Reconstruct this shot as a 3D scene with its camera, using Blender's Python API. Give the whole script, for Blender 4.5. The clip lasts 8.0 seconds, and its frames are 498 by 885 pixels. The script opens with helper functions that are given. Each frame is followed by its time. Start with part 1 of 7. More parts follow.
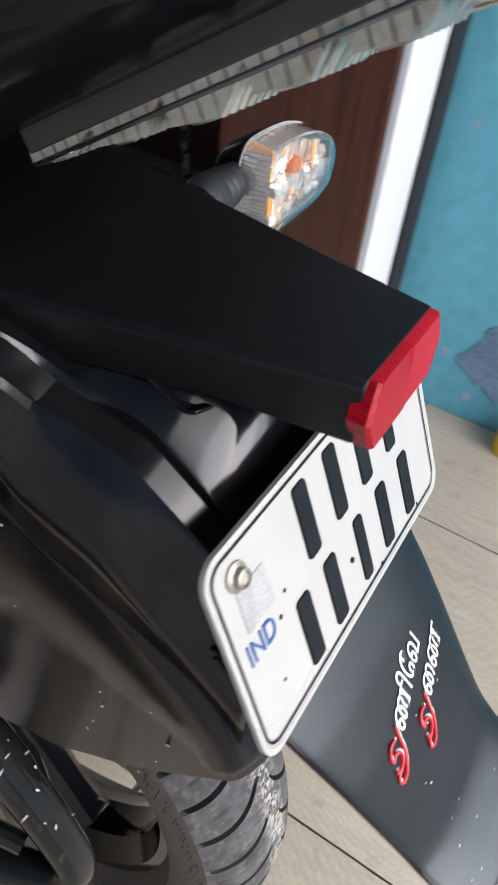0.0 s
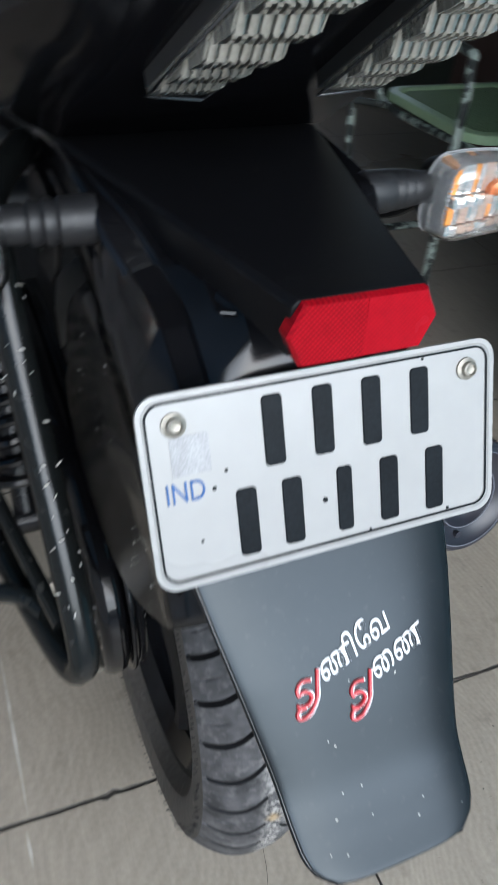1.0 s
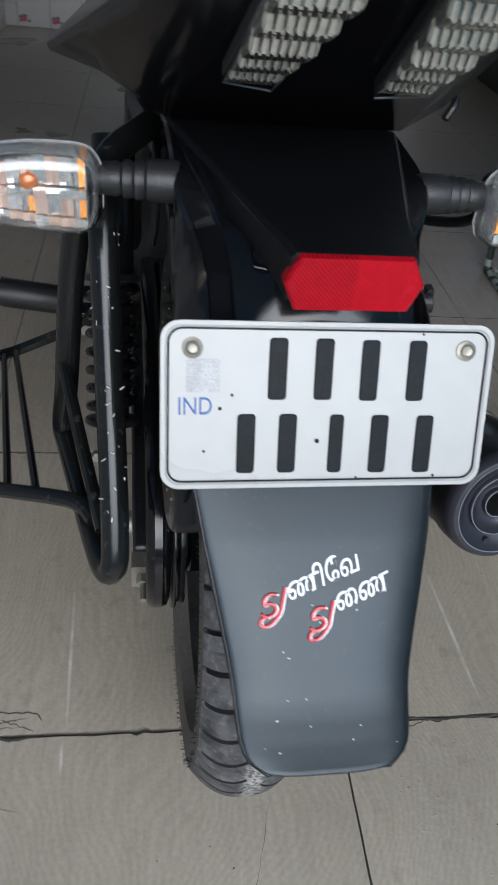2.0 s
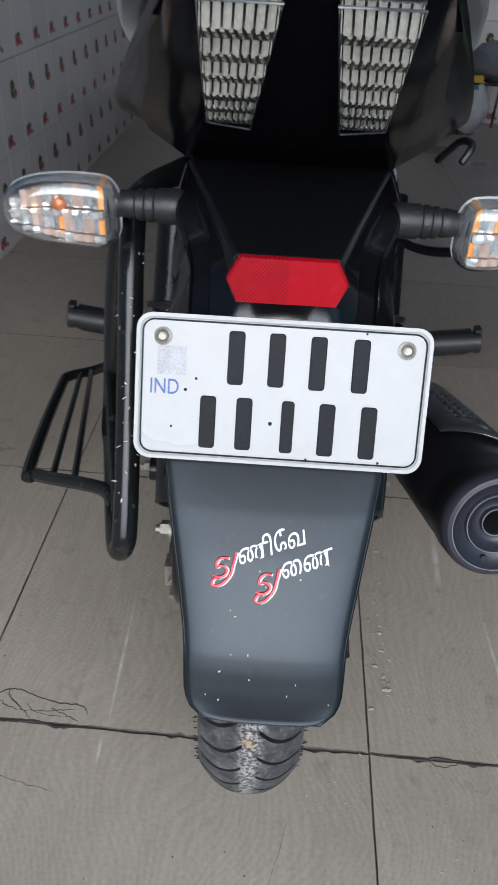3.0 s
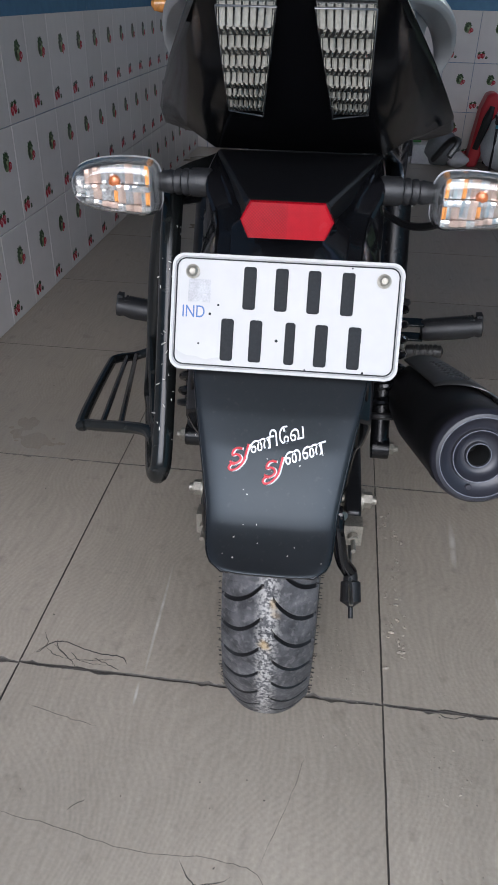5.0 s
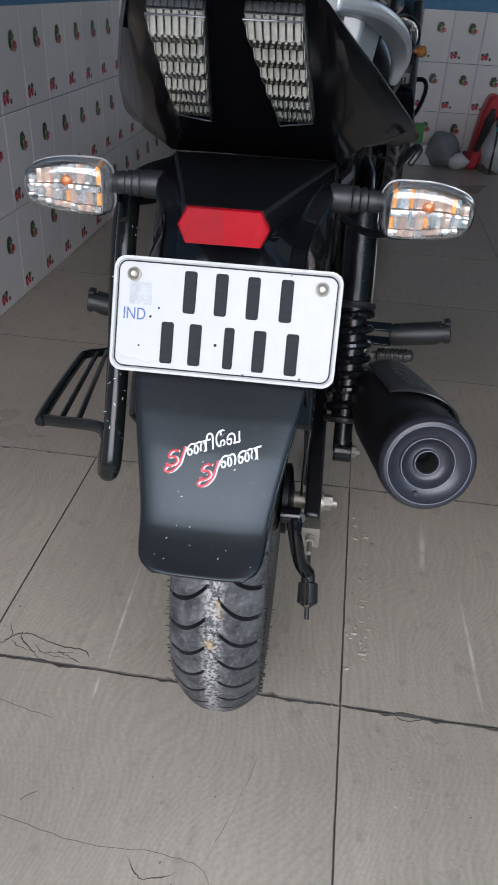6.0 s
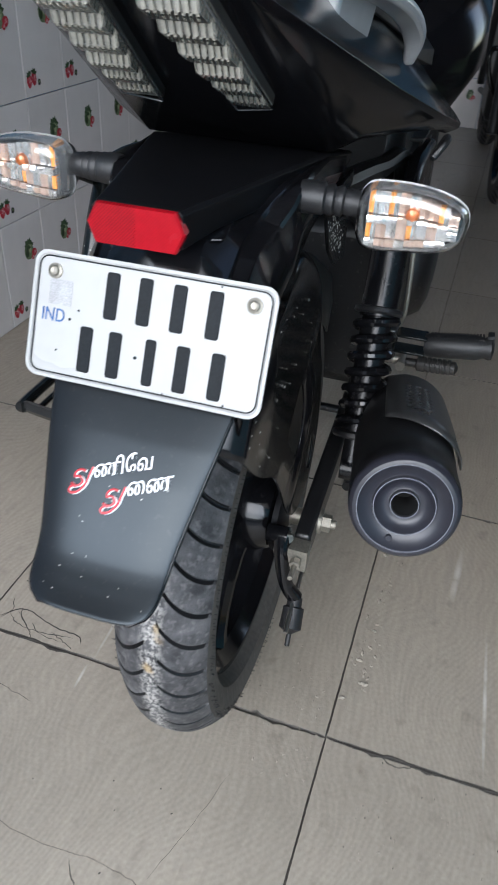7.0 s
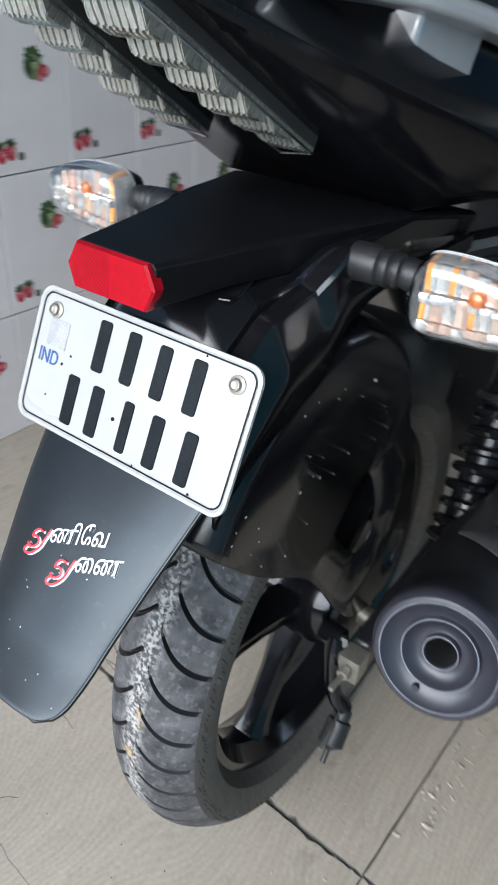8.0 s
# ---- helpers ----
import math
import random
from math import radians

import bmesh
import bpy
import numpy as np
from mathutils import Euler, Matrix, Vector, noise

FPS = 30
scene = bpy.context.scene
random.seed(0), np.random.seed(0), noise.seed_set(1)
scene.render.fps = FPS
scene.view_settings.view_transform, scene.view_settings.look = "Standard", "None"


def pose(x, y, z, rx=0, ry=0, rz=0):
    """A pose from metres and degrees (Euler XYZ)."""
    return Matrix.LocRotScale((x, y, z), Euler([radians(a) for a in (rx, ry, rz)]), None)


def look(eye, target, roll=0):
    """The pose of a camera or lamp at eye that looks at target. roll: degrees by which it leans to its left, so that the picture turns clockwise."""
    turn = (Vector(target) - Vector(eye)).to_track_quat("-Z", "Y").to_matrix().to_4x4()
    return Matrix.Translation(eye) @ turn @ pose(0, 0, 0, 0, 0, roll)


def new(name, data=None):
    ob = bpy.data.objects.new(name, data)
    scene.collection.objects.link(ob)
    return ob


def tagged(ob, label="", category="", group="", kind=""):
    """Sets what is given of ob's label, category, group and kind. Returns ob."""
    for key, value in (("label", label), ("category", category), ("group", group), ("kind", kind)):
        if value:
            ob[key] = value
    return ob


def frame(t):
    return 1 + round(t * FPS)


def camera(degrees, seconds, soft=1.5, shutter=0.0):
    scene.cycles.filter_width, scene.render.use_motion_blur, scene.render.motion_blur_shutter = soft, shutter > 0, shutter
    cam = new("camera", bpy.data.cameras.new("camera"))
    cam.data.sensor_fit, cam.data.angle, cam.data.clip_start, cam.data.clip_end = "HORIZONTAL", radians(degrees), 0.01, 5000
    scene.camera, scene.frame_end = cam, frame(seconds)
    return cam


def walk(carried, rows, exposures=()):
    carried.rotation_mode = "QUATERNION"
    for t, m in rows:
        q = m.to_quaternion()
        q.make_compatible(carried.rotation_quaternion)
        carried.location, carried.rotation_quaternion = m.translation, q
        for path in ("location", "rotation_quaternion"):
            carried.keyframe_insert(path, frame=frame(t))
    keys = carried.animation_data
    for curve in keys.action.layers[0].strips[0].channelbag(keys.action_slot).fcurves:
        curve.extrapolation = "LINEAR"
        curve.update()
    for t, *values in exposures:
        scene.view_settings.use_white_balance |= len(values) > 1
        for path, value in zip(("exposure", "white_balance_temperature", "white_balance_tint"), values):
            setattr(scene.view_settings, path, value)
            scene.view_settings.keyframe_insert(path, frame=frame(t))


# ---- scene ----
cam = camera(38.2, 8.0, shutter=0.5)
PATH = [
    (0, (-0.225, -0.077, 0.984), (1.111, 0.614, -0.334), 7.5),
    (0.5, (-0.167, -0.153, 0.997), (0.841, 0.909, -0.365), 3.3),
    (1, (-0.151, -0.255, 0.989), (0.463, 1.145, -0.301), 5.0),
    (1.2, (-0.148, -0.288, 0.987), (0.386, 1.145, -0.303), 6.8),
    (1.5, (-0.142, -0.325, 0.999), (0.343, 1.153, -0.257), 7.1),
    (2, (-0.103, -0.351, 0.997), (0.169, 1.171, -0.272), 7.0),
    (2.2, (-0.065, -0.366, 0.994), (0.133, 1.167, -0.276), 5.7),
    (3.3, (0.015, -0.472, 1.005), (-0.107, 1.171, -0.128), 2.7),
    (3.5, (0.027, -0.5, 1.003), (-0.107, 1.156, -0.11), 2.4),
    (3.8, (0.029, -0.533, 1.002), (-0.084, 1.21, 0.027), 2.9),
    (4, (0.042, -0.543, 1.01), (-0.143, 1.202, 0.05), 1.6),
    (4.2, (0.038, -0.556, 1.001), (-0.169, 1.173, 0.016), 1.3),
    (5.3, (0.045, -0.605, 0.985), (-0.129, 1.074, -0.088), 1.9),
    (5.5, (0.056, -0.604, 0.989), (-0.098, 1.079, -0.08), 2.1),
    (6, (0.096, -0.594, 0.997), (-0.095, 1.079, -0.082), 3.1),
    (6.5, (0.156, -0.548, 1.004), (-0.148, 1.099, -0.089), 4.4),
    (7, (0.228, -0.47, 1.002), (-0.243, 1.092, -0.154), 3.5),
    (7.5, (0.276, -0.399, 1.01), (-0.354, 1.124, -0.123), 3.6),
    (8, (0.322, -0.3, 0.991), (-0.679, 1.029, -0.118), 3.3),
]
EXPOSURES = ((0, 1.42, 6900, 14), (0.5, 1.36, 6200, 8), (1.0, 0.98, 6150, 8), (2.0, 0.76, 6250, 9), (3.5, 0.83, 6250, 12), (5.5, 0.84, 6250, 14), (6.5, 0.95, 6250, 12), (7.0, 1.12, 6250, 10), (7.5, 1.52, 6100, 8), (8, 1.46, 6250, 9))
walk(cam, [(t, look(eye, target, roll)) for t, eye, target, roll in PATH], EXPOSURES)

# ---- world and light ----
world = bpy.data.worlds.new("World")
scene.world = world
world.use_nodes = True
wn = world.node_tree
sky = wn.nodes.new("ShaderNodeTexSky")
sky.sky_type, sky.sun_disc = "NISHITA", False
sky.sun_elevation, sky.sun_rotation = radians(34), radians(180)
wn.links.new(sky.outputs[0], wn.nodes["Background"].inputs[0])
wn.nodes["Background"].inputs[1].default_value = 0.15

sun_data = bpy.data.lights.new("sun", "SUN")
sun_data.energy, sun_data.angle, sun_data.color = 1.75, radians(66), (0.90, 0.95, 1.0)
sun = new("sun", sun_data)
sun.matrix_world = look((0.3, -9.9, 7.2), (0, 0, 0.5))

# area lamp added in the unseen doorway, stands in for sky light
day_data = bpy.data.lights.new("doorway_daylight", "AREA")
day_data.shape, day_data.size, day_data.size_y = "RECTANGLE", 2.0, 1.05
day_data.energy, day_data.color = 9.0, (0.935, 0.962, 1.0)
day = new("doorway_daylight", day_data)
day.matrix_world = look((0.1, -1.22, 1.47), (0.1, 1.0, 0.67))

# added fill lamp with no seen source, brightens the back right of the room
side_data = bpy.data.lights.new("recess_fill", "AREA")
side_data.shape, side_data.size, side_data.size_y = "RECTANGLE", 1.3, 1.2
side_data.energy, side_data.color = 1.6, (1.0, 0.93, 0.92)
side = new("recess_fill", side_data)
side.matrix_world = look((2.0, 3.8, 1.55), (0.6, 4.0, 1.2))


# ---- materials ----
def nodes_of(mat):
    return mat.node_tree.nodes, mat.node_tree.links


def material(name, colour, rough=0.5, metal=0.0, vary=0.15, scale=30.0, bump=0.0, bump_scale=120.0, coat=0.0, dust=0.0, dust_scale=160.0, spec=0.5, rough_vary=0.1, per_piece=0.0):
    """A surface with two scales of variation, fine relief, and optional light dust specks."""
    mat = bpy.data.materials.new(name)
    mat.use_nodes = True
    n, l = nodes_of(mat)
    b = n["Principled BSDF"]
    b.inputs["Metallic"].default_value = metal
    b.inputs["Coat Weight"].default_value = coat
    b.inputs["Coat Roughness"].default_value = 0.06
    b.inputs["Specular IOR Level"].default_value = spec
    tc = n.new("ShaderNodeTexCoord")
    big = n.new("ShaderNodeTexNoise")
    big.inputs["Scale"].default_value, big.inputs["Detail"].default_value = scale * 0.2, 4
    fine = n.new("ShaderNodeTexNoise")
    fine.inputs["Scale"].default_value, fine.inputs["Detail"].default_value = scale * 3, 5
    for t in (big, fine):
        l.new(tc.outputs["Object"], t.inputs["Vector"])
    add = n.new("ShaderNodeMath")
    add.operation = "ADD"
    l.new(big.outputs["Fac"], add.inputs[0])
    l.new(fine.outputs["Fac"], add.inputs[1])
    ramp = n.new("ShaderNodeMapRange")
    ramp.inputs["From Min"].default_value, ramp.inputs["From Max"].default_value = 0.6, 1.4
    ramp.inputs["To Min"].default_value, ramp.inputs["To Max"].default_value = 1 - vary, 1 + vary
    l.new(add.outputs[0], ramp.inputs["Value"])
    value = ramp.outputs[0]
    if per_piece:
        info = n.new("ShaderNodeObjectInfo")
        pm = n.new("ShaderNodeMapRange")
        pm.inputs["To Min"].default_value, pm.inputs["To Max"].default_value = 1 - per_piece, 1 + per_piece
        l.new(info.outputs["Random"], pm.inputs["Value"])
        mul = n.new("ShaderNodeMath")
        mul.operation = "MULTIPLY"
        l.new(value, mul.inputs[0])
        l.new(pm.outputs[0], mul.inputs[1])
        value = mul.outputs[0]
    tint = n.new("ShaderNodeVectorMath")
    tint.operation = "SCALE"
    tint.inputs[0].default_value = colour
    l.new(value, tint.inputs["Scale"])
    out = tint.outputs[0]
    rr = n.new("ShaderNodeMapRange")
    rr.inputs["To Min"].default_value, rr.inputs["To Max"].default_value = max(0.02, rough - rough_vary), min(1, rough + rough_vary)
    l.new(big.outputs["Fac"], rr.inputs["Value"])
    rough_out = rr.outputs[0]
    if dust:
        sp = n.new("ShaderNodeTexNoise")
        sp.inputs["Scale"].default_value, sp.inputs["Detail"].default_value = dust_scale, 6
        l.new(tc.outputs["Object"], sp.inputs["Vector"])
        th = n.new("ShaderNodeMapRange")
        th.inputs["From Min"].default_value, th.inputs["From Max"].default_value = 0.62, 0.75
        th.inputs["To Max"].default_value = dust
        l.new(sp.outputs["Fac"], th.inputs["Value"])
        mix = n.new("ShaderNodeMix")
        mix.data_type = "RGBA"
        l.new(th.outputs[0], mix.inputs["Factor"])
        l.new(out, mix.inputs["A"])
        mix.inputs["B"].default_value = (0.35, 0.33, 0.3, 1)
        out = mix.outputs["Result"]
    l.new(out, b.inputs["Base Color"])
    l.new(rough_out, b.inputs["Roughness"])
    if bump:
        bt = n.new("ShaderNodeTexNoise")
        bt.inputs["Scale"].default_value, bt.inputs["Detail"].default_value = bump_scale, 4
        l.new(tc.outputs["Object"], bt.inputs["Vector"])
        bn = n.new("ShaderNodeBump")
        bn.inputs["Strength"].default_value, bn.inputs["Distance"].default_value = bump, 0.002
        l.new(bt.outputs["Fac"], bn.inputs["Height"])
        l.new(bn.outputs[0], b.inputs["Normal"])
    return mat


def glass_material(name, colour, rough=0.03, ior=1.49):
    mat = bpy.data.materials.new(name)
    mat.use_nodes = True
    n, l = nodes_of(mat)
    b = n["Principled BSDF"]
    b.inputs["Base Color"].default_value = (*colour, 1)
    b.inputs["Transmission Weight"].default_value = 1.0
    b.inputs["Roughness"].default_value = rough
    b.inputs["IOR"].default_value = ior
    return mat


deck_black = material("gloss_black_bracket", (0.005, 0.005, 0.006), 0.15, vary=0.25, bump=0.01, bump_scale=600, dust=0.02, dust_scale=150, rough_vary=0.04, spec=0.42)
shock_black = material("black_shock_enamel", (0.006, 0.006, 0.007), 0.24, vary=0.3, scale=120, dust=0.05, dust_scale=120, spec=0.3)
housing_black = material("reflector_housing_black", (0.005, 0.005, 0.006), 0.46, vary=0.25, bump=0.015, bump_scale=900, dust=0.02, dust_scale=150, rough_vary=0.06, spec=0.17)
gloss_black = material("gloss_black_paint", (0.006, 0.006, 0.007), 0.12, vary=0.2, coat=0.12, spec=0.32, dust=0.02, rough_vary=0.06)
cowl_black = material("cowl_black_paint", (0.005, 0.005, 0.006), 0.15, vary=0.2, coat=0.04, spec=0.22, dust=0.02, rough_vary=0.06)
matte_black = material("matte_black_plastic", (0.008, 0.008, 0.009), 0.36, vary=0.25, bump=0.015, bump_scale=900, dust=0.03, dust_scale=150, rough_vary=0.07, spec=0.5)
satin_black = material("satin_black_fender", (0.009, 0.0092, 0.010), 0.29, vary=0.2, bump=0.01, bump_scale=500, dust=0.03, dust_scale=220, rough_vary=0.06, spec=0.40)
mudguard_black = material("satin_black_mudguard", (0.006, 0.006, 0.007), 0.19, vary=0.25, bump=0.01, bump_scale=600, dust=0.02, dust_scale=150, rough_vary=0.05, spec=0.34)
# blue specular tint puts the sky's colour into the fender's sheen
satin_black.node_tree.nodes["Principled BSDF"].inputs["Specular Tint"].default_value = (0.80, 0.92, 1.0, 1)
enamel_black = material("black_enamel_tube", (0.007, 0.008, 0.008), 0.20, vary=0.3, coat=0.08, dust=0.08, dust_scale=90, spec=0.32)
cast_black = material("cast_black_metal", (0.012, 0.012, 0.013), 0.35, vary=0.3, bump=0.2, bump_scale=400, dust=0.15, dust_scale=120)
rubber = material("black_rubber", (0.010, 0.010, 0.011), 0.48, vary=0.25, bump=0.15, bump_scale=500, dust=0.06)
sidewall = material("dusty_sidewall_rubber", (0.085, 0.075, 0.066), 0.75, vary=0.35, scale=40, bump=0.1, bump_scale=300, dust=0.12, dust_scale=60)
steel = material("dull_steel", (0.42, 0.41, 0.39), 0.34, 1.0, vary=0.25, bump=0.1)
chrome = material("chrome", (0.82, 0.82, 0.82), 0.07, 1.0, vary=0.04, rough_vary=0.03)
silver_paint = material("silver_grey_paint", (0.40, 0.40, 0.41), 0.32, 0.35, vary=0.08, coat=0.3)
grey_metal = material("grey_heat_shield", (0.13, 0.13, 0.13), 0.30, 0.75, vary=0.15)
exhaust_black = material("heatproof_black", (0.010, 0.010, 0.011), 0.38, vary=0.25, dust=0.05)
exhaust_cap = material("slate_grey_end_cap", (0.021, 0.021, 0.028), 0.36, vary=0.15, bump=0.05)
cap_edge = material("pale_cap_edge", (0.15, 0.155, 0.18), 0.35, vary=0.3)
dusty_plastic = material("dusty_black_plastic", (0.030, 0.028, 0.026), 0.45, vary=0.3, scale=25, dust=0.12, dust_scale=60)
dark_hole = material("hole_black", (0.004, 0.004, 0.004), 0.9, vary=0.2)
red_paint = material("red_paint", (0.55, 0.03, 0.04), 0.35, vary=0.1)
white_paint = material("white_lettering", (0.80, 0.80, 0.80), 0.4, vary=0.05)
plate_white = material("plate_white", (0.335, 0.33, 0.32), 0.28, vary=0.05, scale=20, rough_vary=0.06)
plate_black = material("plate_black", (0.008, 0.010, 0.012), 0.42, vary=0.5, scale=160, spec=0.10)
plate_blue = material("plate_blue", (0.010, 0.075, 0.24), 0.4, vary=0.05)
hologram = material("silver_hologram_foil", (0.31, 0.31, 0.315), 0.5, 0.15, vary=0.35, scale=300)
amber_glass = glass_material("amber_glass", (0.95, 0.30, 0.02))
clear_glass = glass_material("clear_lens", (0.97, 0.98, 0.98))
lamp_silver = material("lamp_reflector", (0.66, 0.645, 0.62), 0.16, 0.78, vary=0.35, scale=110)
lens_border = material("ribbed_lens_border", (0.30, 0.30, 0.305), 0.10, vary=0.25, scale=200, coat=0.8)
clear_border = glass_material("clear_ribbed_border", (0.70, 0.71, 0.72), 0.06)
clear_border.node_tree.nodes["Principled BSDF"].inputs["Transmission Weight"].default_value = 0.88
dull_bolt = material("dull_bolt_steel", (0.30, 0.28, 0.24), 0.5, 0.8, vary=0.3, scale=120, bump=0.15)
amber_body = material("amber_lens_and_glint", (0.60, 0.24, 0.06), 0.2, vary=0.6, scale=320, coat=0.4)
peach_glint = material("peach_reflector_glint", (0.64, 0.46, 0.37), 0.18, 0.7, vary=0.45, scale=200)
lens_dark = material("lamp_dark_mask", (0.03, 0.03, 0.03), 0.3, vary=0.2)
ceramic = material("white_ceramic", (0.70, 0.66, 0.635), 0.16, vary=0.05, scale=6, bump=0.04, bump_scale=40, per_piece=0.05, rough_vary=0.05)
grout = material("dirty_joint", (0.115, 0.103, 0.090), 0.95, vary=0.3)
lens_step = material("silvered_lens_step", (0.40, 0.39, 0.345), 0.13, 0.65, vary=0.28, scale=150, coat=0.5)
lens_rim = material("clear_lens_rim", (0.05, 0.052, 0.055), 0.12, vary=0.15, coat=0.6)
leaf_print = material("green_fruit_print", (0.055, 0.090, 0.045), 0.2, vary=0.5, scale=160)
rose_print = material("rose_fruit_print", (0.56, 0.13, 0.15), 0.2, vary=0.3, scale=160)
light_leaf_print = material("light_green_fruit_print", (0.34, 0.40, 0.22), 0.2, vary=0.3, scale=160)
red_print = material("red_fruit_print", (0.46, 0.045, 0.06), 0.2, vary=0.4, scale=160)
dark_print = material("dark_berry_print", (0.05, 0.05, 0.05), 0.2, vary=0.3, scale=160)
pale_print = material("pale_fruit_print", (0.17, 0.22, 0.12), 0.2, vary=0.3, scale=160)
white_board = material("white_painted_board", (0.72, 0.73, 0.76), 0.3, vary=0.05)
green_plastic = material("pale_green_plastic", (0.36, 0.50, 0.30), 0.4, vary=0.08)
green_dark = material("green_webbing", (0.20, 0.29, 0.16), 0.5, vary=0.15)
bag_white = material("white_plastic_bag", (0.55, 0.56, 0.58), 0.35, vary=0.15, bump=0.4, bump_scale=40)
bag_grey = material("grey_cloth", (0.16, 0.17, 0.18), 0.8, vary=0.3, bump=0.4, bump_scale=60)
green_box_mat = material("green_card", (0.05, 0.26, 0.06), 0.5, vary=0.1)
red_plastic = material("red_plastic", (0.50, 0.03, 0.04), 0.35, vary=0.1)
black_gap = material("black_strip", (0.012, 0.012, 0.014), 0.6, vary=0.2)
yellow_plastic = material("yellow_plastic", (0.75, 0.45, 0.03), 0.35, vary=0.1)
blue_plastic = material("teal_plastic", (0.05, 0.30, 0.38), 0.4, vary=0.1)
ceiling_mat = material("dark_grey_ceiling", (0.20, 0.195, 0.185), 0.9, vary=0.06, scale=4, bump=0.2, bump_scale=60)
outside_mat = material("street_concrete", (0.32, 0.31, 0.29), 0.9, vary=0.2, scale=4, bump=0.3, bump_scale=30)


def reflector_material():
    """Red prismatic plastic: a honeycomb of corner cubes under a clear, smooth face."""
    mat = material("red_reflex_plastic", (0.285, 0.003, 0.009), 0.26, vary=0.15, scale=60, spec=0.12, coat=0.06)
    n, l = nodes_of(mat)
    b = n["Principled BSDF"]
    b.inputs["Coat Roughness"].default_value = 0.22
    tc = n.new("ShaderNodeTexCoord")
    flat = n.new("ShaderNodeMapping")
    flat.inputs["Scale"].default_value = (1.0, 0.0, 1.0)
    flat.inputs["Rotation"].default_value = (0.0, radians(45), 0.0)
    l.new(tc.outputs["Object"], flat.inputs["Vector"])
    v = n.new("ShaderNodeTexVoronoi")
    v.inputs["Scale"].default_value = 560
    v.inputs["Randomness"].default_value = 0.0
    l.new(flat.outputs[0], v.inputs["Vector"])
    cell = n.new("ShaderNodeMapRange")
    cell.inputs["From Min"].default_value, cell.inputs["From Max"].default_value = 0.15, 0.62
    cell.inputs["To Min"].default_value, cell.inputs["To Max"].default_value = 1.15, 0.62
    l.new(v.outputs["Distance"], cell.inputs["Value"])
    # the half away from the guard: plainer and brighter, thrown-back light put into colour
    sep = n.new("ShaderNodeSeparateXYZ")
    l.new(tc.outputs["Object"], sep.inputs[0])
    half = n.new("ShaderNodeMapRange")
    half.inputs["From Min"].default_value, half.inputs["From Max"].default_value = -0.001, 0.001
    half.inputs["To Min"].default_value, half.inputs["To Max"].default_value = 0.0, 0.72
    l.new(sep.outputs["X"], half.inputs["Value"])
    plain = n.new("ShaderNodeMix")
    l.new(half.outputs[0], plain.inputs["Factor"])
    l.new(cell.outputs[0], plain.inputs["A"])
    plain.inputs["B"].default_value = 1.12
    sc = n.new("ShaderNodeVectorMath")
    sc.operation = "SCALE"
    l.new(b.inputs["Base Color"].links[0].from_socket, sc.inputs[0])
    l.new(plain.outputs[0], sc.inputs["Scale"])
    l.new(sc.outputs[0], b.inputs["Base Color"])
    bn = n.new("ShaderNodeBump")
    bn.inputs["Strength"].default_value, bn.inputs["Distance"].default_value = 0.35, 0.0006
    l.new(v.outputs["Distance"], bn.inputs["Height"])
    l.new(bn.outputs[0], b.inputs["Normal"])
    return mat


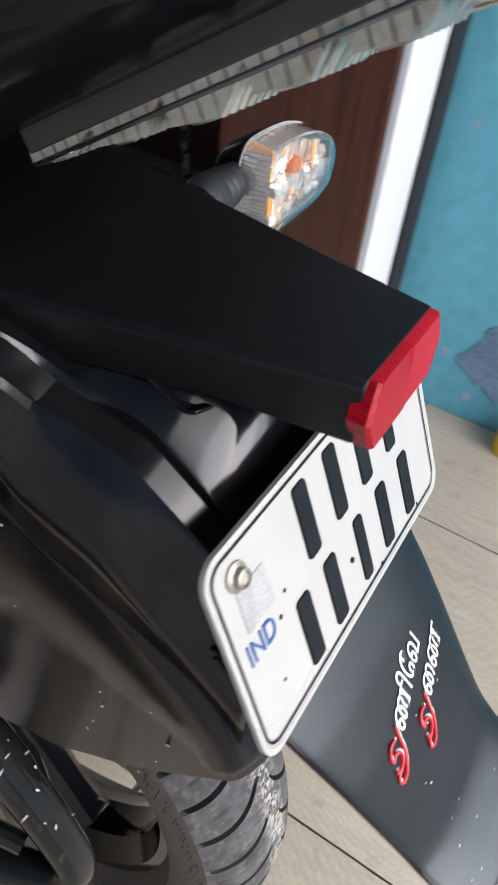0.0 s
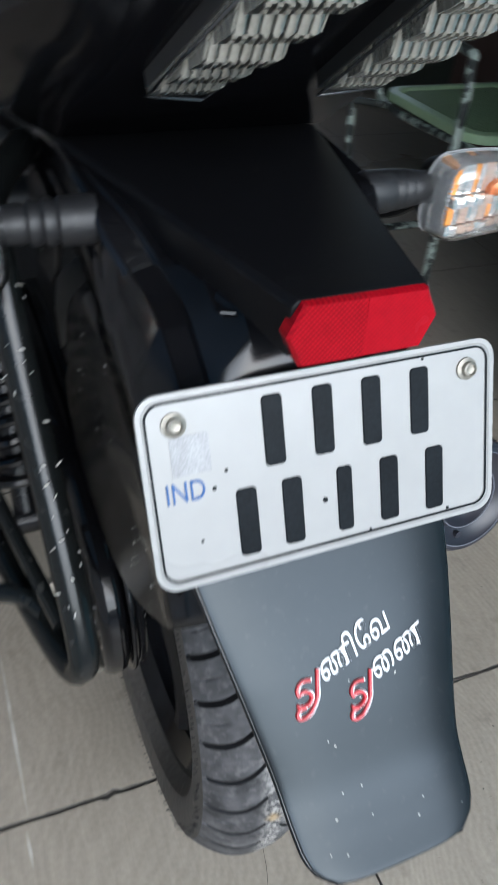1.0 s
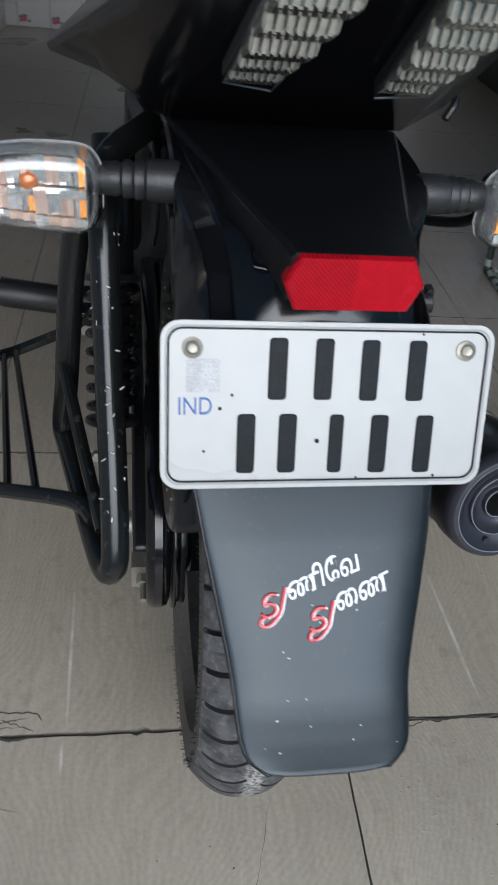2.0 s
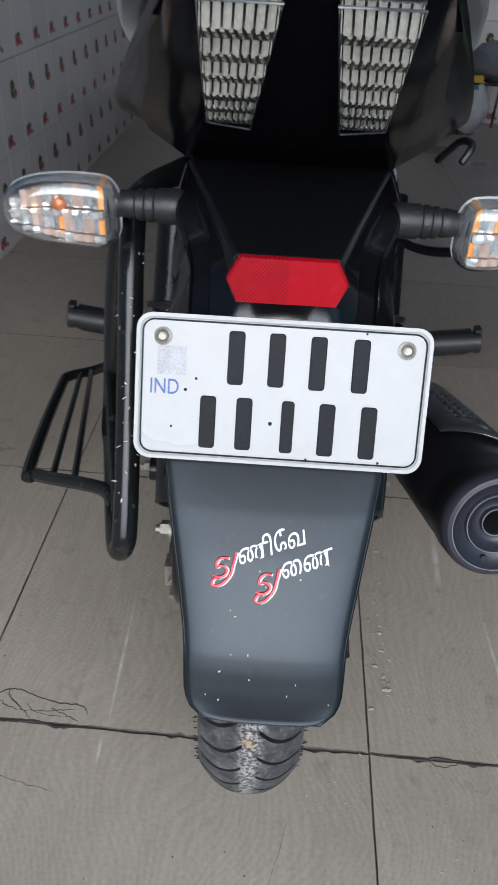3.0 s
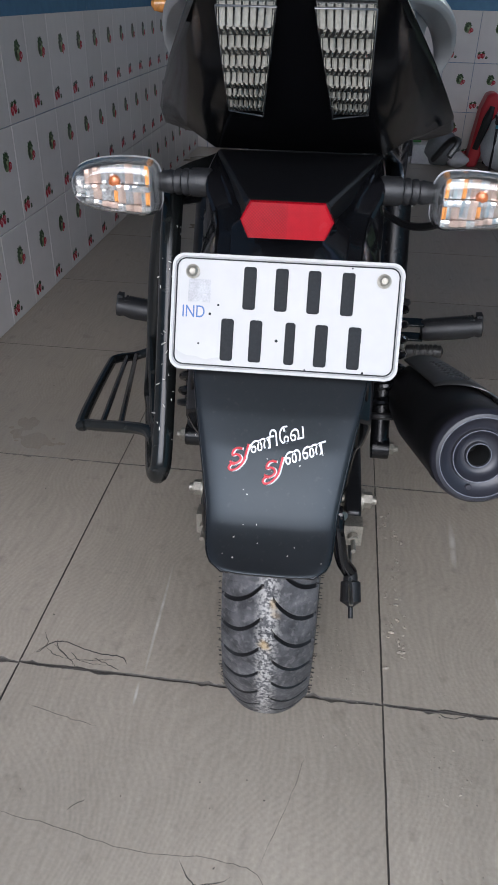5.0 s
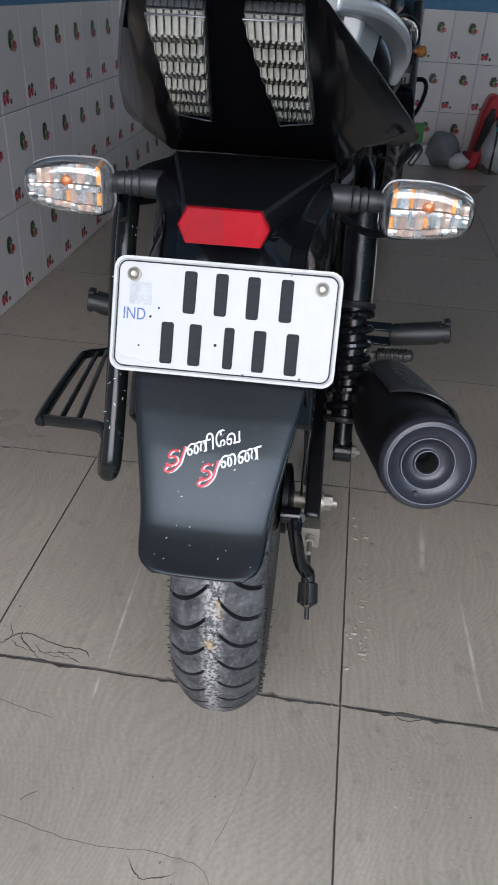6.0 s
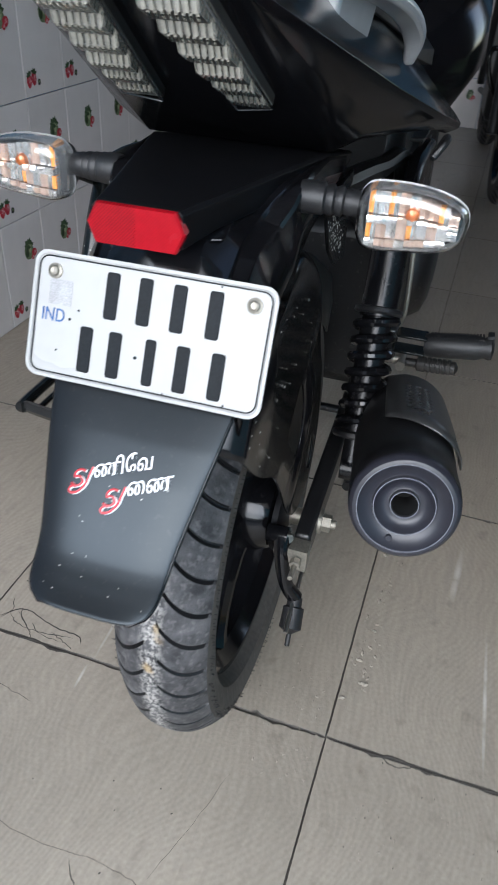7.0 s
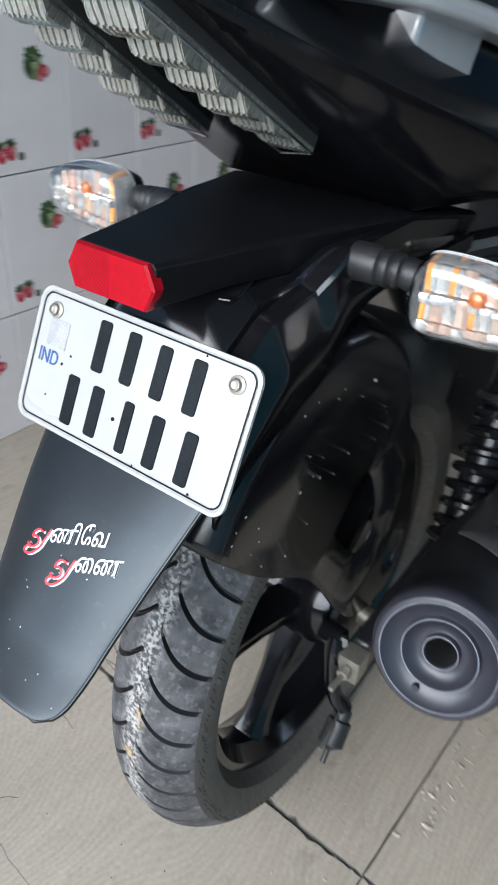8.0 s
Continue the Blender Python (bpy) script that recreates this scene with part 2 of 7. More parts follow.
def floor_material():
    """Beige-grey cement tile with faint trowel swirls, stains and grit."""
    mat = bpy.data.materials.new("cement_floor_tile")
    mat.use_nodes = True
    n, l = nodes_of(mat)
    b = n["Principled BSDF"]
    tc = n.new("ShaderNodeTexCoord")
    cloud = n.new("ShaderNodeTexNoise")
    cloud.inputs["Scale"].default_value, cloud.inputs["Detail"].default_value = 1.6, 5
    drawn = n.new("ShaderNodeMapping")
    drawn.inputs["Scale"].default_value = (1.0, 0.09, 1.0)
    l.new(tc.outputs["Object"], drawn.inputs["Vector"])
    swirl = n.new("ShaderNodeTexNoise")
    swirl.inputs["Scale"].default_value, swirl.inputs["Detail"].default_value = 95, 5
    swirl.inputs["Distortion"].default_value = 0.6
    l.new(drawn.outputs[0], swirl.inputs["Vector"])
    grit = n.new("ShaderNodeTexNoise")
    grit.inputs["Scale"].default_value, grit.inputs["Detail"].default_value = 160, 6
    spot = n.new("ShaderNodeTexNoise")
    spot.inputs["Scale"].default_value, spot.inputs["Detail"].default_value = 22, 6
    for t in (cloud, grit, spot):
        l.new(tc.outputs["Object"], t.inputs["Vector"])
    info = n.new("ShaderNodeObjectInfo")

    def mapped(src, lo, hi, fmin=0.3, fmax=0.7):
        m = n.new("ShaderNodeMapRange")
        m.inputs["From Min"].default_value, m.inputs["From Max"].default_value = fmin, fmax
        m.inputs["To Min"].default_value, m.inputs["To Max"].default_value = lo, hi
        l.new(src, m.inputs["Value"])
        return m.outputs[0]

    def times(a, c):
        m = n.new("ShaderNodeMath")
        m.operation = "MULTIPLY"
        l.new(a, m.inputs[0])
        l.new(c, m.inputs[1])
        return m.outputs[0]

    lines = n.new("ShaderNodeTexWave")
    lines.wave_type, lines.bands_direction = "BANDS", "X"
    lines.inputs["Scale"].default_value, lines.inputs["Distortion"].default_value = 29, 3.6
    lines.inputs["Detail"].default_value, lines.inputs["Detail Scale"].default_value = 2.0, 0.5
    sweep = n.new("ShaderNodeTexNoise")
    sweep.inputs["Scale"].default_value, sweep.inputs["Detail"].default_value = 2.6, 1.5
    l.new(tc.outputs["Object"], sweep.inputs["Vector"])
    bent = n.new("ShaderNodeVectorMath")
    bent.operation = "MULTIPLY_ADD"
    bent.inputs[1].default_value = (0.42, 0.42, 0.0)
    l.new(sweep.outputs["Color"], bent.inputs[0])
    l.new(tc.outputs["Object"], bent.inputs[2])
    l.new(bent.outputs[0], lines.inputs["Vector"])
    v = times(mapped(cloud.outputs["Fac"], 0.82, 1.14), mapped(swirl.outputs["Fac"], 0.925, 1.06))
    v = times(v, mapped(lines.outputs["Fac"], 0.95, 1.025, 0, 1))
    v = times(v, mapped(grit.outputs["Fac"], 0.92, 1.07))
    v = times(v, mapped(spot.outputs["Fac"], 0.80, 1.0, 0.28, 0.40))
    v = times(v, mapped(info.outputs["Random"], 0.95, 1.05, 0, 1))
    tint = n.new("ShaderNodeVectorMath")
    tint.operation = "SCALE"
    tint.inputs[0].default_value = (0.356, 0.310, 0.252)
    l.new(v, tint.inputs["Scale"])
    colour = tint.outputs[0]
    # pale streaks that stand in for light reflected off the floor
    for x, y, turn, half, long in ((-0.2235, 0.327, 2, 0.0040, 0.15), (-0.222, 0.154, 3, 0.0035, 0.026), (0.41, 0.350, 2.4, 0.0042, 0.16), (0.34, 0.62, -3, 0.008, 0.10)):
        mp = n.new("ShaderNodeMapping")
        mp.vector_type = "TEXTURE"
        mp.inputs["Location"].default_value = (x, y, 0)
        mp.inputs["Rotation"].default_value = (0, 0, radians(turn))
        mp.inputs["Scale"].default_value = (half, long, 1)
        l.new(tc.outputs["Object"], mp.inputs["Vector"])
        ln = n.new("ShaderNodeVectorMath")
        ln.operation = "LENGTH"
        l.new(mp.outputs[0], ln.inputs[0])
        mask = times(mapped(ln.outputs["Value"], 0.80, 0.0, 0.2, 1.0), mapped(spot.outputs["Fac"], 0.2, 1.0, 0.35, 0.6))
        mix = n.new("ShaderNodeMix")
        mix.data_type = "RGBA"
        l.new(mask, mix.inputs["Factor"])
        l.new(colour, mix.inputs["A"])
        mix.inputs["B"].default_value = (0.62, 0.60, 0.56, 1)
        colour = mix.outputs["Result"]
    l.new(colour, b.inputs["Base Color"])
    l.new(mapped(cloud.outputs["Fac"], 0.25, 0.44), b.inputs["Roughness"])
    bn = n.new("ShaderNodeBump")
    bn.inputs["Strength"].default_value, bn.inputs["Distance"].default_value = 0.25, 0.002
    l.new(grit.outputs["Fac"], bn.inputs["Height"])
    l.new(bn.outputs[0], b.inputs["Normal"])
    return mat


def blue_wall_material(name, colour):
    """Blue distemper, patchy and chalky, with small bare spots."""
    mat = material(name, colour, 0.75, vary=0.18, scale=9, bump=0.35, bump_scale=50)
    n, l = nodes_of(mat)
    b = n["Principled BSDF"]
    tc = n.new("ShaderNodeTexCoord")
    sp = n.new("ShaderNodeTexNoise")
    sp.inputs["Scale"].default_value, sp.inputs["Detail"].default_value = 14, 8
    l.new(tc.outputs["Object"], sp.inputs["Vector"])
    th = n.new("ShaderNodeMapRange")
    th.inputs["From Min"].default_value, th.inputs["From Max"].default_value = 0.66, 0.70
    l.new(sp.outputs["Fac"], th.inputs["Value"])
    mix = n.new("ShaderNodeMix")
    mix.data_type = "RGBA"
    old = b.inputs["Base Color"].links[0].from_socket
    l.new(th.outputs[0], mix.inputs["Factor"])
    l.new(old, mix.inputs["A"])
    mix.inputs["B"].default_value = (0.25, 0.32, 0.36, 1)
    l.new(mix.outputs["Result"], b.inputs["Base Color"])
    return mat


def wood_material(name, colour):
    """Laminate with long vertical grain and pale scratches."""
    mat = material(name, colour, 0.38, vary=0.12, scale=8, coat=0.15)
    n, l = nodes_of(mat)
    b = n["Principled BSDF"]
    tc = n.new("ShaderNodeTexCoord")
    mp = n.new("ShaderNodeMapping")
    mp.inputs["Scale"].default_value = (30, 30, 1.2)
    l.new(tc.outputs["Object"], mp.inputs["Vector"])
    gr = n.new("ShaderNodeTexNoise")
    gr.inputs["Scale"].default_value, gr.inputs["Detail"].default_value = 3, 6
    l.new(mp.outputs[0], gr.inputs["Vector"])
    rg = n.new("ShaderNodeMapRange")
    rg.inputs["From Min"].default_value, rg.inputs["From Max"].default_value = 0.35, 0.68
    rg.inputs["To Min"].default_value, rg.inputs["To Max"].default_value = 0.72, 1.35
    l.new(gr.outputs["Fac"], rg.inputs["Value"])
    old = b.inputs["Base Color"].links[0].from_socket
    sc = n.new("ShaderNodeVectorMath")
    sc.operation = "SCALE"
    l.new(old, sc.inputs[0])
    l.new(rg.outputs[0], sc.inputs["Scale"])
    l.new(sc.outputs[0], b.inputs["Base Color"])
    return mat


def tyre_material():
    """Black rubber with pale dried dust and a little ochre mud on the crown."""
    mat = material("dusty_tyre_rubber", (0.022, 0.022, 0.024), 0.7, vary=0.3, bump=0.3, bump_scale=350)
    n, l = nodes_of(mat)
    b = n["Principled BSDF"]
    tc = n.new("ShaderNodeTexCoord")
    sep = n.new("ShaderNodeSeparateXYZ")
    l.new(tc.outputs["Object"], sep.inputs[0])
    ax = n.new("ShaderNodeMath")
    ax.operation = "ABSOLUTE"
    l.new(sep.outputs["X"], ax.inputs[0])
    crown = n.new("ShaderNodeMapRange")
    crown.inputs["From Min"].default_value, crown.inputs["From Max"].default_value = 0.016, 0.003
    l.new(ax.outputs[0], crown.inputs["Value"])

    def layer(prev, scale, lo, hi, amount, colour, by_crown):
        t = n.new("ShaderNodeTexNoise")
        t.inputs["Scale"].default_value, t.inputs["Detail"].default_value = scale, 7
        l.new(tc.outputs["Object"], t.inputs["Vector"])
        m = n.new("ShaderNodeMapRange")
        m.inputs["From Min"].default_value, m.inputs["From Max"].default_value = lo, hi
        m.inputs["To Max"].default_value = amount
        l.new(t.outputs["Fac"], m.inputs["Value"])
        f = m.outputs[0]
        if by_crown:
            k = n.new("ShaderNodeMath")
            k.operation = "MULTIPLY"
            l.new(f, k.inputs[0])
            l.new(crown.outputs[0], k.inputs[1])
            f = k.outputs[0]
        mix = n.new("ShaderNodeMix")
        mix.data_type = "RGBA"
        l.new(f, mix.inputs["Factor"])
        l.new(prev, mix.inputs["A"])
        mix.inputs["B"].default_value = (*colour, 1)
        return mix.outputs["Result"]

    old = b.inputs["Base Color"].links[0].from_socket
    c = layer(old, 45, 0.34, 0.70, 0.44, (0.17, 0.165, 0.168), False)
    c = layer(c, 150, 0.52, 0.72, 0.26, (0.30, 0.285, 0.275), False)
    c = layer(c, 240, 0.44, 0.58, 0.8, (0.42, 0.40, 0.37), True)
    c = layer(c, 30, 0.58, 0.66, 0.7, (0.34, 0.22, 0.08), True)
    l.new(c, b.inputs["Base Color"])
    return mat


dark_green_wall = material("dark_green_oil_paint", (0.030, 0.042, 0.028), 0.6, vary=0.25, scale=6, bump=0.2, bump_scale=40)
reflex_red = reflector_material()
floor_mat = floor_material()
blue_wall = blue_wall_material("turquoise_distemper", (0.09, 0.33, 0.42))
steel_blue_wall = blue_wall_material("steel_blue_distemper", (0.085, 0.20, 0.33))
brown_wood = wood_material("brown_laminate", (0.105, 0.042, 0.030))
dark_wood = wood_material("dark_brown_door_wood", (0.075, 0.035, 0.025))
tyre_mat = tyre_material()


def flaked_tube_material():
    mat = material("flaked_green_tube_paint", (0.03, 0.035, 0.033), 0.4, vary=0.3)
    n, l = nodes_of(mat)
    b = n["Principled BSDF"]
    tc = n.new("ShaderNodeTexCoord")
    t = n.new("ShaderNodeTexNoise")
    t.inputs["Scale"].default_value, t.inputs["Detail"].default_value = 34, 5
    l.new(tc.outputs["Object"], t.inputs["Vector"])
    m = n.new("ShaderNodeMapRange")
    m.inputs["From Min"].default_value, m.inputs["From Max"].default_value = 0.50, 0.53
    l.new(t.outputs["Fac"], m.inputs["Value"])
    mix = n.new("ShaderNodeMix")
    mix.data_type = "RGBA"
    l.new(m.outputs[0], mix.inputs["Factor"])
    l.new(b.inputs["Base Color"].links[0].from_socket, mix.inputs["A"])
    mix.inputs["B"].default_value = (0.36, 0.42, 0.37, 1)
    l.new(mix.outputs["Result"], b.inputs["Base Color"])
    return mat


flaked_tube = flaked_tube_material()


# ---- mesh helpers ----
def finish(bm, name, mats, smooth=35.0):
    bmesh.ops.recalc_face_normals(bm, faces=bm.faces)
    me = bpy.data.meshes.new(name)
    bm.to_mesh(me)
    bm.free()
    for m in mats if isinstance(mats, (list, tuple)) else [mats]:
        me.materials.append(m)
    if smooth:
        me.polygons.foreach_set("use_smooth", [True] * len(me.polygons))
        me.set_sharp_from_angle(angle=radians(smooth))
    return me


def thing(name, label, category, at=(0, 0, 0), turn=0.0, group="", kind=""):
    ob = tagged(new(name), label, category, group, kind)
    ob.empty_display_size = 0.1
    ob.matrix_basis = pose(*at, 0, 0, turn)
    return ob


def part(name, bm, mat, parent, label="", smooth=35.0, bevel=0.0):
    """One mesh under a thing (built in the thing's own frame) or under a part."""
    ob = new(name, finish(bm, name, mat, smooth))
    ob.parent = parent
    if label:
        ob["label"] = label
    if bevel:
        add_bevel(ob, bevel)
    return ob


def add_bevel(ob, width, segments=2):
    m = ob.modifiers.new("edge", "BEVEL")
    m.width, m.segments, m.limit_method, m.angle_limit = width, segments, "ANGLE", radians(35)
    m.harden_normals = False
    return ob


def solid(name, bm, mat, label, category, kind="", group="", smooth=35.0, bevel=0.0):
    """A thing that is one mesh, built in world places."""
    ob = tagged(new(name, finish(bm, name, mat, smooth)), label, category, group, kind)
    if bevel:
        add_bevel(ob, bevel)
    return ob


def box(bm, lo, hi, m=None, idx=0):
    v = [bm.verts.new((x, y, z)) for x in (lo[0], hi[0]) for y in (lo[1], hi[1]) for z in (lo[2], hi[2])]
    fs = [bm.faces.new([v[i] for i in q]) for q in ((0, 1, 3, 2), (4, 6, 7, 5), (0, 4, 5, 1), (2, 3, 7, 6), (0, 2, 6, 4), (1, 5, 7, 3))]
    for f in fs:
        f.material_index = idx
    if m is not None:
        bmesh.ops.transform(bm, matrix=m, verts=v)
    return v


def loft(bm, rings, cap=True, closed=True, idx=0):
    vs = [[bm.verts.new(p) for p in r] for r in rings]
    n = len(vs[0])
    for a, b in zip(vs, vs[1:]):
        for i in range(n if closed else n - 1):
            j = (i + 1) % n
            bm.faces.new((a[i], a[j], b[j], b[i])).material_index = idx
    if cap:
        bm.faces.new(vs[0]).material_index = idx
        bm.faces.new(vs[-1][::-1]).material_index = idx
    return vs


def spline(pts, steps=6):
    """Catmull-Rom points through pts."""
    p = [Vector(q) for q in pts]
    p = [p[0] * 2 - p[1]] + p + [p[-1] * 2 - p[-2]]
    out = []
    for i in range(1, len(p) - 2):
        a, b, c, d = p[i - 1:i + 3]
        for s in range(steps):
            t = s / steps
            out.append(0.5 * (2 * b + (c - a) * t + (2 * a - 5 * b + 4 * c - d) * t * t + (3 * b - a - 3 * c + d) * t ** 3))
    return out + [p[-2]]


def tube(bm, pts, r, n=10, steps=6, idx=0):
    """A round bar along smooth points; r a number or one radius a point."""
    c = spline(pts, steps) if steps > 1 else [Vector(q) for q in pts]
    rings, up = [], None
    for i, p in enumerate(c):
        d = (c[min(i + 1, len(c) - 1)] - c[max(i - 1, 0)]).normalized()
        if up is None:
            up = d.orthogonal().normalized()
        up = (up - d * up.dot(d)).normalized()
        side = d.cross(up)
        rad = r if isinstance(r, (int, float)) else np.interp(i / (len(c) - 1), np.linspace(0, 1, len(r)), r)
        rings.append([p + (up * math.cos(a) + side * math.sin(a)) * rad for a in [2 * math.pi * k / n for k in range(n)]])
    loft(bm, rings, idx=idx)


def rod(bm, a, b, r, n=14, r2=None, idx=0):
    tube(bm, [a, b], [r, r if r2 is None else r2], n, 1, idx)


def lathe(bm, a, b, profile, n=32, idx=0, close=False):
    """Turn a profile of (distance along a to b in metres, radius) round that axis."""
    a, b = Vector(a), Vector(b)
    d = (b - a).normalized()
    up = d.orthogonal().normalized()
    side = d.cross(up)
    rings = [[a + d * s + (up * math.cos(t) + side * math.sin(t)) * max(r, 1e-5) for t in [2 * math.pi * k / n for k in range(n)]] for s, r in profile]
    if close:
        rings.append([p.copy() for p in rings[0]])
    loft(bm, rings, cap=not close, idx=idx)
    if close:
        bmesh.ops.remove_doubles(bm, verts=bm.verts, dist=1e-6)


def prism(bm, outline, a, b, axis=0, idx=0):
    """Extrude an outline of 2D points along an axis from a to b."""
    def place(p, s):
        q = list(p)
        q.insert(axis, s)
        return q
    loft(bm, [[place(p, a) for p in outline], [place(p, b) for p in outline]], idx=idx)


def hexnut(bm, at, axis, r, h, idx=0):
    a = Vector(at)
    rod(bm, a, a + Vector(axis) * h, r, 6, idx=idx)


def lettering(body, size, place, mat, parent, name, depth=0.0004, shear=0.0, bold=0.0):
    """Text in the built-in font as a thin mesh at a pose."""
    cu = bpy.data.curves.new(name, "FONT")
    cu.body, cu.size, cu.extrude, cu.shear, cu.offset = body, size, depth, shear, bold
    cu.resolution_u = 4
    tmp = new(name + "_source", cu)
    me = bpy.data.meshes.new_from_object(tmp.evaluated_get(bpy.context.evaluated_depsgraph_get()))
    bpy.data.objects.remove(tmp)
    me.transform(place)
    me.materials.clear()
    me.materials.append(mat)
    ob = new(name, me)
    ob.parent = parent
    return ob


# ---- the room ----
LEFT, RIGHT, BACK, FRONT, HIGH, ALCOVE = -1.02, 1.15, 4.92, -1.15, 3.25, 1.95


def wall_block(name, lo, hi, mat, label):
    bm = bmesh.new()
    box(bm, lo, hi)
    return solid(name, bm, mat, label, "wall", kind="structure", smooth=0)


wall_left = wall_block("wall_west", (LEFT - 0.22, FRONT - 0.2, -0.1), (LEFT - 0.009, BACK + 0.22, HIGH), steel_blue_wall, "blue distempered side wall with fruit-print tiles below")
wall_back = wall_block("wall_north", (LEFT - 0.009, BACK + 0.009, -0.1), (ALCOVE, BACK + 0.22, HIGH), steel_blue_wall, "blue distempered back wall with fruit-print tiles below")
# the unseen top is cut low to let sky light in
wall_block("wall_east", (RIGHT, FRONT - 0.2, -0.1), (RIGHT + 0.22, 0.72, 1.75), blue_wall, "turquoise distempered wall with flaking paint, its top cut low for light")
# the opening is unseen, added to go with the fill lamp
bm = bmesh.new()
box(bm, (ALCOVE, 0.5, -0.1), (ALCOVE + 0.2, 3.1, HIGH))
box(bm, (ALCOVE, 4.5, -0.1), (ALCOVE + 0.2, BACK + 0.22, HIGH))
box(bm, (ALCOVE, 3.1, -0.1), (ALCOVE + 0.2, 4.5, 0.9))
box(bm, (ALCOVE, 3.1, 2.2), (ALCOVE + 0.2, 4.5, HIGH))
solid("wall_recess", bm, dark_green_wall, "dark green painted wall of the recess with an added unseen opening", "wall", kind="structure", smooth=0)
wall_return = wall_block("wall_return", (RIGHT + 0.22, 0.5, -0.1), (ALCOVE, 0.72, HIGH), blue_wall, "blue distempered short return wall")

# unseen wall; its door head is set to shape reflections on the flap
bm = bmesh.new()
box(bm, (LEFT - 0.009, FRONT - 0.2, -0.1), (-0.95, FRONT, HIGH))
box(bm, (1.12, FRONT - 0.2, -0.1), (RIGHT, FRONT, HIGH))
box(bm, (RIGHT, FRONT - 0.2, 1.75), (RIGHT + 0.22, FRONT, HIGH))
box(bm, (RIGHT, 0.50, 1.75), (RIGHT + 0.22, 0.72, HIGH))
box(bm, (-0.95, FRONT - 0.2, 2.07), (1.12, FRONT, HIGH))
solid("wall_south", bm, blue_wall, "unseen blue front wall round a wide open doorway", "wall", kind="structure", smooth=0)

# unseen slab; its dark grey is chosen to dim reflections on the flap
bm = bmesh.new()
box(bm, (LEFT - 0.22, FRONT - 0.2, HIGH), (ALCOVE + 0.2, BACK + 0.22, HIGH + 0.15))
solid("ceiling", bm, ceiling_mat, "unseen dark grey ceiling slab", "ceiling", kind="structure", smooth=0)

# added wall out of view; its height sets how much sky the flap reflects
bm = bmesh.new()
box(bm, (-14, -7.8, -0.1), (14, -7.5, 1.3))
solid("unseen_wall", bm, outside_mat, "unseen low wall across the lane, added to shape reflections", "wall", kind="structure", smooth=0)
bm = bmesh.new()
box(bm, (-60, -80, -0.6), (60, 60, -0.03))
solid("ground", bm, outside_mat, "grey concrete ground outside the doorway", "ground", kind="structure", smooth=0)

# floor bed with the joints showing between the tiles
bm = bmesh.new()
box(bm, (LEFT - 0.009, FRONT - 0.2, -0.028), (RIGHT, BACK + 0.009, -0.006))
box(bm, (RIGHT, 0.72, -0.028), (ALCOVE, BACK + 0.009, -0.006))
floor = solid("floor", bm, grout, "beige cement floor tiles with dark chipped joints", "floor", kind="structure", smooth=0)

# painted-over plaster that has come off the turquoise wall
def ragged(cy, cz, ry, rz, seed, n=40):
    rnd = random.Random(seed)
    return [(cy + ry * (1 + 0.22 * math.sin(3 * a + seed) + rnd.uniform(-0.10, 0.10)) * math.cos(a), cz + rz * (1 + 0.18 * math.sin(2 * a) + rnd.uniform(-0.12, 0.12)) * math.sin(a)) for a in [2 * math.pi * k / n for k in range(n)]]


bare_plaster = material("bare_blue_plaster", (0.13, 0.20, 0.29), 0.95, vary=0.45, scale=40, bump=0.9, bump_scale=90)
bm = bmesh.new()
prism(bm, ragged(0.07, 0.16, 0.075, 0.08, 3), RIGHT - 0.003, RIGHT + 0.002, axis=0)
solid("plaster_patch", bm, bare_plaster, "bare patch where turquoise paint flaked off", "wall", kind="structure", smooth=0)


speck_mat = material("pale_dried_specks", (0.55, 0.53, 0.48), 0.8, vary=0.2)

# ---- the motorcycle ----
TURN = 1.5
bike = thing("motorcycle", "black motorcycle on its centre stand, dusty rear tyre", "motorcycle", (0, 0, 0), TURN)
AXLE = Vector((0, 0.278, 0.342))


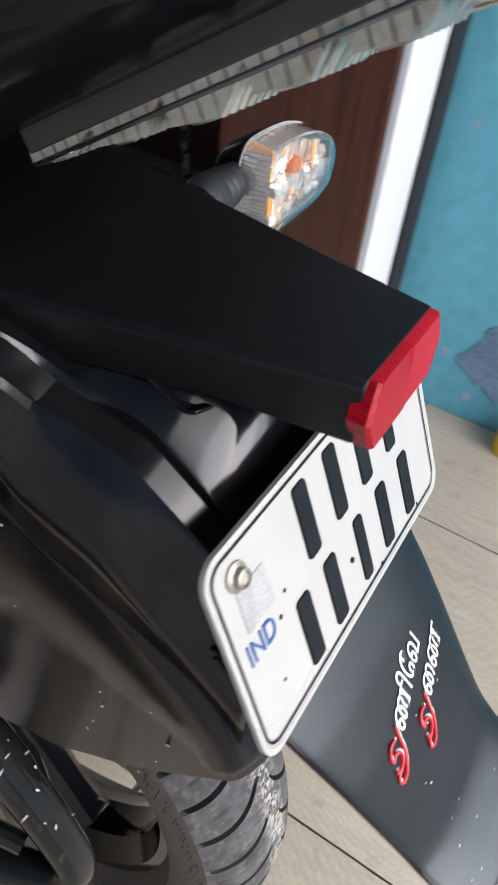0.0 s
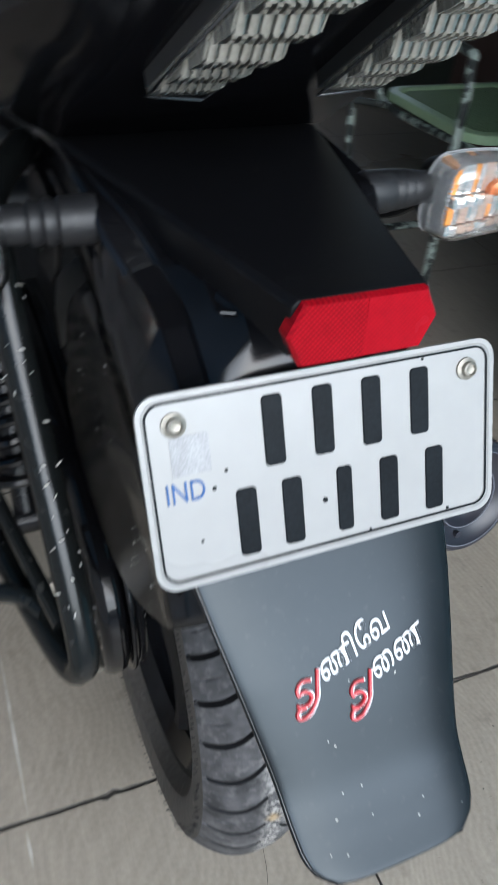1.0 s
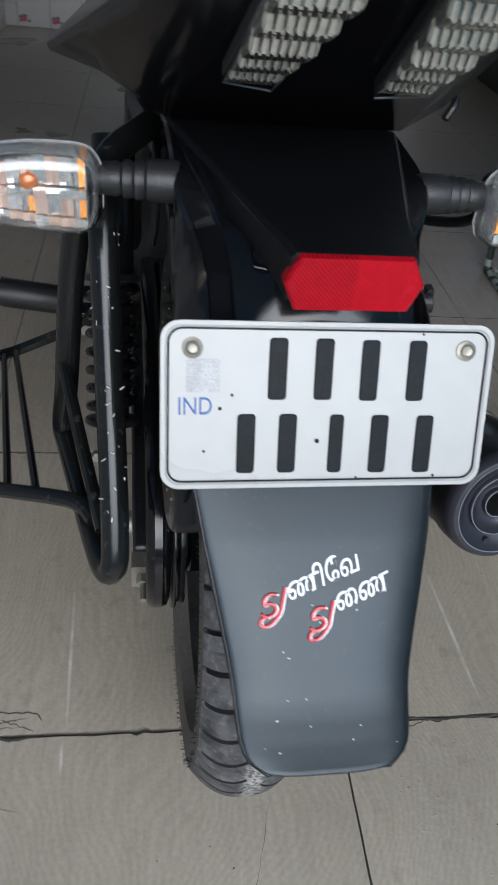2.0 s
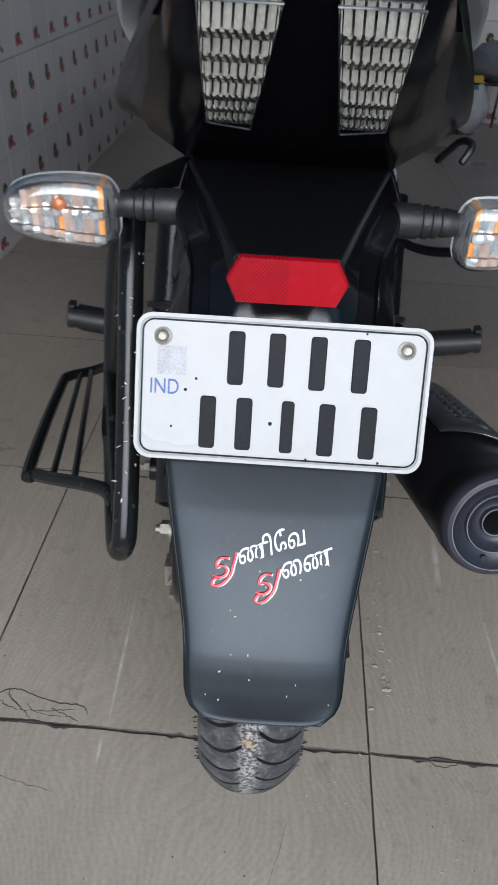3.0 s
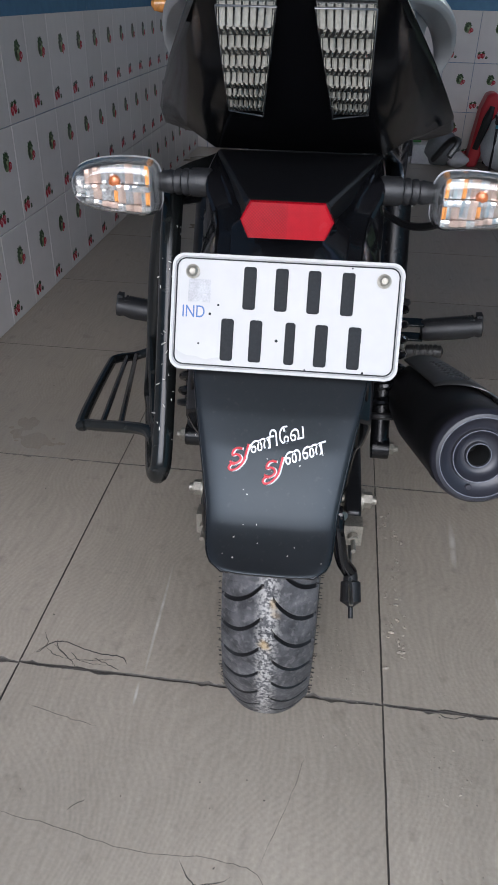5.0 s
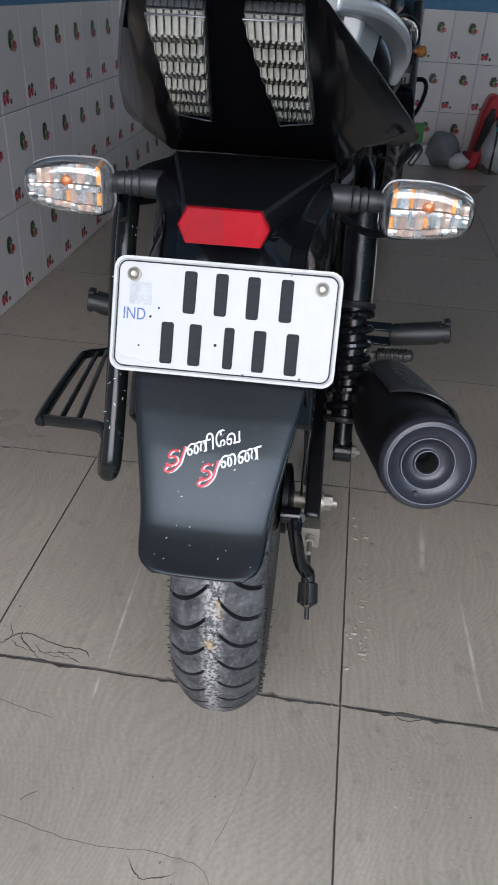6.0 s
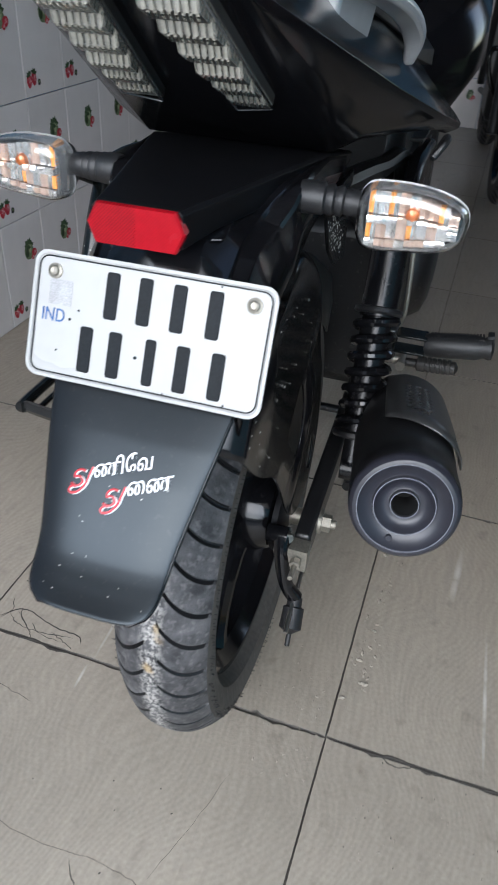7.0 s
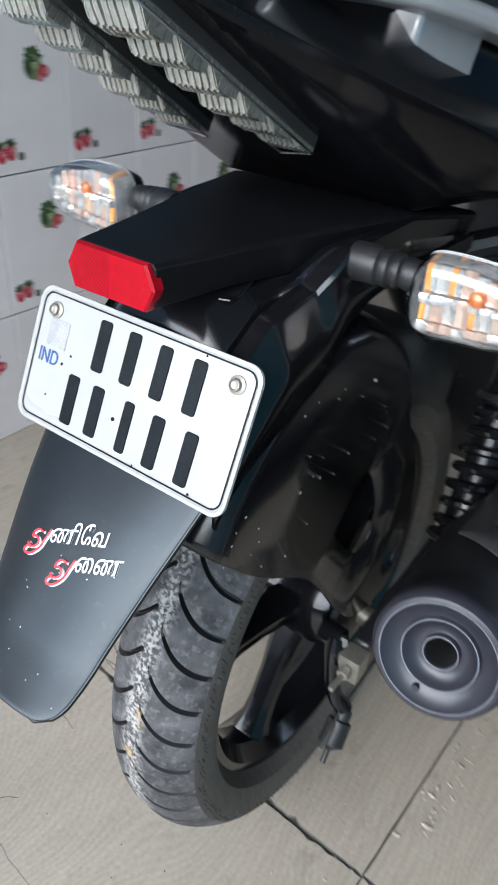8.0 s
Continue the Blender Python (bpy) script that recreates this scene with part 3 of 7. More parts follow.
def wheel(parent, name, axle, radius, half, pitch, spokes, label, fine):
    cy, cz = axle[1], axle[2]

    def at(x, r, a):
        return (x, cy + r * math.cos(a), cz + r * math.sin(a))

    rim_r = radius - 0.090
    bm = bmesh.new()
    prof = [(-0.036, rim_r + 0.010), (-0.031, rim_r + 0.012), (-0.026, rim_r + 0.002), (-0.016, rim_r - 0.007), (0.016, rim_r - 0.007), (0.026, rim_r + 0.002), (0.031, rim_r + 0.012), (0.036, rim_r + 0.010),
            (0.036, rim_r + 0.001), (0.027, rim_r - 0.005), (0.017, rim_r - 0.013), (-0.017, rim_r - 0.013), (-0.027, rim_r - 0.005), (-0.036, rim_r + 0.001)]
    n = 72
    loft(bm, [[at(x, r, 2 * math.pi * k / n) for x, r in prof] for k in range(n + 1)], cap=False)
    bmesh.ops.remove_doubles(bm, verts=bm.verts, dist=1e-5)
    rim = part(name, bm, gloss_black, parent, label)

    bm = bmesh.new()
    per = 20 if fine else 4
    nu, nv = per * pitch, 34 if fine else 18
    across = np.linspace(-1, 1, nv)

    def lag(s):
        m = abs(s)
        side = 0.45 * (1 - max(-1.0, min(1.0, s / 0.14))) / 2
        return (0.95 * (1 - (1 - m) ** 2) - side) * 2 * math.pi / pitch

    rows = []
    for k in range(nu):
        a0 = 2 * math.pi * k / nu
        al, ar = a0 + lag(-1), a0 + lag(1)
        ring = [at(-0.032, rim_r + 0.008, al), at(-half * 0.92, rim_r + 0.022, al), at(-half * 1.02, rim_r + 0.042, al)]
        for s in across:
            m = abs(s)
            r = radius - 0.030 * m ** 2.4
            if 0.14 < m < 0.95 and k % per == 0:
                r -= 0.0065
            elif 0.14 < m < 0.95 and fine and k % per == 1:
                r -= 0.0060
            elif fine and s < 0 and 0.60 < m < 0.92 and k % per == 10:
                r -= 0.002
            ring.append(at(s * half * 0.98, r, a0 + lag(s)))
        ring += [at(half * 1.02, rim_r + 0.042, ar), at(half * 0.92, rim_r + 0.022, ar), at(0.032, rim_r + 0.008, ar)]
        rows.append(ring)
    vs = [[bm.verts.new(p) for p in r] for r in rows]
    for i in range(nu):
        a, b = vs[i], vs[(i + 1) % nu]
        for j in range(len(a) - 1):
            q = bm.faces.new((a[j], a[j + 1], b[j + 1], b[j]))
            if 3 <= j < nv + 2:
                s = across[j - 3] * 0.5 + across[j - 2] * 0.5
                full = radius - 0.030 * abs(s) ** 2.4
                c0 = q.calc_center_median()
                if math.hypot(c0.y - cy, c0.z - cz) < full - 0.0022:
                    q.material_index = 1
            else:
                q.material_index = 2
    if fine:
        rnd = random.Random(9)
        for k in range(150):
            a = radians(120 + 160 * k / 150)
            for s in (-1, 1):
                x, r = s * half * 1.005, radius - 0.036 + rnd.uniform(-0.006, 0.004)
                p = Vector(at(x, r, a))
                rod(bm, p, p + Vector((s * rnd.uniform(0.002, 0.0045), 0, 0)), 0.0004, 4, idx=1)
    part("tyre", bm, [tyre_mat, rubber, sidewall], rim, "dusty treaded rubber tyre", smooth=30)

    bm = bmesh.new()
    lathe(bm, (-0.062, cy, cz), (0.062, cy, cz), [(0, 0.02), (0, 0.050), (0.012, 0.060), (0.10, 0.060), (0.118, 0.052), (0.124, 0.02)], 40)
    part("hub", bm, gloss_black, rim, bevel=0.002)
    for k in range(spokes):
        a = 2 * math.pi * (k + 0.335) / spokes
        bm = bmesh.new()
        rings = []
        for r, w, t in ((0.050, 0.024, 0.026), (0.075, 0.0175, 0.021), (0.12, 0.0150, 0.017), (0.16, 0.0150, 0.016), (rim_r - 0.030, 0.0170, 0.018), (rim_r - 0.012, 0.024, 0.022)):
            da = w / r
            rings.append([at(x, r, a + q) for x, q in ((-t, -da * 0.45), (-t * 0.55, -da), (t * 0.55, -da), (t, -da * 0.45), (t * 0.86, -da * 0.12), (t * 0.86, da * 0.12), (t, da * 0.45), (t * 0.55, da), (-t * 0.55, da), (-t, da * 0.45))])
        loft(bm, rings)
        part("spoke", bm, gloss_black, rim, smooth=30)
    return rim


rear_wheel = wheel(bike, "rear_wheel", AXLE, 0.312, 0.056, 46, 5, "glossy black five-spoke alloy rear wheel", True)
front_wheel = wheel(bike, "front_wheel", Vector((0, 1.60, 0.295)), 0.295, 0.045, 40, 5, "glossy black five-spoke alloy front wheel", False)

# rear mudguard shell: (angle from upright to the rear, crown radius, radius of the side's shoulder)
GUARD = [(44.5, 0.440, 0.436), (41.0, 0.450, 0.447), (37.0, 0.455, 0.452), (31.0, 0.457, 0.455), (24.0, 0.458, 0.454), (19.0, 0.452, 0.446), (14.0, 0.437, 0.428), (10.0, 0.418, 0.406), (6.0, 0.392, 0.380), (3.0, 0.372, 0.356), (1.0, 0.352, 0.330), (0.0, 0.338, 0.312)]


def guard_at(ang, i):
    return float(np.interp(-ang, [-g[0] for g in GUARD], [g[i] for g in GUARD]))


def round_axle(x, r, deg):
    return Vector((x, AXLE.y - r * math.sin(radians(deg)), AXLE.z + r * math.cos(radians(deg))))


# the flat sides reach down to the swing arm, with two openings on the right; the chain cover takes their place on the left
HEMS = {1: [(0.300, 0.590), (0.322, 0.556), (0.338, 0.500), (0.344, 0.450), (0.335, 0.402), (0.306, 0.374), (0.262, 0.372), (0.222, 0.390), (0.185, 0.430), (0.150, 0.482), (0.120, 0.521), (0.098, 0.543), (0.074, 0.561), (0.050, 0.578), (0.020, 0.604)],
        -1: [(0.306, 0.590), (0.306, 0.560), (0.280, 0.532), (0.235, 0.522), (0.190, 0.522), (0.150, 0.527), (0.120, 0.538), (0.098, 0.546), (0.074, 0.563), (0.050, 0.580), (0.020, 0.606)]}
OPENINGS = {1: (((0.190, 0.600), (0.206, 0.598), (0.222, 0.578), (0.238, 0.540), (0.238, 0.510), (0.225, 0.492), (0.206, 0.494), (0.182, 0.520), (0.156, 0.552), (0.158, 0.566)), ((0.300, 0.468), (0.318, 0.452), (0.324, 0.430), (0.316, 0.408), (0.304, 0.408), (0.286, 0.430))), -1: ()}
bm = bmesh.new()
rings = []
for f in np.linspace(0.0, 1.0, 48):
    ang = 44.5 * (1 - float(f))
    rc, rs = guard_at(ang, 1), guard_at(ang, 2)
    half = [(0.0, rc), (0.030, rc), (0.050, rc - 0.002)]
    half += [(0.050 + 0.0360 * math.sin(radians(q)), rc - 0.002 + (rs - 0.014 - rc) * (1 - math.cos(radians(q)))) for q in (15, 30, 45, 60, 75, 90)]
    half += [(0.086, rs - 0.019), (0.086, rs - 0.024)]
    rings.append([round_axle(x, r, ang) for x, r in [(-x, r) for x, r in half[::-1]] + half[1:]])
shell = loft(bm, rings, cap=False, closed=False)
for s in (-1, 1):
    brim = [row[-1 if s > 0 else 0] for row in shell]
    hem_line = spline([tuple(brim[-1].co)] + [(s * 0.086, y, z) for y, z in HEMS[s]] + [tuple(brim[0].co)], 4)[1:-1]
    chain = [brim[-1]] + [bm.verts.new(p) for p in hem_line] + [brim[0]]
    edges = [bm.edges.get((a, b)) for a, b in zip(brim, brim[1:])] + [bm.edges.new((a, b)) for a, b in zip(chain, chain[1:])]
    for o in OPENINGS[s]:
        vs = [bm.verts.new(p) for p in spline([(s * 0.086, y, z) for y, z in o + o[:1]], 3)[:-1]]
        edges += [bm.edges.new((vs[k], vs[(k + 1) % len(vs)])) for k in range(len(vs))]
    bmesh.ops.triangle_fill(bm, use_beauty=True, use_dissolve=False, edges=edges, normal=(s, 0, 0))
bmesh.ops.recalc_face_normals(bm, faces=bm.faces)
mudguard = part("rear_mudguard", bm, mudguard_black, bike, "satin black plastic mudguard shell with dust specks", smooth=40)
sm = mudguard.modifiers.new("thick", "SOLIDIFY")
sm.thickness, sm.offset = 0.003, 0
# narrower inner fender that carries on over the wheel
bm = bmesh.new()
rings = []
for ang in np.linspace(14.0, -30.0, 20):
    r = 0.378 - 0.036 * ((14.0 - float(ang)) / 44.0) ** 1.2
    rings.append([round_axle(x, r - d, float(ang)) for x, d in ((-0.074, 0.085), (-0.073, 0.045), (-0.066, 0.014), (-0.048, 0.003), (0.0, 0.0), (0.048, 0.003), (0.066, 0.014), (0.073, 0.045), (0.074, 0.085))])
loft(bm, rings, cap=False, closed=False)
inner = part("inner_fender", bm, dusty_plastic, mudguard, "dusty black inner fender over the wheel", smooth=50)
sm = inner.modifiers.new("thick", "SOLIDIFY")
sm.thickness, sm.offset = 0.0025, 0
# bracket behind the plate: stepped shelf, groove and sloping cheek, rising into the deck under the tail
# (y, shelf outer x, shelf z, cheek inner x, cheek inner z, cheek outer x, cheek outer z, lower edge z)
DECK = [(-0.016, 0.0490, 0.738, 0.0640, 0.726, 0.0815, 0.688, 0.668), (0.004, 0.0500, 0.757, 0.0655, 0.753, 0.0825, 0.707, 0.682), (0.031, 0.0520, 0.7815, 0.0670, 0.774, 0.0850, 0.735, 0.705), (0.056, 0.0535, 0.8010, 0.0685, 0.793, 0.0868, 0.760, 0.720), (0.076, 0.0550, 0.8055, 0.0700, 0.799, 0.0872, 0.7665, 0.730),
        (0.096, 0.0590, 0.8110, 0.0740, 0.8055, 0.0876, 0.7720, 0.742), (0.108, 0.0640, 0.8200, 0.0830, 0.8220, 0.0884, 0.7860, 0.755), (0.120, 0.0720, 0.8300, 0.0850, 0.8330, 0.0890, 0.8010, 0.775), (0.150, 0.0780, 0.8340, 0.0860, 0.8360, 0.0900, 0.8060, 0.788), (0.206, 0.0840, 0.8370, 0.0875, 0.8380, 0.0910, 0.8120, 0.795), (0.300, 0.0840, 0.8200, 0.0875, 0.8200, 0.0910, 0.7950, 0.775)]
bm = bmesh.new()
rings = []
for y, xs, zs, xi, zi, xo, zo, zb in [tuple(np.interp(v, [d[0] for d in DECK], [d[k] for d in DECK]) for k in range(8)) for v in np.linspace(-0.016, 0.300, 60)]:
    step = min(0.006, max(0.0, (0.115 - y) * 0.12))
    rise = 0.017 * min(1.0, max(0.0, (y - 0.010) / 0.018)) if y < 0.085 else max(0.0, 0.017 - (y - 0.085) * 0.6)
    half = [(0.0, zs + rise), (0.030, zs + rise), (xs - 0.0012, zs), (xs, zs - 0.0012), (xs + 0.0012, zs - step - 0.001), (xi - 0.0020, zi - step * 0.6), (xi, zi), (xi + 0.0022, zi - 0.0030), (xo - 0.0035, zo + 0.0075), (xo - 0.0008, zo + 0.001), (xo, zo - 0.004), (xo, zb)]
    rings.append([(x, y, z) for x, z in [(-x, z) for x, z in half[::-1]] + half[1:]])
loft(bm, rings, cap=False, closed=False)
deck = part("plate_bracket", bm, deck_black, mudguard, "stepped satin black plate bracket under the tail", smooth=24)
sm = deck.modifiers.new("thick", "SOLIDIFY")
sm.thickness, sm.offset = 0.003, -1
bm = bmesh.new()
rnd = random.Random(21)
for q in range(46):
    ang, s = rnd.uniform(8, 45), rnd.choice((-1, 1, 1))
    r = guard_at(ang, 2) - 0.022 - rnd.random() ** 1.5 * 0.12
    e = rnd.uniform(0.0004, 0.0010) * (2.6 if q == 0 else 1.0)
    bmesh.ops.create_icosphere(bm, subdivisions=1, radius=1, matrix=Matrix.Translation(round_axle(s * 0.0878, r, ang)) @ Matrix.Rotation(rnd.uniform(0, 3), 4, "X") @ Matrix.Diagonal((e * 0.4, e * rnd.uniform(1, 2.4), e, 1)))
for q in range(110):
    f = rnd.random()
    y, z = 0.205 + 0.095 * f + rnd.gauss(0, 0.010), 0.782 - 0.060 * f + rnd.gauss(0, 0.010)
    e = rnd.uniform(0.0003, 0.0011)
    if 0.198 < y < 0.312 and 0.725 - 0.2 * (y - 0.26) < z < 0.797:
        bmesh.ops.create_icosphere(bm, subdivisions=1, radius=1, matrix=Matrix.Translation((0.0956, y, z)) @ Matrix.Rotation(rnd.uniform(0, 3), 4, "X") @ Matrix.Diagonal((e * 0.4, e * rnd.uniform(1, 2.4), e, 1)))
tagged(part("dust_speck", bm, speck_mat, mudguard, "pale dried specks"), kind="stuff")
for s in (-1, 1):
    bm = bmesh.new()
    prism(bm, [(0.190, 0.800), (0.325, 0.800), (0.330, 0.700), (0.270, 0.712), (0.228, 0.742), (0.205, 0.772)], s * 0.0915, s * 0.0955, 0)
    part("stay_plate", bm, shock_black, mudguard, "black stay plate spattered with pale specks", bevel=0.001)
for s in (-1, 1):
    bm = bmesh.new()
    rings = []
    for x, y, z, w in ((0.0420, 0.082, 0.8270, 0.0050), (0.0400, 0.066, 0.8160, 0.0050), (0.0385, 0.052, 0.8060, 0.0048), (0.0380, 0.046, 0.8035, 0.0044), (0.0380, 0.041, 0.8050, 0.0040)):
        rings.append([(s * (x - w), y - 0.0016, z), (s * (x + w), y + 0.0016, z), (s * (x + w), y + 0.0024, z + 0.0018), (s * (x - w), y - 0.0008, z + 0.0018)])
    loft(bm, rings)
    part("clip", bm, gloss_black, mudguard, "glossy black tab under the reflector housing", bevel=0.0005)

# reflector housing: flat-topped box that narrows to the rear
bm = bmesh.new()
rings = []
for y, w, z0, z1 in ((-0.0180, 0.0340, 0.817, 0.8440), (0.04, 0.0475, 0.815, 0.8430), (0.12, 0.0670, 0.814, 0.8425), (0.206, 0.0880, 0.812, 0.8405), (0.34, 0.089, 0.79, 0.815)):
    k = 0.0 if y < 0 else 0.008
    rings.append([(-w + k, y, z0), (-w, y, z1 - 0.003), (-w + 0.003, y, z1), (w - 0.003, y, z1), (w, y, z1 - 0.003), (w - k, y, z0)])
loft(bm, rings)
housing = part("reflector_housing", bm, housing_black, bike, "matte black plastic reflector housing", bevel=0.0008)
for s, tilt in ((-1, 0.012), (1, -0.012)):
    bm = bmesh.new()
    hexa = [(0.00004, 0.8452), (0.0300, 0.8452), (0.0375, 0.8310), (0.0310, 0.8168), (0.00004, 0.8168)]
    rings = []
    for y, k in ((-0.0150, 1.0), (-0.0222, 1.0), (-0.0238, 0.955)):
        rings.append([(s * (x if x < 0.001 else x * k), y + (z - 0.831) * (0.10 + tilt), 0.8295 + (z - 0.831) * k) for x, z in hexa])
    loft(bm, rings)
    bmesh.ops.recalc_face_normals(bm, faces=bm.faces)
    part("reflector", bm, reflex_red, housing, "half of the red six-sided reflex reflector")

# flap fender under the plate
FP = [(0.006, 0.722, 0.0790, 0.004), (-0.020, 0.694, 0.0780, 0.004), (-0.046, 0.6675, 0.0720, 0.005), (-0.067, 0.6445, 0.0662, 0.006), (-0.085, 0.6235, 0.0612, 0.006), (-0.0970, 0.6095, 0.0580, 0.006), (-0.1050, 0.6005, 0.0562, 0.006), (-0.1120, 0.5935, 0.0552, 0.006), (-0.1205, 0.5870, 0.0544, 0.006), (-0.1325, 0.5790, 0.0530, 0.006), (-0.1405, 0.5742, 0.0502, 0.006), (-0.1450, 0.5716, 0.0458, 0.006), (-0.1472, 0.5704, 0.0390, 0.006)]
FL = np.concatenate([[0], np.cumsum([math.hypot(p[0] - q[0], p[1] - q[1]) for p, q in zip(FP, FP[1:])])])
FS = FL / FL[-1]


def fender_at(x, s):
    y, z, w, b = [float(np.interp(s, FS, [p[i] for p in FP])) for i in range(4)]
    k = min(1.0, abs(x) / max(w, 0.045))
    return Vector((x + 0.003 * s, y - b * (1 - k ** 4), z)), w


bm = bmesh.new()
rows = []
for s in np.linspace(0, 1, 61):
    w = fender_at(0, s)[1]
    rows.append([fender_at(w * u, s)[0] for u in np.linspace(-1, 1, 25)])
loft(bm, rows, cap=False, closed=False)
fender = part("fender_flap", bm, satin_black, bike, "satin black rear fender flap with hand-painted lettering", smooth=60)
sm = fender.modifiers.new("thick", "SOLIDIFY")
sm.thickness, sm.offset = 0.004, 0
add_bevel(fender, 0.0012)


bm = bmesh.new()
loop = [fender_at(-fender_at(0, s)[1], s)[0] for s in np.linspace(0.02, 1, 40)] + [fender_at(fender_at(0, s)[1], s)[0] for s in np.linspace(1, 0.02, 40)]
tube(bm, loop, 0.0017, 8, 1)
part("edge_bead", bm, gloss_black, fender, "rolled glossy edge of the flap", smooth=60)


def fender_s(z):
    return float(np.interp(-z, [-p[1] for p in FP], FS))


def on_fender(x0, z0, u, t, tilt, lift):
    x = x0 + u * math.cos(tilt) - t * math.sin(tilt)
    rise = u * math.sin(tilt) + t * math.cos(tilt)
    return fender_at(x, fender_s(z0) - rise / FL[-1])[0] + Vector((0, -0.71, 0.70)) * lift


def painted(body, mat, x0, z0, size, name, tilt, squeeze, label, bold=0.005, up=0.0026):
    """Lettering laid on the fender: x0 and z0 where its baseline begins, tilt its slope."""
    ob = lettering(body, size, Matrix.Diagonal((squeeze, 1, 1, 1)), mat, fender, name, depth=0.0001, shear=0.28, bold=bold * size)
    for v in ob.data.vertices:
        v.co = on_fender(x0, z0, v.co.x, v.co.y, tilt, v.co.z + up)
    ob["label"] = label
    return ob


def letter_strokes(x0, z0, mat, r, lift, du, name, label):
    """The red letter: a bent head, a small bowl and a long stem that curls back under."""
    bm = bmesh.new()
    head = ((66, 126), (44, 128), (26, 118), (16, 98), (20, 80))
    bowl = ((18, 84), (38, 92), (56, 84), (60, 66), (46, 48), (26, 42), (6, 50))
    stem = ((96, 154), (86, 104), (76, 58), (46, 16), (16, 3), (2, 14), (12, 34), (34, 40))
    for line in (head, bowl, stem):
        tube(bm, [on_fender(x0, z0, u * 0.000172 + du, t * 0.000160, 0.0, lift) for u, t in line], r, 6)
    ob = part(name, bm, mat, fender, label, smooth=60)
    return ob


SLOPE = radians(20.5)
for x0, z0 in ((-0.0395, 0.6285), (-0.0090, 0.6215)):
    letter_strokes(x0, z0, white_paint, 0.0013, 0.0018, 0.0009, "letter_outline", "pale outline of a painted letter")
    letter_strokes(x0, z0, red_paint, 0.0012, 0.0024, 0.0, "painted_letter", "red hand-painted letter")
painted("\u0ba3\u0bbf\u0bc7\u0bb5", white_paint, -0.0212, 0.6408, 0.0176, "painted_word", SLOPE, 0.78, "white hand-painted word")
painted("\u0bc8\u0ba3", white_paint, 0.0095, 0.6348, 0.0184, "painted_word", SLOPE, 0.74, "white hand-painted word")

bm = bmesh.new()
rnd = random.Random(31)
for q in range(16):
    p = on_fender(rnd.uniform(-0.04, 0.045), rnd.uniform(0.57, 0.645), 0, 0, 0, 0.0021)
    e = rnd.uniform(0.0003, 0.0006)
    bmesh.ops.create_icosphere(bm, subdivisions=1, radius=1, matrix=Matrix.Translation(p) @ Matrix.Rotation(radians(45), 4, "X") @ Matrix.Rotation(rnd.uniform(0, 3), 4, "Z") @ Matrix.Diagonal((e * rnd.uniform(1, 2.4), e, e * 0.4, 1)))
tagged(part("dust_speck", bm, speck_mat, fender, "pale dried specks"), kind="stuff")

# number plate
PM = Matrix(((1, 0, 0, 0.002), (0, 0.407, -0.9135, -0.0155), (0, 0.9135, 0.407, 0.7455), (0, 0, 0, 1)))


def round_rect(w, h, r, n=6, cx=0.0, cy=0.0):
    out = []
    for sx, sy, a0 in ((1, 1, 0), (-1, 1, 90), (-1, -1, 180), (1, -1, 270)):
        for k in range(n + 1):
            a = radians(a0 + 90 * k / n)
            out.append((cx + sx * (w - r) + r * math.cos(a), cy + sy * (h - r) + r * math.sin(a)))
    return out


def plate_bm(w, h, r, z0, z1, cx=0.0, cy=0.0, lip=0.0):
    bm = bmesh.new()
    rings = [[(x, y, z0) for x, y in round_rect(w, h, r, 6, cx, cy)], [(x, y, z1) for x, y in round_rect(w, h, r, 6, cx, cy)]]
    if lip:
        rings.append([(x, y, z1) for x, y in round_rect(w - 0.0025, h - 0.0025, r - 0.002, 6, cx, cy)])
        rings.append([(x, y, z1 - lip) for x, y in round_rect(w - 0.0035, h - 0.0035, r - 0.003, 6, cx, cy)])
    loft(bm, rings)
    return bm


bm = plate_bm(0.100, 0.050, 0.011, -0.0014, 0.0010, lip=0.0010)
bmesh.ops.transform(bm, matrix=PM, verts=bm.verts)
plate = part("number_plate", bm, plate_white, bike, "white embossed two-row number plate with rounded corners", smooth=40)
bm = bmesh.new()
o, i = round_rect(0.0962, 0.0462, 0.0085, 6), round_rect(0.0950, 0.0450, 0.0075, 6)
a = [bm.verts.new((x, y, 0.0006)) for x, y in o]
b = [bm.verts.new((x, y, 0.0006)) for x, y in i]
for k in range(len(a)):
    bm.faces.new((a[k], a[(k + 1) % len(a)], b[(k + 1) % len(a)], b[k]))
bmesh.ops.transform(bm, matrix=PM, verts=bm.verts)
part("border_line", bm, plate_black, plate, "thin black border line")
for u, v, w in ((-0.032, 0.0225, 1), (-0.0045, 0.0225, 1), (0.0235, 0.0220, 1), (0.0525, 0.0220, 1), (-0.0495, -0.0225, 1), (-0.0245, -0.0225, 1), (0.0055, -0.0228, 0.8), (0.0325, -0.0232, 1), (0.0612, -0.0235, 1)):
    bm = plate_bm(0.0055 * w, 0.0182, 0.0024, -0.0004, 0.0011, u, v)
    bmesh.ops.transform(bm, matrix=PM, verts=bm.verts)
    part("character_bar", bm, plate_black, plate, "plain dark embossed bar", bevel=0.0005)
bm = bmesh.new()
rod(bm, (-0.0062, -0.021, 0), (-0.0062, -0.021, 0.0008), 0.0014, 10)
bmesh.ops.transform(bm, matrix=PM, verts=bm.verts)
part("dot", bm, plate_black, plate)
bm = plate_bm(0.0098, 0.0098, 0.0008, 0.0, 0.0004, -0.0755, 0.0185)
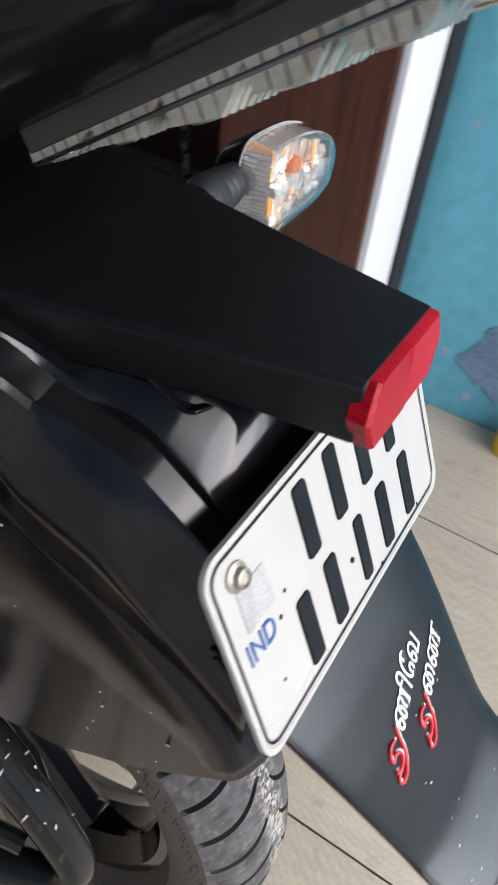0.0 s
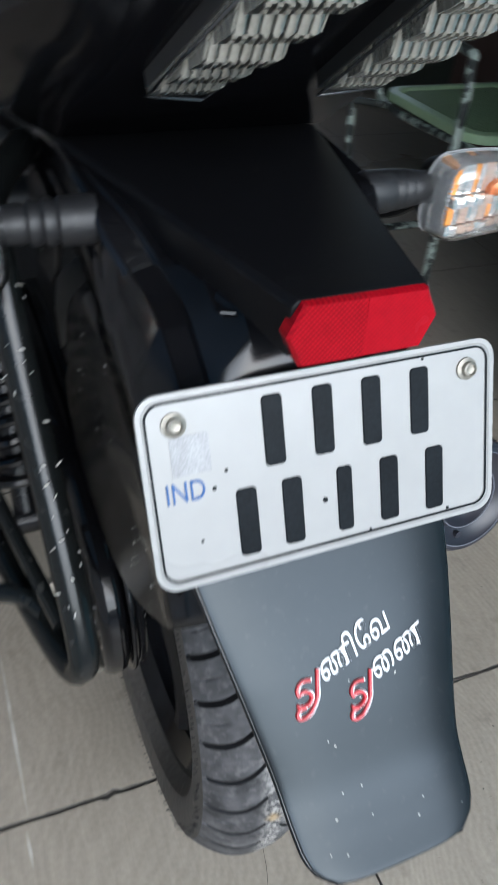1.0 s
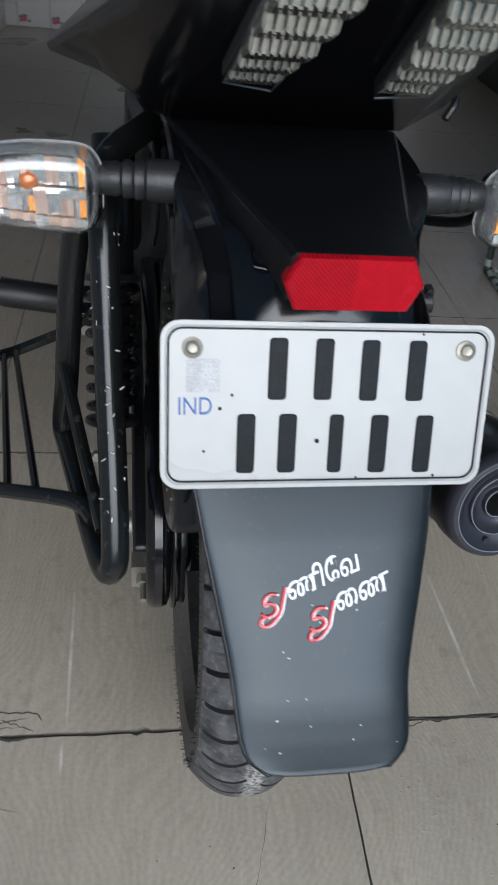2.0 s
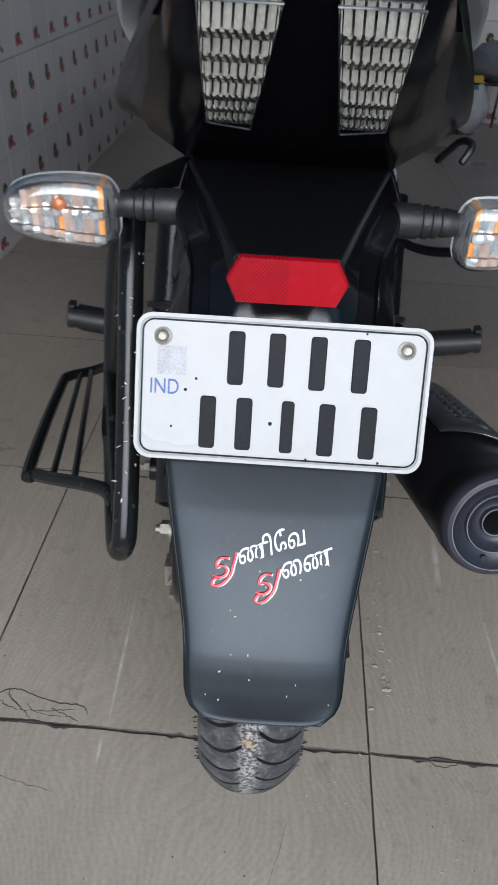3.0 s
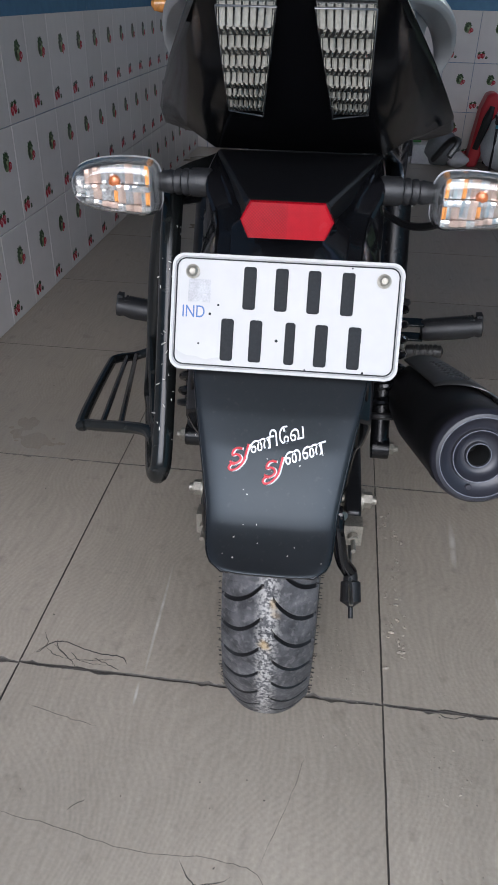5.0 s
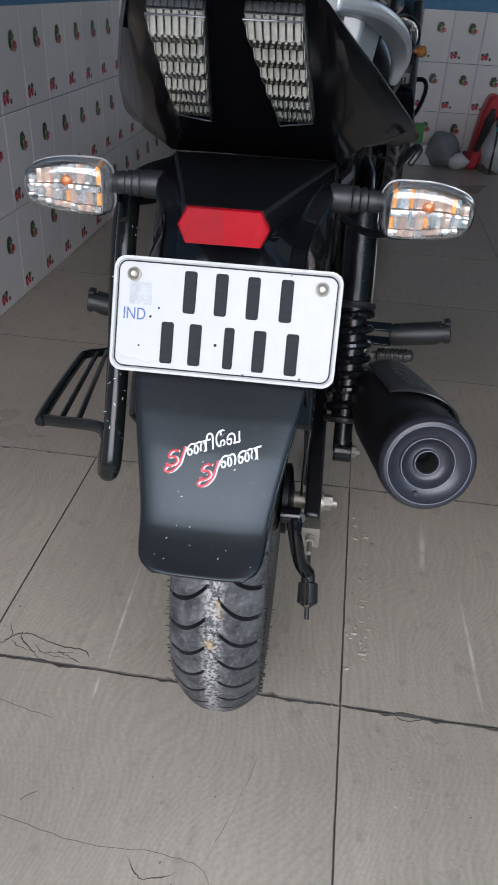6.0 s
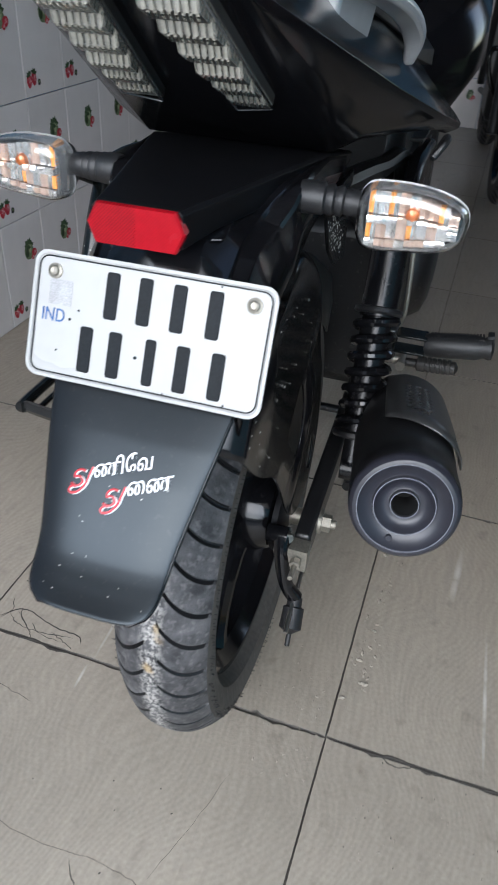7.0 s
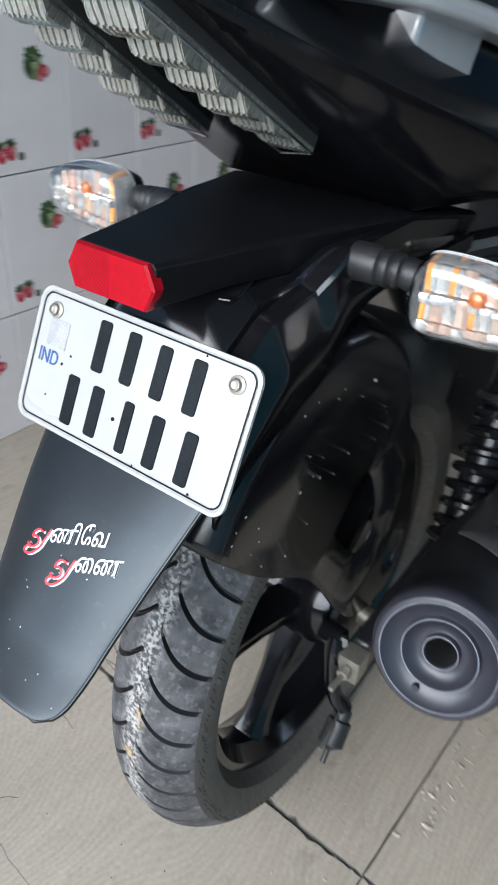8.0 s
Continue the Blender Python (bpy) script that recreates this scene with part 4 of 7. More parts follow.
bmesh.ops.transform(bm, matrix=PM, verts=bm.verts)
part("hologram_sticker", bm, hologram, plate, "square silver hologram sticker")
lettering("IND", 0.0150, PM @ pose(-0.0905, -0.0045, 0.0004) @ Matrix.Diagonal((0.78, 1, 1, 1)), plate_blue, plate, "country_letters", 0.0003)
for u, v in ((-0.0820, 0.0345), (0.0825, 0.0345)):
    bm = bmesh.new()
    lathe(bm, (u, v, 0), (u, v, 1), [(0, 0.0062), (0.0012, 0.0062), (0.0016, 0.0050), (0.0020, 0.0042), (0.0045, 0.0040), (0.0050, 0.0032), (0.0038, 0.0026), (0.0034, 0.0006)], 20)
    bmesh.ops.transform(bm, matrix=PM, verts=bm.verts)
    part("bolt", bm, dull_bolt, plate, "steel plate bolt with washer")
bm = bmesh.new()
rnd = random.Random(5)
for u, v, r in ((-0.0585, 0.0070, 0.0010), (-0.0655, -0.001, 0.0012), (-0.0745, -0.027, 0.0009), (0.055, 0.044, 0.0008), (0.07, -0.044, 0.001), (0.02, -0.0445, 0.0008)):
    rod(bm, (u, v, 0), (u, v, 0.0003), r, 8)
bmesh.ops.transform(bm, matrix=PM, verts=bm.verts)
tagged(part("paint_chip", bm, plate_black, plate, "small dark chips in the white"), kind="stuff")

# tail cowl: its sloping underside is the rear face that carries the lamps
def face_z(y):
    return 0.961 - 0.58 * y


secs = [(-0.053, 0.9925, 0.040, 0.064, 0.991, 0.062), (-0.043, 0.994, 0.046, 0.069, 0.9875, 0.064), (0.0, 0.997, 0.052, 0.084, 0.970, 0.070), (0.10, 0.995, 0.060, 0.115, 0.935, 0.079),
        (0.205, 0.986, 0.069, 0.144, 0.900, 0.089), (0.32, 0.972, 0.078, 0.172, 0.866, 0.098), (0.44, 0.950, 0.085, 0.193, 0.836, 0.105), (0.53, 0.93, 0.085, 0.176, 0.812, 0.105), (0.78, 0.88, 0.080, 0.125, 0.77, 0.085)]
bm = bmesh.new()
rings = []
for y, zt, wt, wm, zm, wb in secs:
    zb = face_z(y) if y < 0.21 else 0.842 - 0.10 * (y - 0.205)
    half = [(wt * 0.8, zt), (wt, zt - (zt - zm) * 0.05), (wt + (wm - wt) * 0.34, zm + (zt - zm) * 0.62), (wm - (wm - wt) * 0.30, zm + (zt - zm) * 0.28), (wm - (wm - wt) * 0.08, zm + (zt - zm) * 0.09), (wm, zm), (wm - 0.002, zm - 0.006), (wb + (wm - wb) * 0.55, zb + (zm - zb) * 0.34), (wb, zb)]
    rings.append([(x, y, z) for x, z in half] + [(-x, y, z) for x, z in half[::-1]])
loft(bm, rings)
cowl = part("tail_cowl", bm, cowl_black, bike, "glossy black tail cowl overhanging the mudguard", smooth=38, bevel=0.003)

# outward normal of the sloping lamp face
FN = Vector((0, -0.58, -1)).normalized()


def face(u, y, n=0.0):
    return Vector((u, y, face_z(y))) + FN * n


def tail_lamp(s):
    y0, y1 = 0.110, -0.041

    def out(u, y, n):
        return face(u, y, n + (0.006 if n > 0 else 0.0))

    def span(t):
        return 0.0315 + (0.0130 - 0.0315) * t, 0.0625 + (0.0535 - 0.0625) * t

    def yy(t):
        return y0 + (y1 - y0) * t

    bm = bmesh.new()
    rings = [[], []]
    for (t, e) in ((0.0, 0), (0.06, 1), (1.0, 1), (1.0, 0)):
        u = span(t)[e]
        for k, n in enumerate((-0.004, 0.0012)):
            rings[k].append(out(s * u, yy(t), n))
    loft(bm, rings)
    lamp = part("tail_lamp", bm, lens_dark, bike, "clear tail lamp with stepped silver reflector rows", bevel=0.0005)
    # stepped reflector: bright fluted risers that face the rear, between dark treads with a row of slanted pads
    rows, cols = 6, 7
    rnd = random.Random(40 + s)
    for r in range(rows):
        t0, t1 = 0.055 + 0.945 * r / rows, 0.055 + 0.945 * (r + 1) / rows
        tm = t0 + (t1 - t0) * 0.56
        lip = 0.0062 + 0.0052 * min(1.0, r / 2.0)
        inset = 0.0016

        def spot(f, t, n):
            a, b = span(t)
            return out(s * (a + inset + (b - a - 2 * inset) * f), yy(t), n)

        ridge = ((tm, lip - 0.003), (tm, lip), (tm + (t1 - tm) * 0.5, lip * 0.56), (t1, 0.0010))
        for c in range(cols):
            lean, roll = rnd.uniform(-0.0007, 0.0007), rnd.uniform(-0.0005, 0.0005)
            bm = bmesh.new()
            grid = []
            for k, (t, n) in enumerate(ridge):
                grid.append([spot((c + f) / cols, t, n + h + roll * (f - 0.5) + (lean if k == 2 else 0.0)) for f, h in ((0.09, -0.0022), (0.12, 0.0), (0.30, 0.0004), (0.5, 0.0006), (0.70, 0.0004), (0.88, 0.0), (0.91, -0.0022))])
            loft(bm, grid, cap=False, closed=False)
            part("lens_flute", bm, lens_step, lamp, smooth=40)
        bm = bmesh.new()
        for c in range(cols + 1):
            for ka, kb in ((0.22, 0.86),):
                f0, f1 = (c + 0.10) / (cols + 1.4), (c + 0.66) / (cols + 1.4)
                ta, tb = t0 + (tm - t0) * ka, t0 + (tm - t0) * kb
                q = [spot(f0, ta, lip - 0.0014), spot(f1, ta, lip - 0.0014), spot(f1 + 0.07, tb, lip - 0.0006), spot(f0 + 0.07, tb, lip - 0.0006)]
                loft(bm, [[p - FN * 0.0012 for p in q], q, [p.lerp(sum(q, Vector()) / 4, 0.25) + FN * 0.0010 for p in q]])
        tagged(part("lens_pad", bm, lens_step, lamp, "row of small slanted silver pads", smooth=40), kind="stuff")
        bm = bmesh.new()
        loft(bm, [[spot(0, t0, 0.0005), spot(1, t0, 0.0005), spot(1, t0, lip - 0.0020), spot(0, t0, lip - 0.0020)], [spot(0, tm, 0.0005), spot(1, tm, 0.0005), spot(1, tm, lip - 0.0008), spot(0, tm, lip - 0.0008)]])
        part("lens_back", bm, lens_dark, lamp, "dark channel under the step", smooth=20)
        # ribbed silver cheeks that close the step at both sides
        for f, sign in ((0.0, -1), (1.0, 1)):
            bm = bmesh.new()
            for k in range(5):
                ta, tb = t0 + (t1 - t0) * k / 5, t0 + (t1 - t0) * (k + 0.86) / 5
                top = [np.interp(t, [t0, tm, t1], [lip - 0.002, lip, 0.001]) for t in (ta, tb)]
                side = Vector((s * sign * 0.0007, 0, 0))
                loft(bm, [[spot(f, ta, 0.0003) + d, spot(f, tb, 0.0003) + d, spot(f, tb, float(top[1])) + d, spot(f, ta, float(top[0])) + d] for d in (Vector(), side)])
            tagged(part("lens_cheek", bm, lens_step, lamp, "ribbed silver side of the step", smooth=20), kind="stuff")
    # fluted end of the lens, turned to the rear
    bm = bmesh.new()
    flutes = []
    for n in (0.0004, 0.0070):
        line = []
        for c in range(8):
            for f, dy in ((0.05, 0.0), (0.09, -0.0018), (0.5, -0.0024), (0.91, -0.0018), (0.95, 0.0)):
                a, b = span(1.0)
                line.append(face(s * (a + 0.001 + (b - a - 0.002) * (c + f) / 8), yy(1.0) - 0.0008 + dy, n))
        flutes.append(line)
    loft(bm, flutes, cap=False, closed=False)
    part("lens_end", bm, lens_rim, lamp, "fluted clear end of the lens", smooth=40)
    bm = bmesh.new()
    loop = [out(s * span(t)[e], yy(t), 0.0045) for t, e in ((0.0, 0), (0.06, 1), (0.5, 1), (1.0, 1), (1.0, 0), (0.5, 0), (0.0, 0))]
    tube(bm, loop, 0.0008, 6, 1)
    part("lens_rim", bm, lens_rim, lamp, "thin clear rim of the lens", smooth=60)


tail_lamp(1)
tail_lamp(-1)
bm = bmesh.new()
rings = []
for y, dz, w in ((-0.058, 0.002, 0.064), (-0.052, 0.004, 0.070), (-0.03, 0.006, 0.071), (0.02, 0.008, 0.066)):
    z = 0.989
    rings.append([(-w, y, z), (-w * 0.8, y, z + dz), (0, y, z + dz + 0.003), (w * 0.8, y, z + dz), (w, y, z), (0, y, z - 0.002)])
loft(bm, rings)
part("tail_lip", bm, gloss_black, bike, "black lip above the tail lamps", bevel=0.002)

# seat, tank and front
bm = bmesh.new()
rings = []
for y, w, z0, z1 in ((0.06, 0.050, 0.985, 1.000), (0.12, 0.075, 0.975, 1.003), (0.28, 0.100, 0.95, 0.993), (0.42, 0.115, 0.92, 0.965), (0.50, 0.125, 0.89, 0.92), (0.70, 0.13, 0.86, 0.90), (0.86, 0.09, 0.87, 0.915)):
    rings.append([(-w, y, z0), (-w, y, z1 - 0.02), (-w * 0.75, y, z1), (w * 0.75, y, z1), (w, y, z1 - 0.02), (w, y, z0)])
loft(bm, rings)
part("seat", bm, rubber, bike, "black vinyl dual seat", bevel=0.008)
bm = bmesh.new()
rings = []
for y, w, z0, z1 in ((0.80, 0.075, 0.80, 0.92), (0.90, 0.12, 0.78, 0.98), (1.02, 0.155, 0.80, 1.03), (1.16, 0.16, 0.84, 1.04), (1.27, 0.12, 0.88, 1.02)):
    rings.append([(-w * 0.6, y, z0), (-w, y, z0 + 0.06), (-w, y, z1 - 0.07), (-w * 0.6, y, z1), (w * 0.6, y, z1), (w, y, z1 - 0.07), (w, y, z0 + 0.06), (w * 0.6, y, z0)])
loft(bm, rings)
part("fuel_tank", bm, gloss_black, bike, "glossy black fuel tank", bevel=0.015)
bm = bmesh.new()
box(bm, (-0.13, 0.72, 0.30), (0.13, 1.12, 0.62))
box(bm, (-0.10, 0.80, 0.55), (0.10, 1.02, 0.78))
part("engine", bm, cast_black, bike, "black engine block", bevel=0.03)
for k in range(7):
    bm = bmesh.new()
    box(bm, (-0.125, 0.92, 0.56 + 0.025 * k), (0.125, 1.10, 0.566 + 0.025 * k))
    part("cylinder_fin", bm, cast_black, bike, bevel=0.001)
for s in (-1, 1):
    bm = bmesh.new()
    rod(bm, (s * 0.095, 1.60, 0.295), (s * 0.095, 1.33, 1.02), 0.025, 16)
    rod(bm, (s * 0.095, 1.49, 0.59), (s * 0.095, 1.33, 1.04), 0.018, 16)
    part("fork_leg", bm, cast_black, bike)
bm = bmesh.new()
prof = [(1.60 - 0.325 * math.sin(radians(a)), 0.295 + 0.325 * math.cos(radians(a))) for a in range(-60, 71, 10)]
inn = [(1.60 - 0.312 * math.sin(radians(a)), 0.295 + 0.312 * math.cos(radians(a))) for a in range(70, -61, -10)]
prism(bm, prof + inn, -0.06, 0.06, 0)
part("front_mudguard", bm, gloss_black, bike, bevel=0.004)
bm = bmesh.new()
box(bm, (-0.09, 1.36, 0.84), (0.09, 1.52, 1.02))
part("headlamp_cowl", bm, gloss_black, bike, bevel=0.03)
bm = bmesh.new()
tube(bm, [(-0.34, 1.12, 1.105), (-0.20, 1.22, 1.115), (-0.10, 1.27, 1.06), (-0.03, 1.29, 1.05), (0.02, 1.33, 1.07), (0.08, 1.39, 1.090), (0.19, 1.455, 1.086)], 0.012, 12)
part("handlebar", bm, cast_black, bike)
for a, b in (((-0.36, 1.105, 1.103), (-0.235, 1.195, 1.113)), ((0.135, 1.422, 1.088), (0.205, 1.463, 1.086))):
    bm = bmesh.new()
    rod(bm, a, b, 0.017, 16)
    part("handlebar_grip", bm, rubber, bike)
for pts in ([(-0.20, 1.25, 1.105), (-0.26, 1.24, 1.085), (-0.36, 1.17, 1.075)], [(0.120, 1.43, 1.085), (0.125, 1.46, 1.055), (0.140, 1.475, 1.045), (0.158, 1.475, 1.055), (0.168, 1.465, 1.080)]):
    bm = bmesh.new()
    tube(bm, pts, 0.006, 8)
    part("hand_lever", bm, cast_black, bike)
for at in (0.070, 0.100):
    bm = bmesh.new()
    p, q = Vector((at, 1.375 + (at - 0.07) * 0.6, 1.088)), Vector((0.55, 0.33, 0.0)).normalized()
    lathe(bm, p, p + q * 0.014, [(0, 0.012), (0, 0.018), (0.002, 0.019), (0.012, 0.019), (0.014, 0.018), (0.014, 0.012)], 18)
    part("bar_clamp", bm, steel, bike, "bright steel handlebar clamp")
bm = bmesh.new()
loft(bm, [[(0.112 + dx, 1.49 + dy, z) for dx, dy in ((0, 0), (0.045, 0), (0.045 - k, 0.04), (k, 0.04))] for z, k in ((0.985, 0.008), (1.015, 0.004), (1.038, 0.012))])
tube(bm, [(0.13, 1.50, 1.02), (0.165, 1.50, 1.014), (0.175, 1.50, 1.004), (0.194, 1.50, 1.003)], 0.005, 8)
tube(bm, [(0.13, 1.50, 1.00), (0.10, 1.49, 1.025), (0.085, 1.48, 1.045)], 0.005, 8)
tube(bm, [(0.14, 1.50, 1.03), (0.142, 1.47, 1.05), (0.130, 1.44, 1.075)], 0.005, 8)
part("brake_cylinder", bm, cast_black, bike, "black brake cylinder with its lever", bevel=0.003)
bm = bmesh.new()
tube(bm, [(-0.19, 1.22, 1.030), (-0.20, 1.25, 1.07), (-0.205, 1.29, 1.14)], 0.009, 10)
stem = part("mirror_stem", bm, cast_black, bike)
bm = bmesh.new()
oval = Matrix.Translation((-0.245, 1.26, 1.035)) @ Matrix.Rotation(0.4, 4, "Y") @ Matrix.Diagonal((1.15, 1, 0.85, 1))
lathe(bm, (0, 0.02, 0), (0, -0.02, 0), [(0, 0.02), (0.006, 0.050), (0.018, 0.060), (0.030, 0.057), (0.036, 0.040), (0.037, 0.01)], 24)
bmesh.ops.transform(bm, matrix=oval, verts=bm.verts)
part("mirror_shell", bm, housing_black, stem, smooth=40)
bm = bmesh.new()
box(bm, (-0.145, 1.27, 1.03), (-0.015, 1.33, 1.11))
part("instrument_pod", bm, housing_black, bike, bevel=0.015)
bm = bmesh.new()
rings = []
for y, w, z0, z1 in ((1.24, 0.112, 0.96, 0.985), (1.30, 0.115, 0.97, 1.10), (1.42, 0.10, 1.00, 1.22)):
    rings.append([(x - 0.08, y, z) for x, z in ((-w, z0), (-w * 0.85, z1), (w * 0.85, z1), (w, z0))])
loft(bm, rings)
part("fly_screen", bm, cowl_black, bike, "smoked fly screen", bevel=0.006)

for s in (-1, 1):
    bm = bmesh.new()
    rings = []
    for y, x0, x1, z0, z1 in ((1.12, 0.145, 0.175, 0.92, 1.02), (1.20, 0.150, 0.200, 0.93, 1.045), (1.30, 0.130, 0.190, 0.95, 1.06)):
        rings.append([(s * x0, y, z0), (s * x1, y, z0 + 0.03), (s * x1, y, z1 - 0.02), (s * x0, y, z1)])
    loft(bm, rings)
    part("tank_shroud", bm, gloss_black, bike, "glossy black tank shroud", bevel=0.008)
    if s > 0:
        continue
    bm = bmesh.new()
    tube(bm, [(s * 0.17, 1.30, 0.95), (s * 0.26, 1.24, 0.952), (s * 0.335, 1.20, 0.954)], 0.008, 10)
    stem = part("front_indicator", bm, rubber, bike, "amber front indicator on a black stalk")
    bm = bmesh.new()
    lathe(bm, (s * 0.325, 1.205, 0.954), (s * 0.395, 1.185, 0.954), [(0, 0.008), (0.006, 0.014), (0.024, 0.017), (0.040, 0.013), (0.046, 0.004)], 20)
    part("amber_lens", bm, amber_body, stem, "amber lens")

for s in (-1, 1):
    bm = bmesh.new()
    rings = []
    for y, w, z0, z1 in ((0.78, 0.125, 0.75, 0.89), (0.87, 0.172, 0.74, 0.93), (0.97, 0.198, 0.77, 0.965), (1.07, 0.195, 0.81, 0.99), (1.16, 0.165, 0.86, 1.01)):
        rings.append([(s * x, y, z) for x, z in ((0.08, z0), (w * 0.86, z0 + 0.02), (w, z0 + 0.07), (w * 0.97, z1 - 0.06), (w * 0.8, z1 - 0.015), (0.09, z1))])
    loft(bm, rings)
    part("tank_side", bm, cowl_black, bike, "glossy black knee panel of the tank", smooth=45, bevel=0.01)

# right side: dark hanger plate and crankcase cover
bm = bmesh.new()
prism(bm, [(0.52, 0.735), (0.60, 0.760), (0.80, 0.745), (0.86, 0.64), (0.80, 0.51), (0.64, 0.505), (0.57, 0.56), (0.53, 0.65)], 0.128, 0.152, 0)
part("side_cover", bm, shock_black, bike, "black side cover behind the shock absorber", bevel=0.008)
bm = bmesh.new()
lathe(bm, (0.125, 0.92, 0.50), (0.190, 0.92, 0.50), [(0, 0.03), (0, 0.115), (0.030, 0.112), (0.050, 0.098), (0.060, 0.070), (0.064, 0.02)], 32)
part("crankcase_cover", bm, cast_black, bike, "black round crankcase cover", smooth=40)
# split silver grab rails on both sides of the seat
for s in (-1, 1):
    bm = bmesh.new()
    c = spline([(0.066, 0.040, 0.986), (0.084, 0.078, 0.984), (0.103, 0.125, 0.979), (0.121, 0.182, 0.968), (0.135, 0.235, 0.953), (0.142, 0.268, 0.934), (0.138, 0.288, 0.912)], 6)
    rings = []
    for k, p in enumerate(c):
        f = k / (len(c) - 1)
        w, h = (0.011 + 0.003 * math.sin(math.pi * f)) * (1 - 0.5 * f ** 6), 0.0075
        d = (c[min(k + 1, len(c) - 1)] - c[max(k - 1, 0)]).normalized()
        side = d.cross(Vector((0, 0, 1))).normalized()
        up = side.cross(d)
        rings.append([Vector((s * q.x, q.y, q.z)) for q in (p + side * a * w + up * b * h for a, b in ((-1, -0.4), (-0.6, 0.8), (0.6, 1), (1, 0.4), (0.9, -0.7), (-0.5, -1)))])
    loft(bm, rings)
    rail = part("grab_rail", bm, silver_paint, bike, "silver-grey painted grab rail", smooth=50, bevel=0.003)
    bm = bmesh.new()
    rings = []
    for y, x0, x1, z0, z1 in ((0.148, 0.076, 0.098, 0.945, 0.976), (0.17, 0.082, 0.107, 0.940, 0.972), (0.205, 0.088, 0.116, 0.928, 0.962)):
        rings.append([(s * x0, y, z0), (s * (x1 - 0.006), y, z0), (s * x1, y, z1), (s * x0, y, z1)])
    loft(bm, rings)
    part("rail_bracket", bm, silver_paint, rail, bevel=0.003)
    bm = bmesh.new()
    for k in range(4):
        hexnut(bm, (s * (0.113 + 0.006 * k), 0.166 + 0.022 * k, 0.928 - 0.007 * k), (s * 0.7, 0, 0.7), 0.0025, 0.004)
    tagged(part("rail_bolt", bm, dull_bolt, rail), kind="stuff")


# indicators
bulb_amber = material("orange_bulb_coating", (0.42, 0.11, 0.025), 0.12, 0.3, vary=0.3, scale=200, coat=0.5)


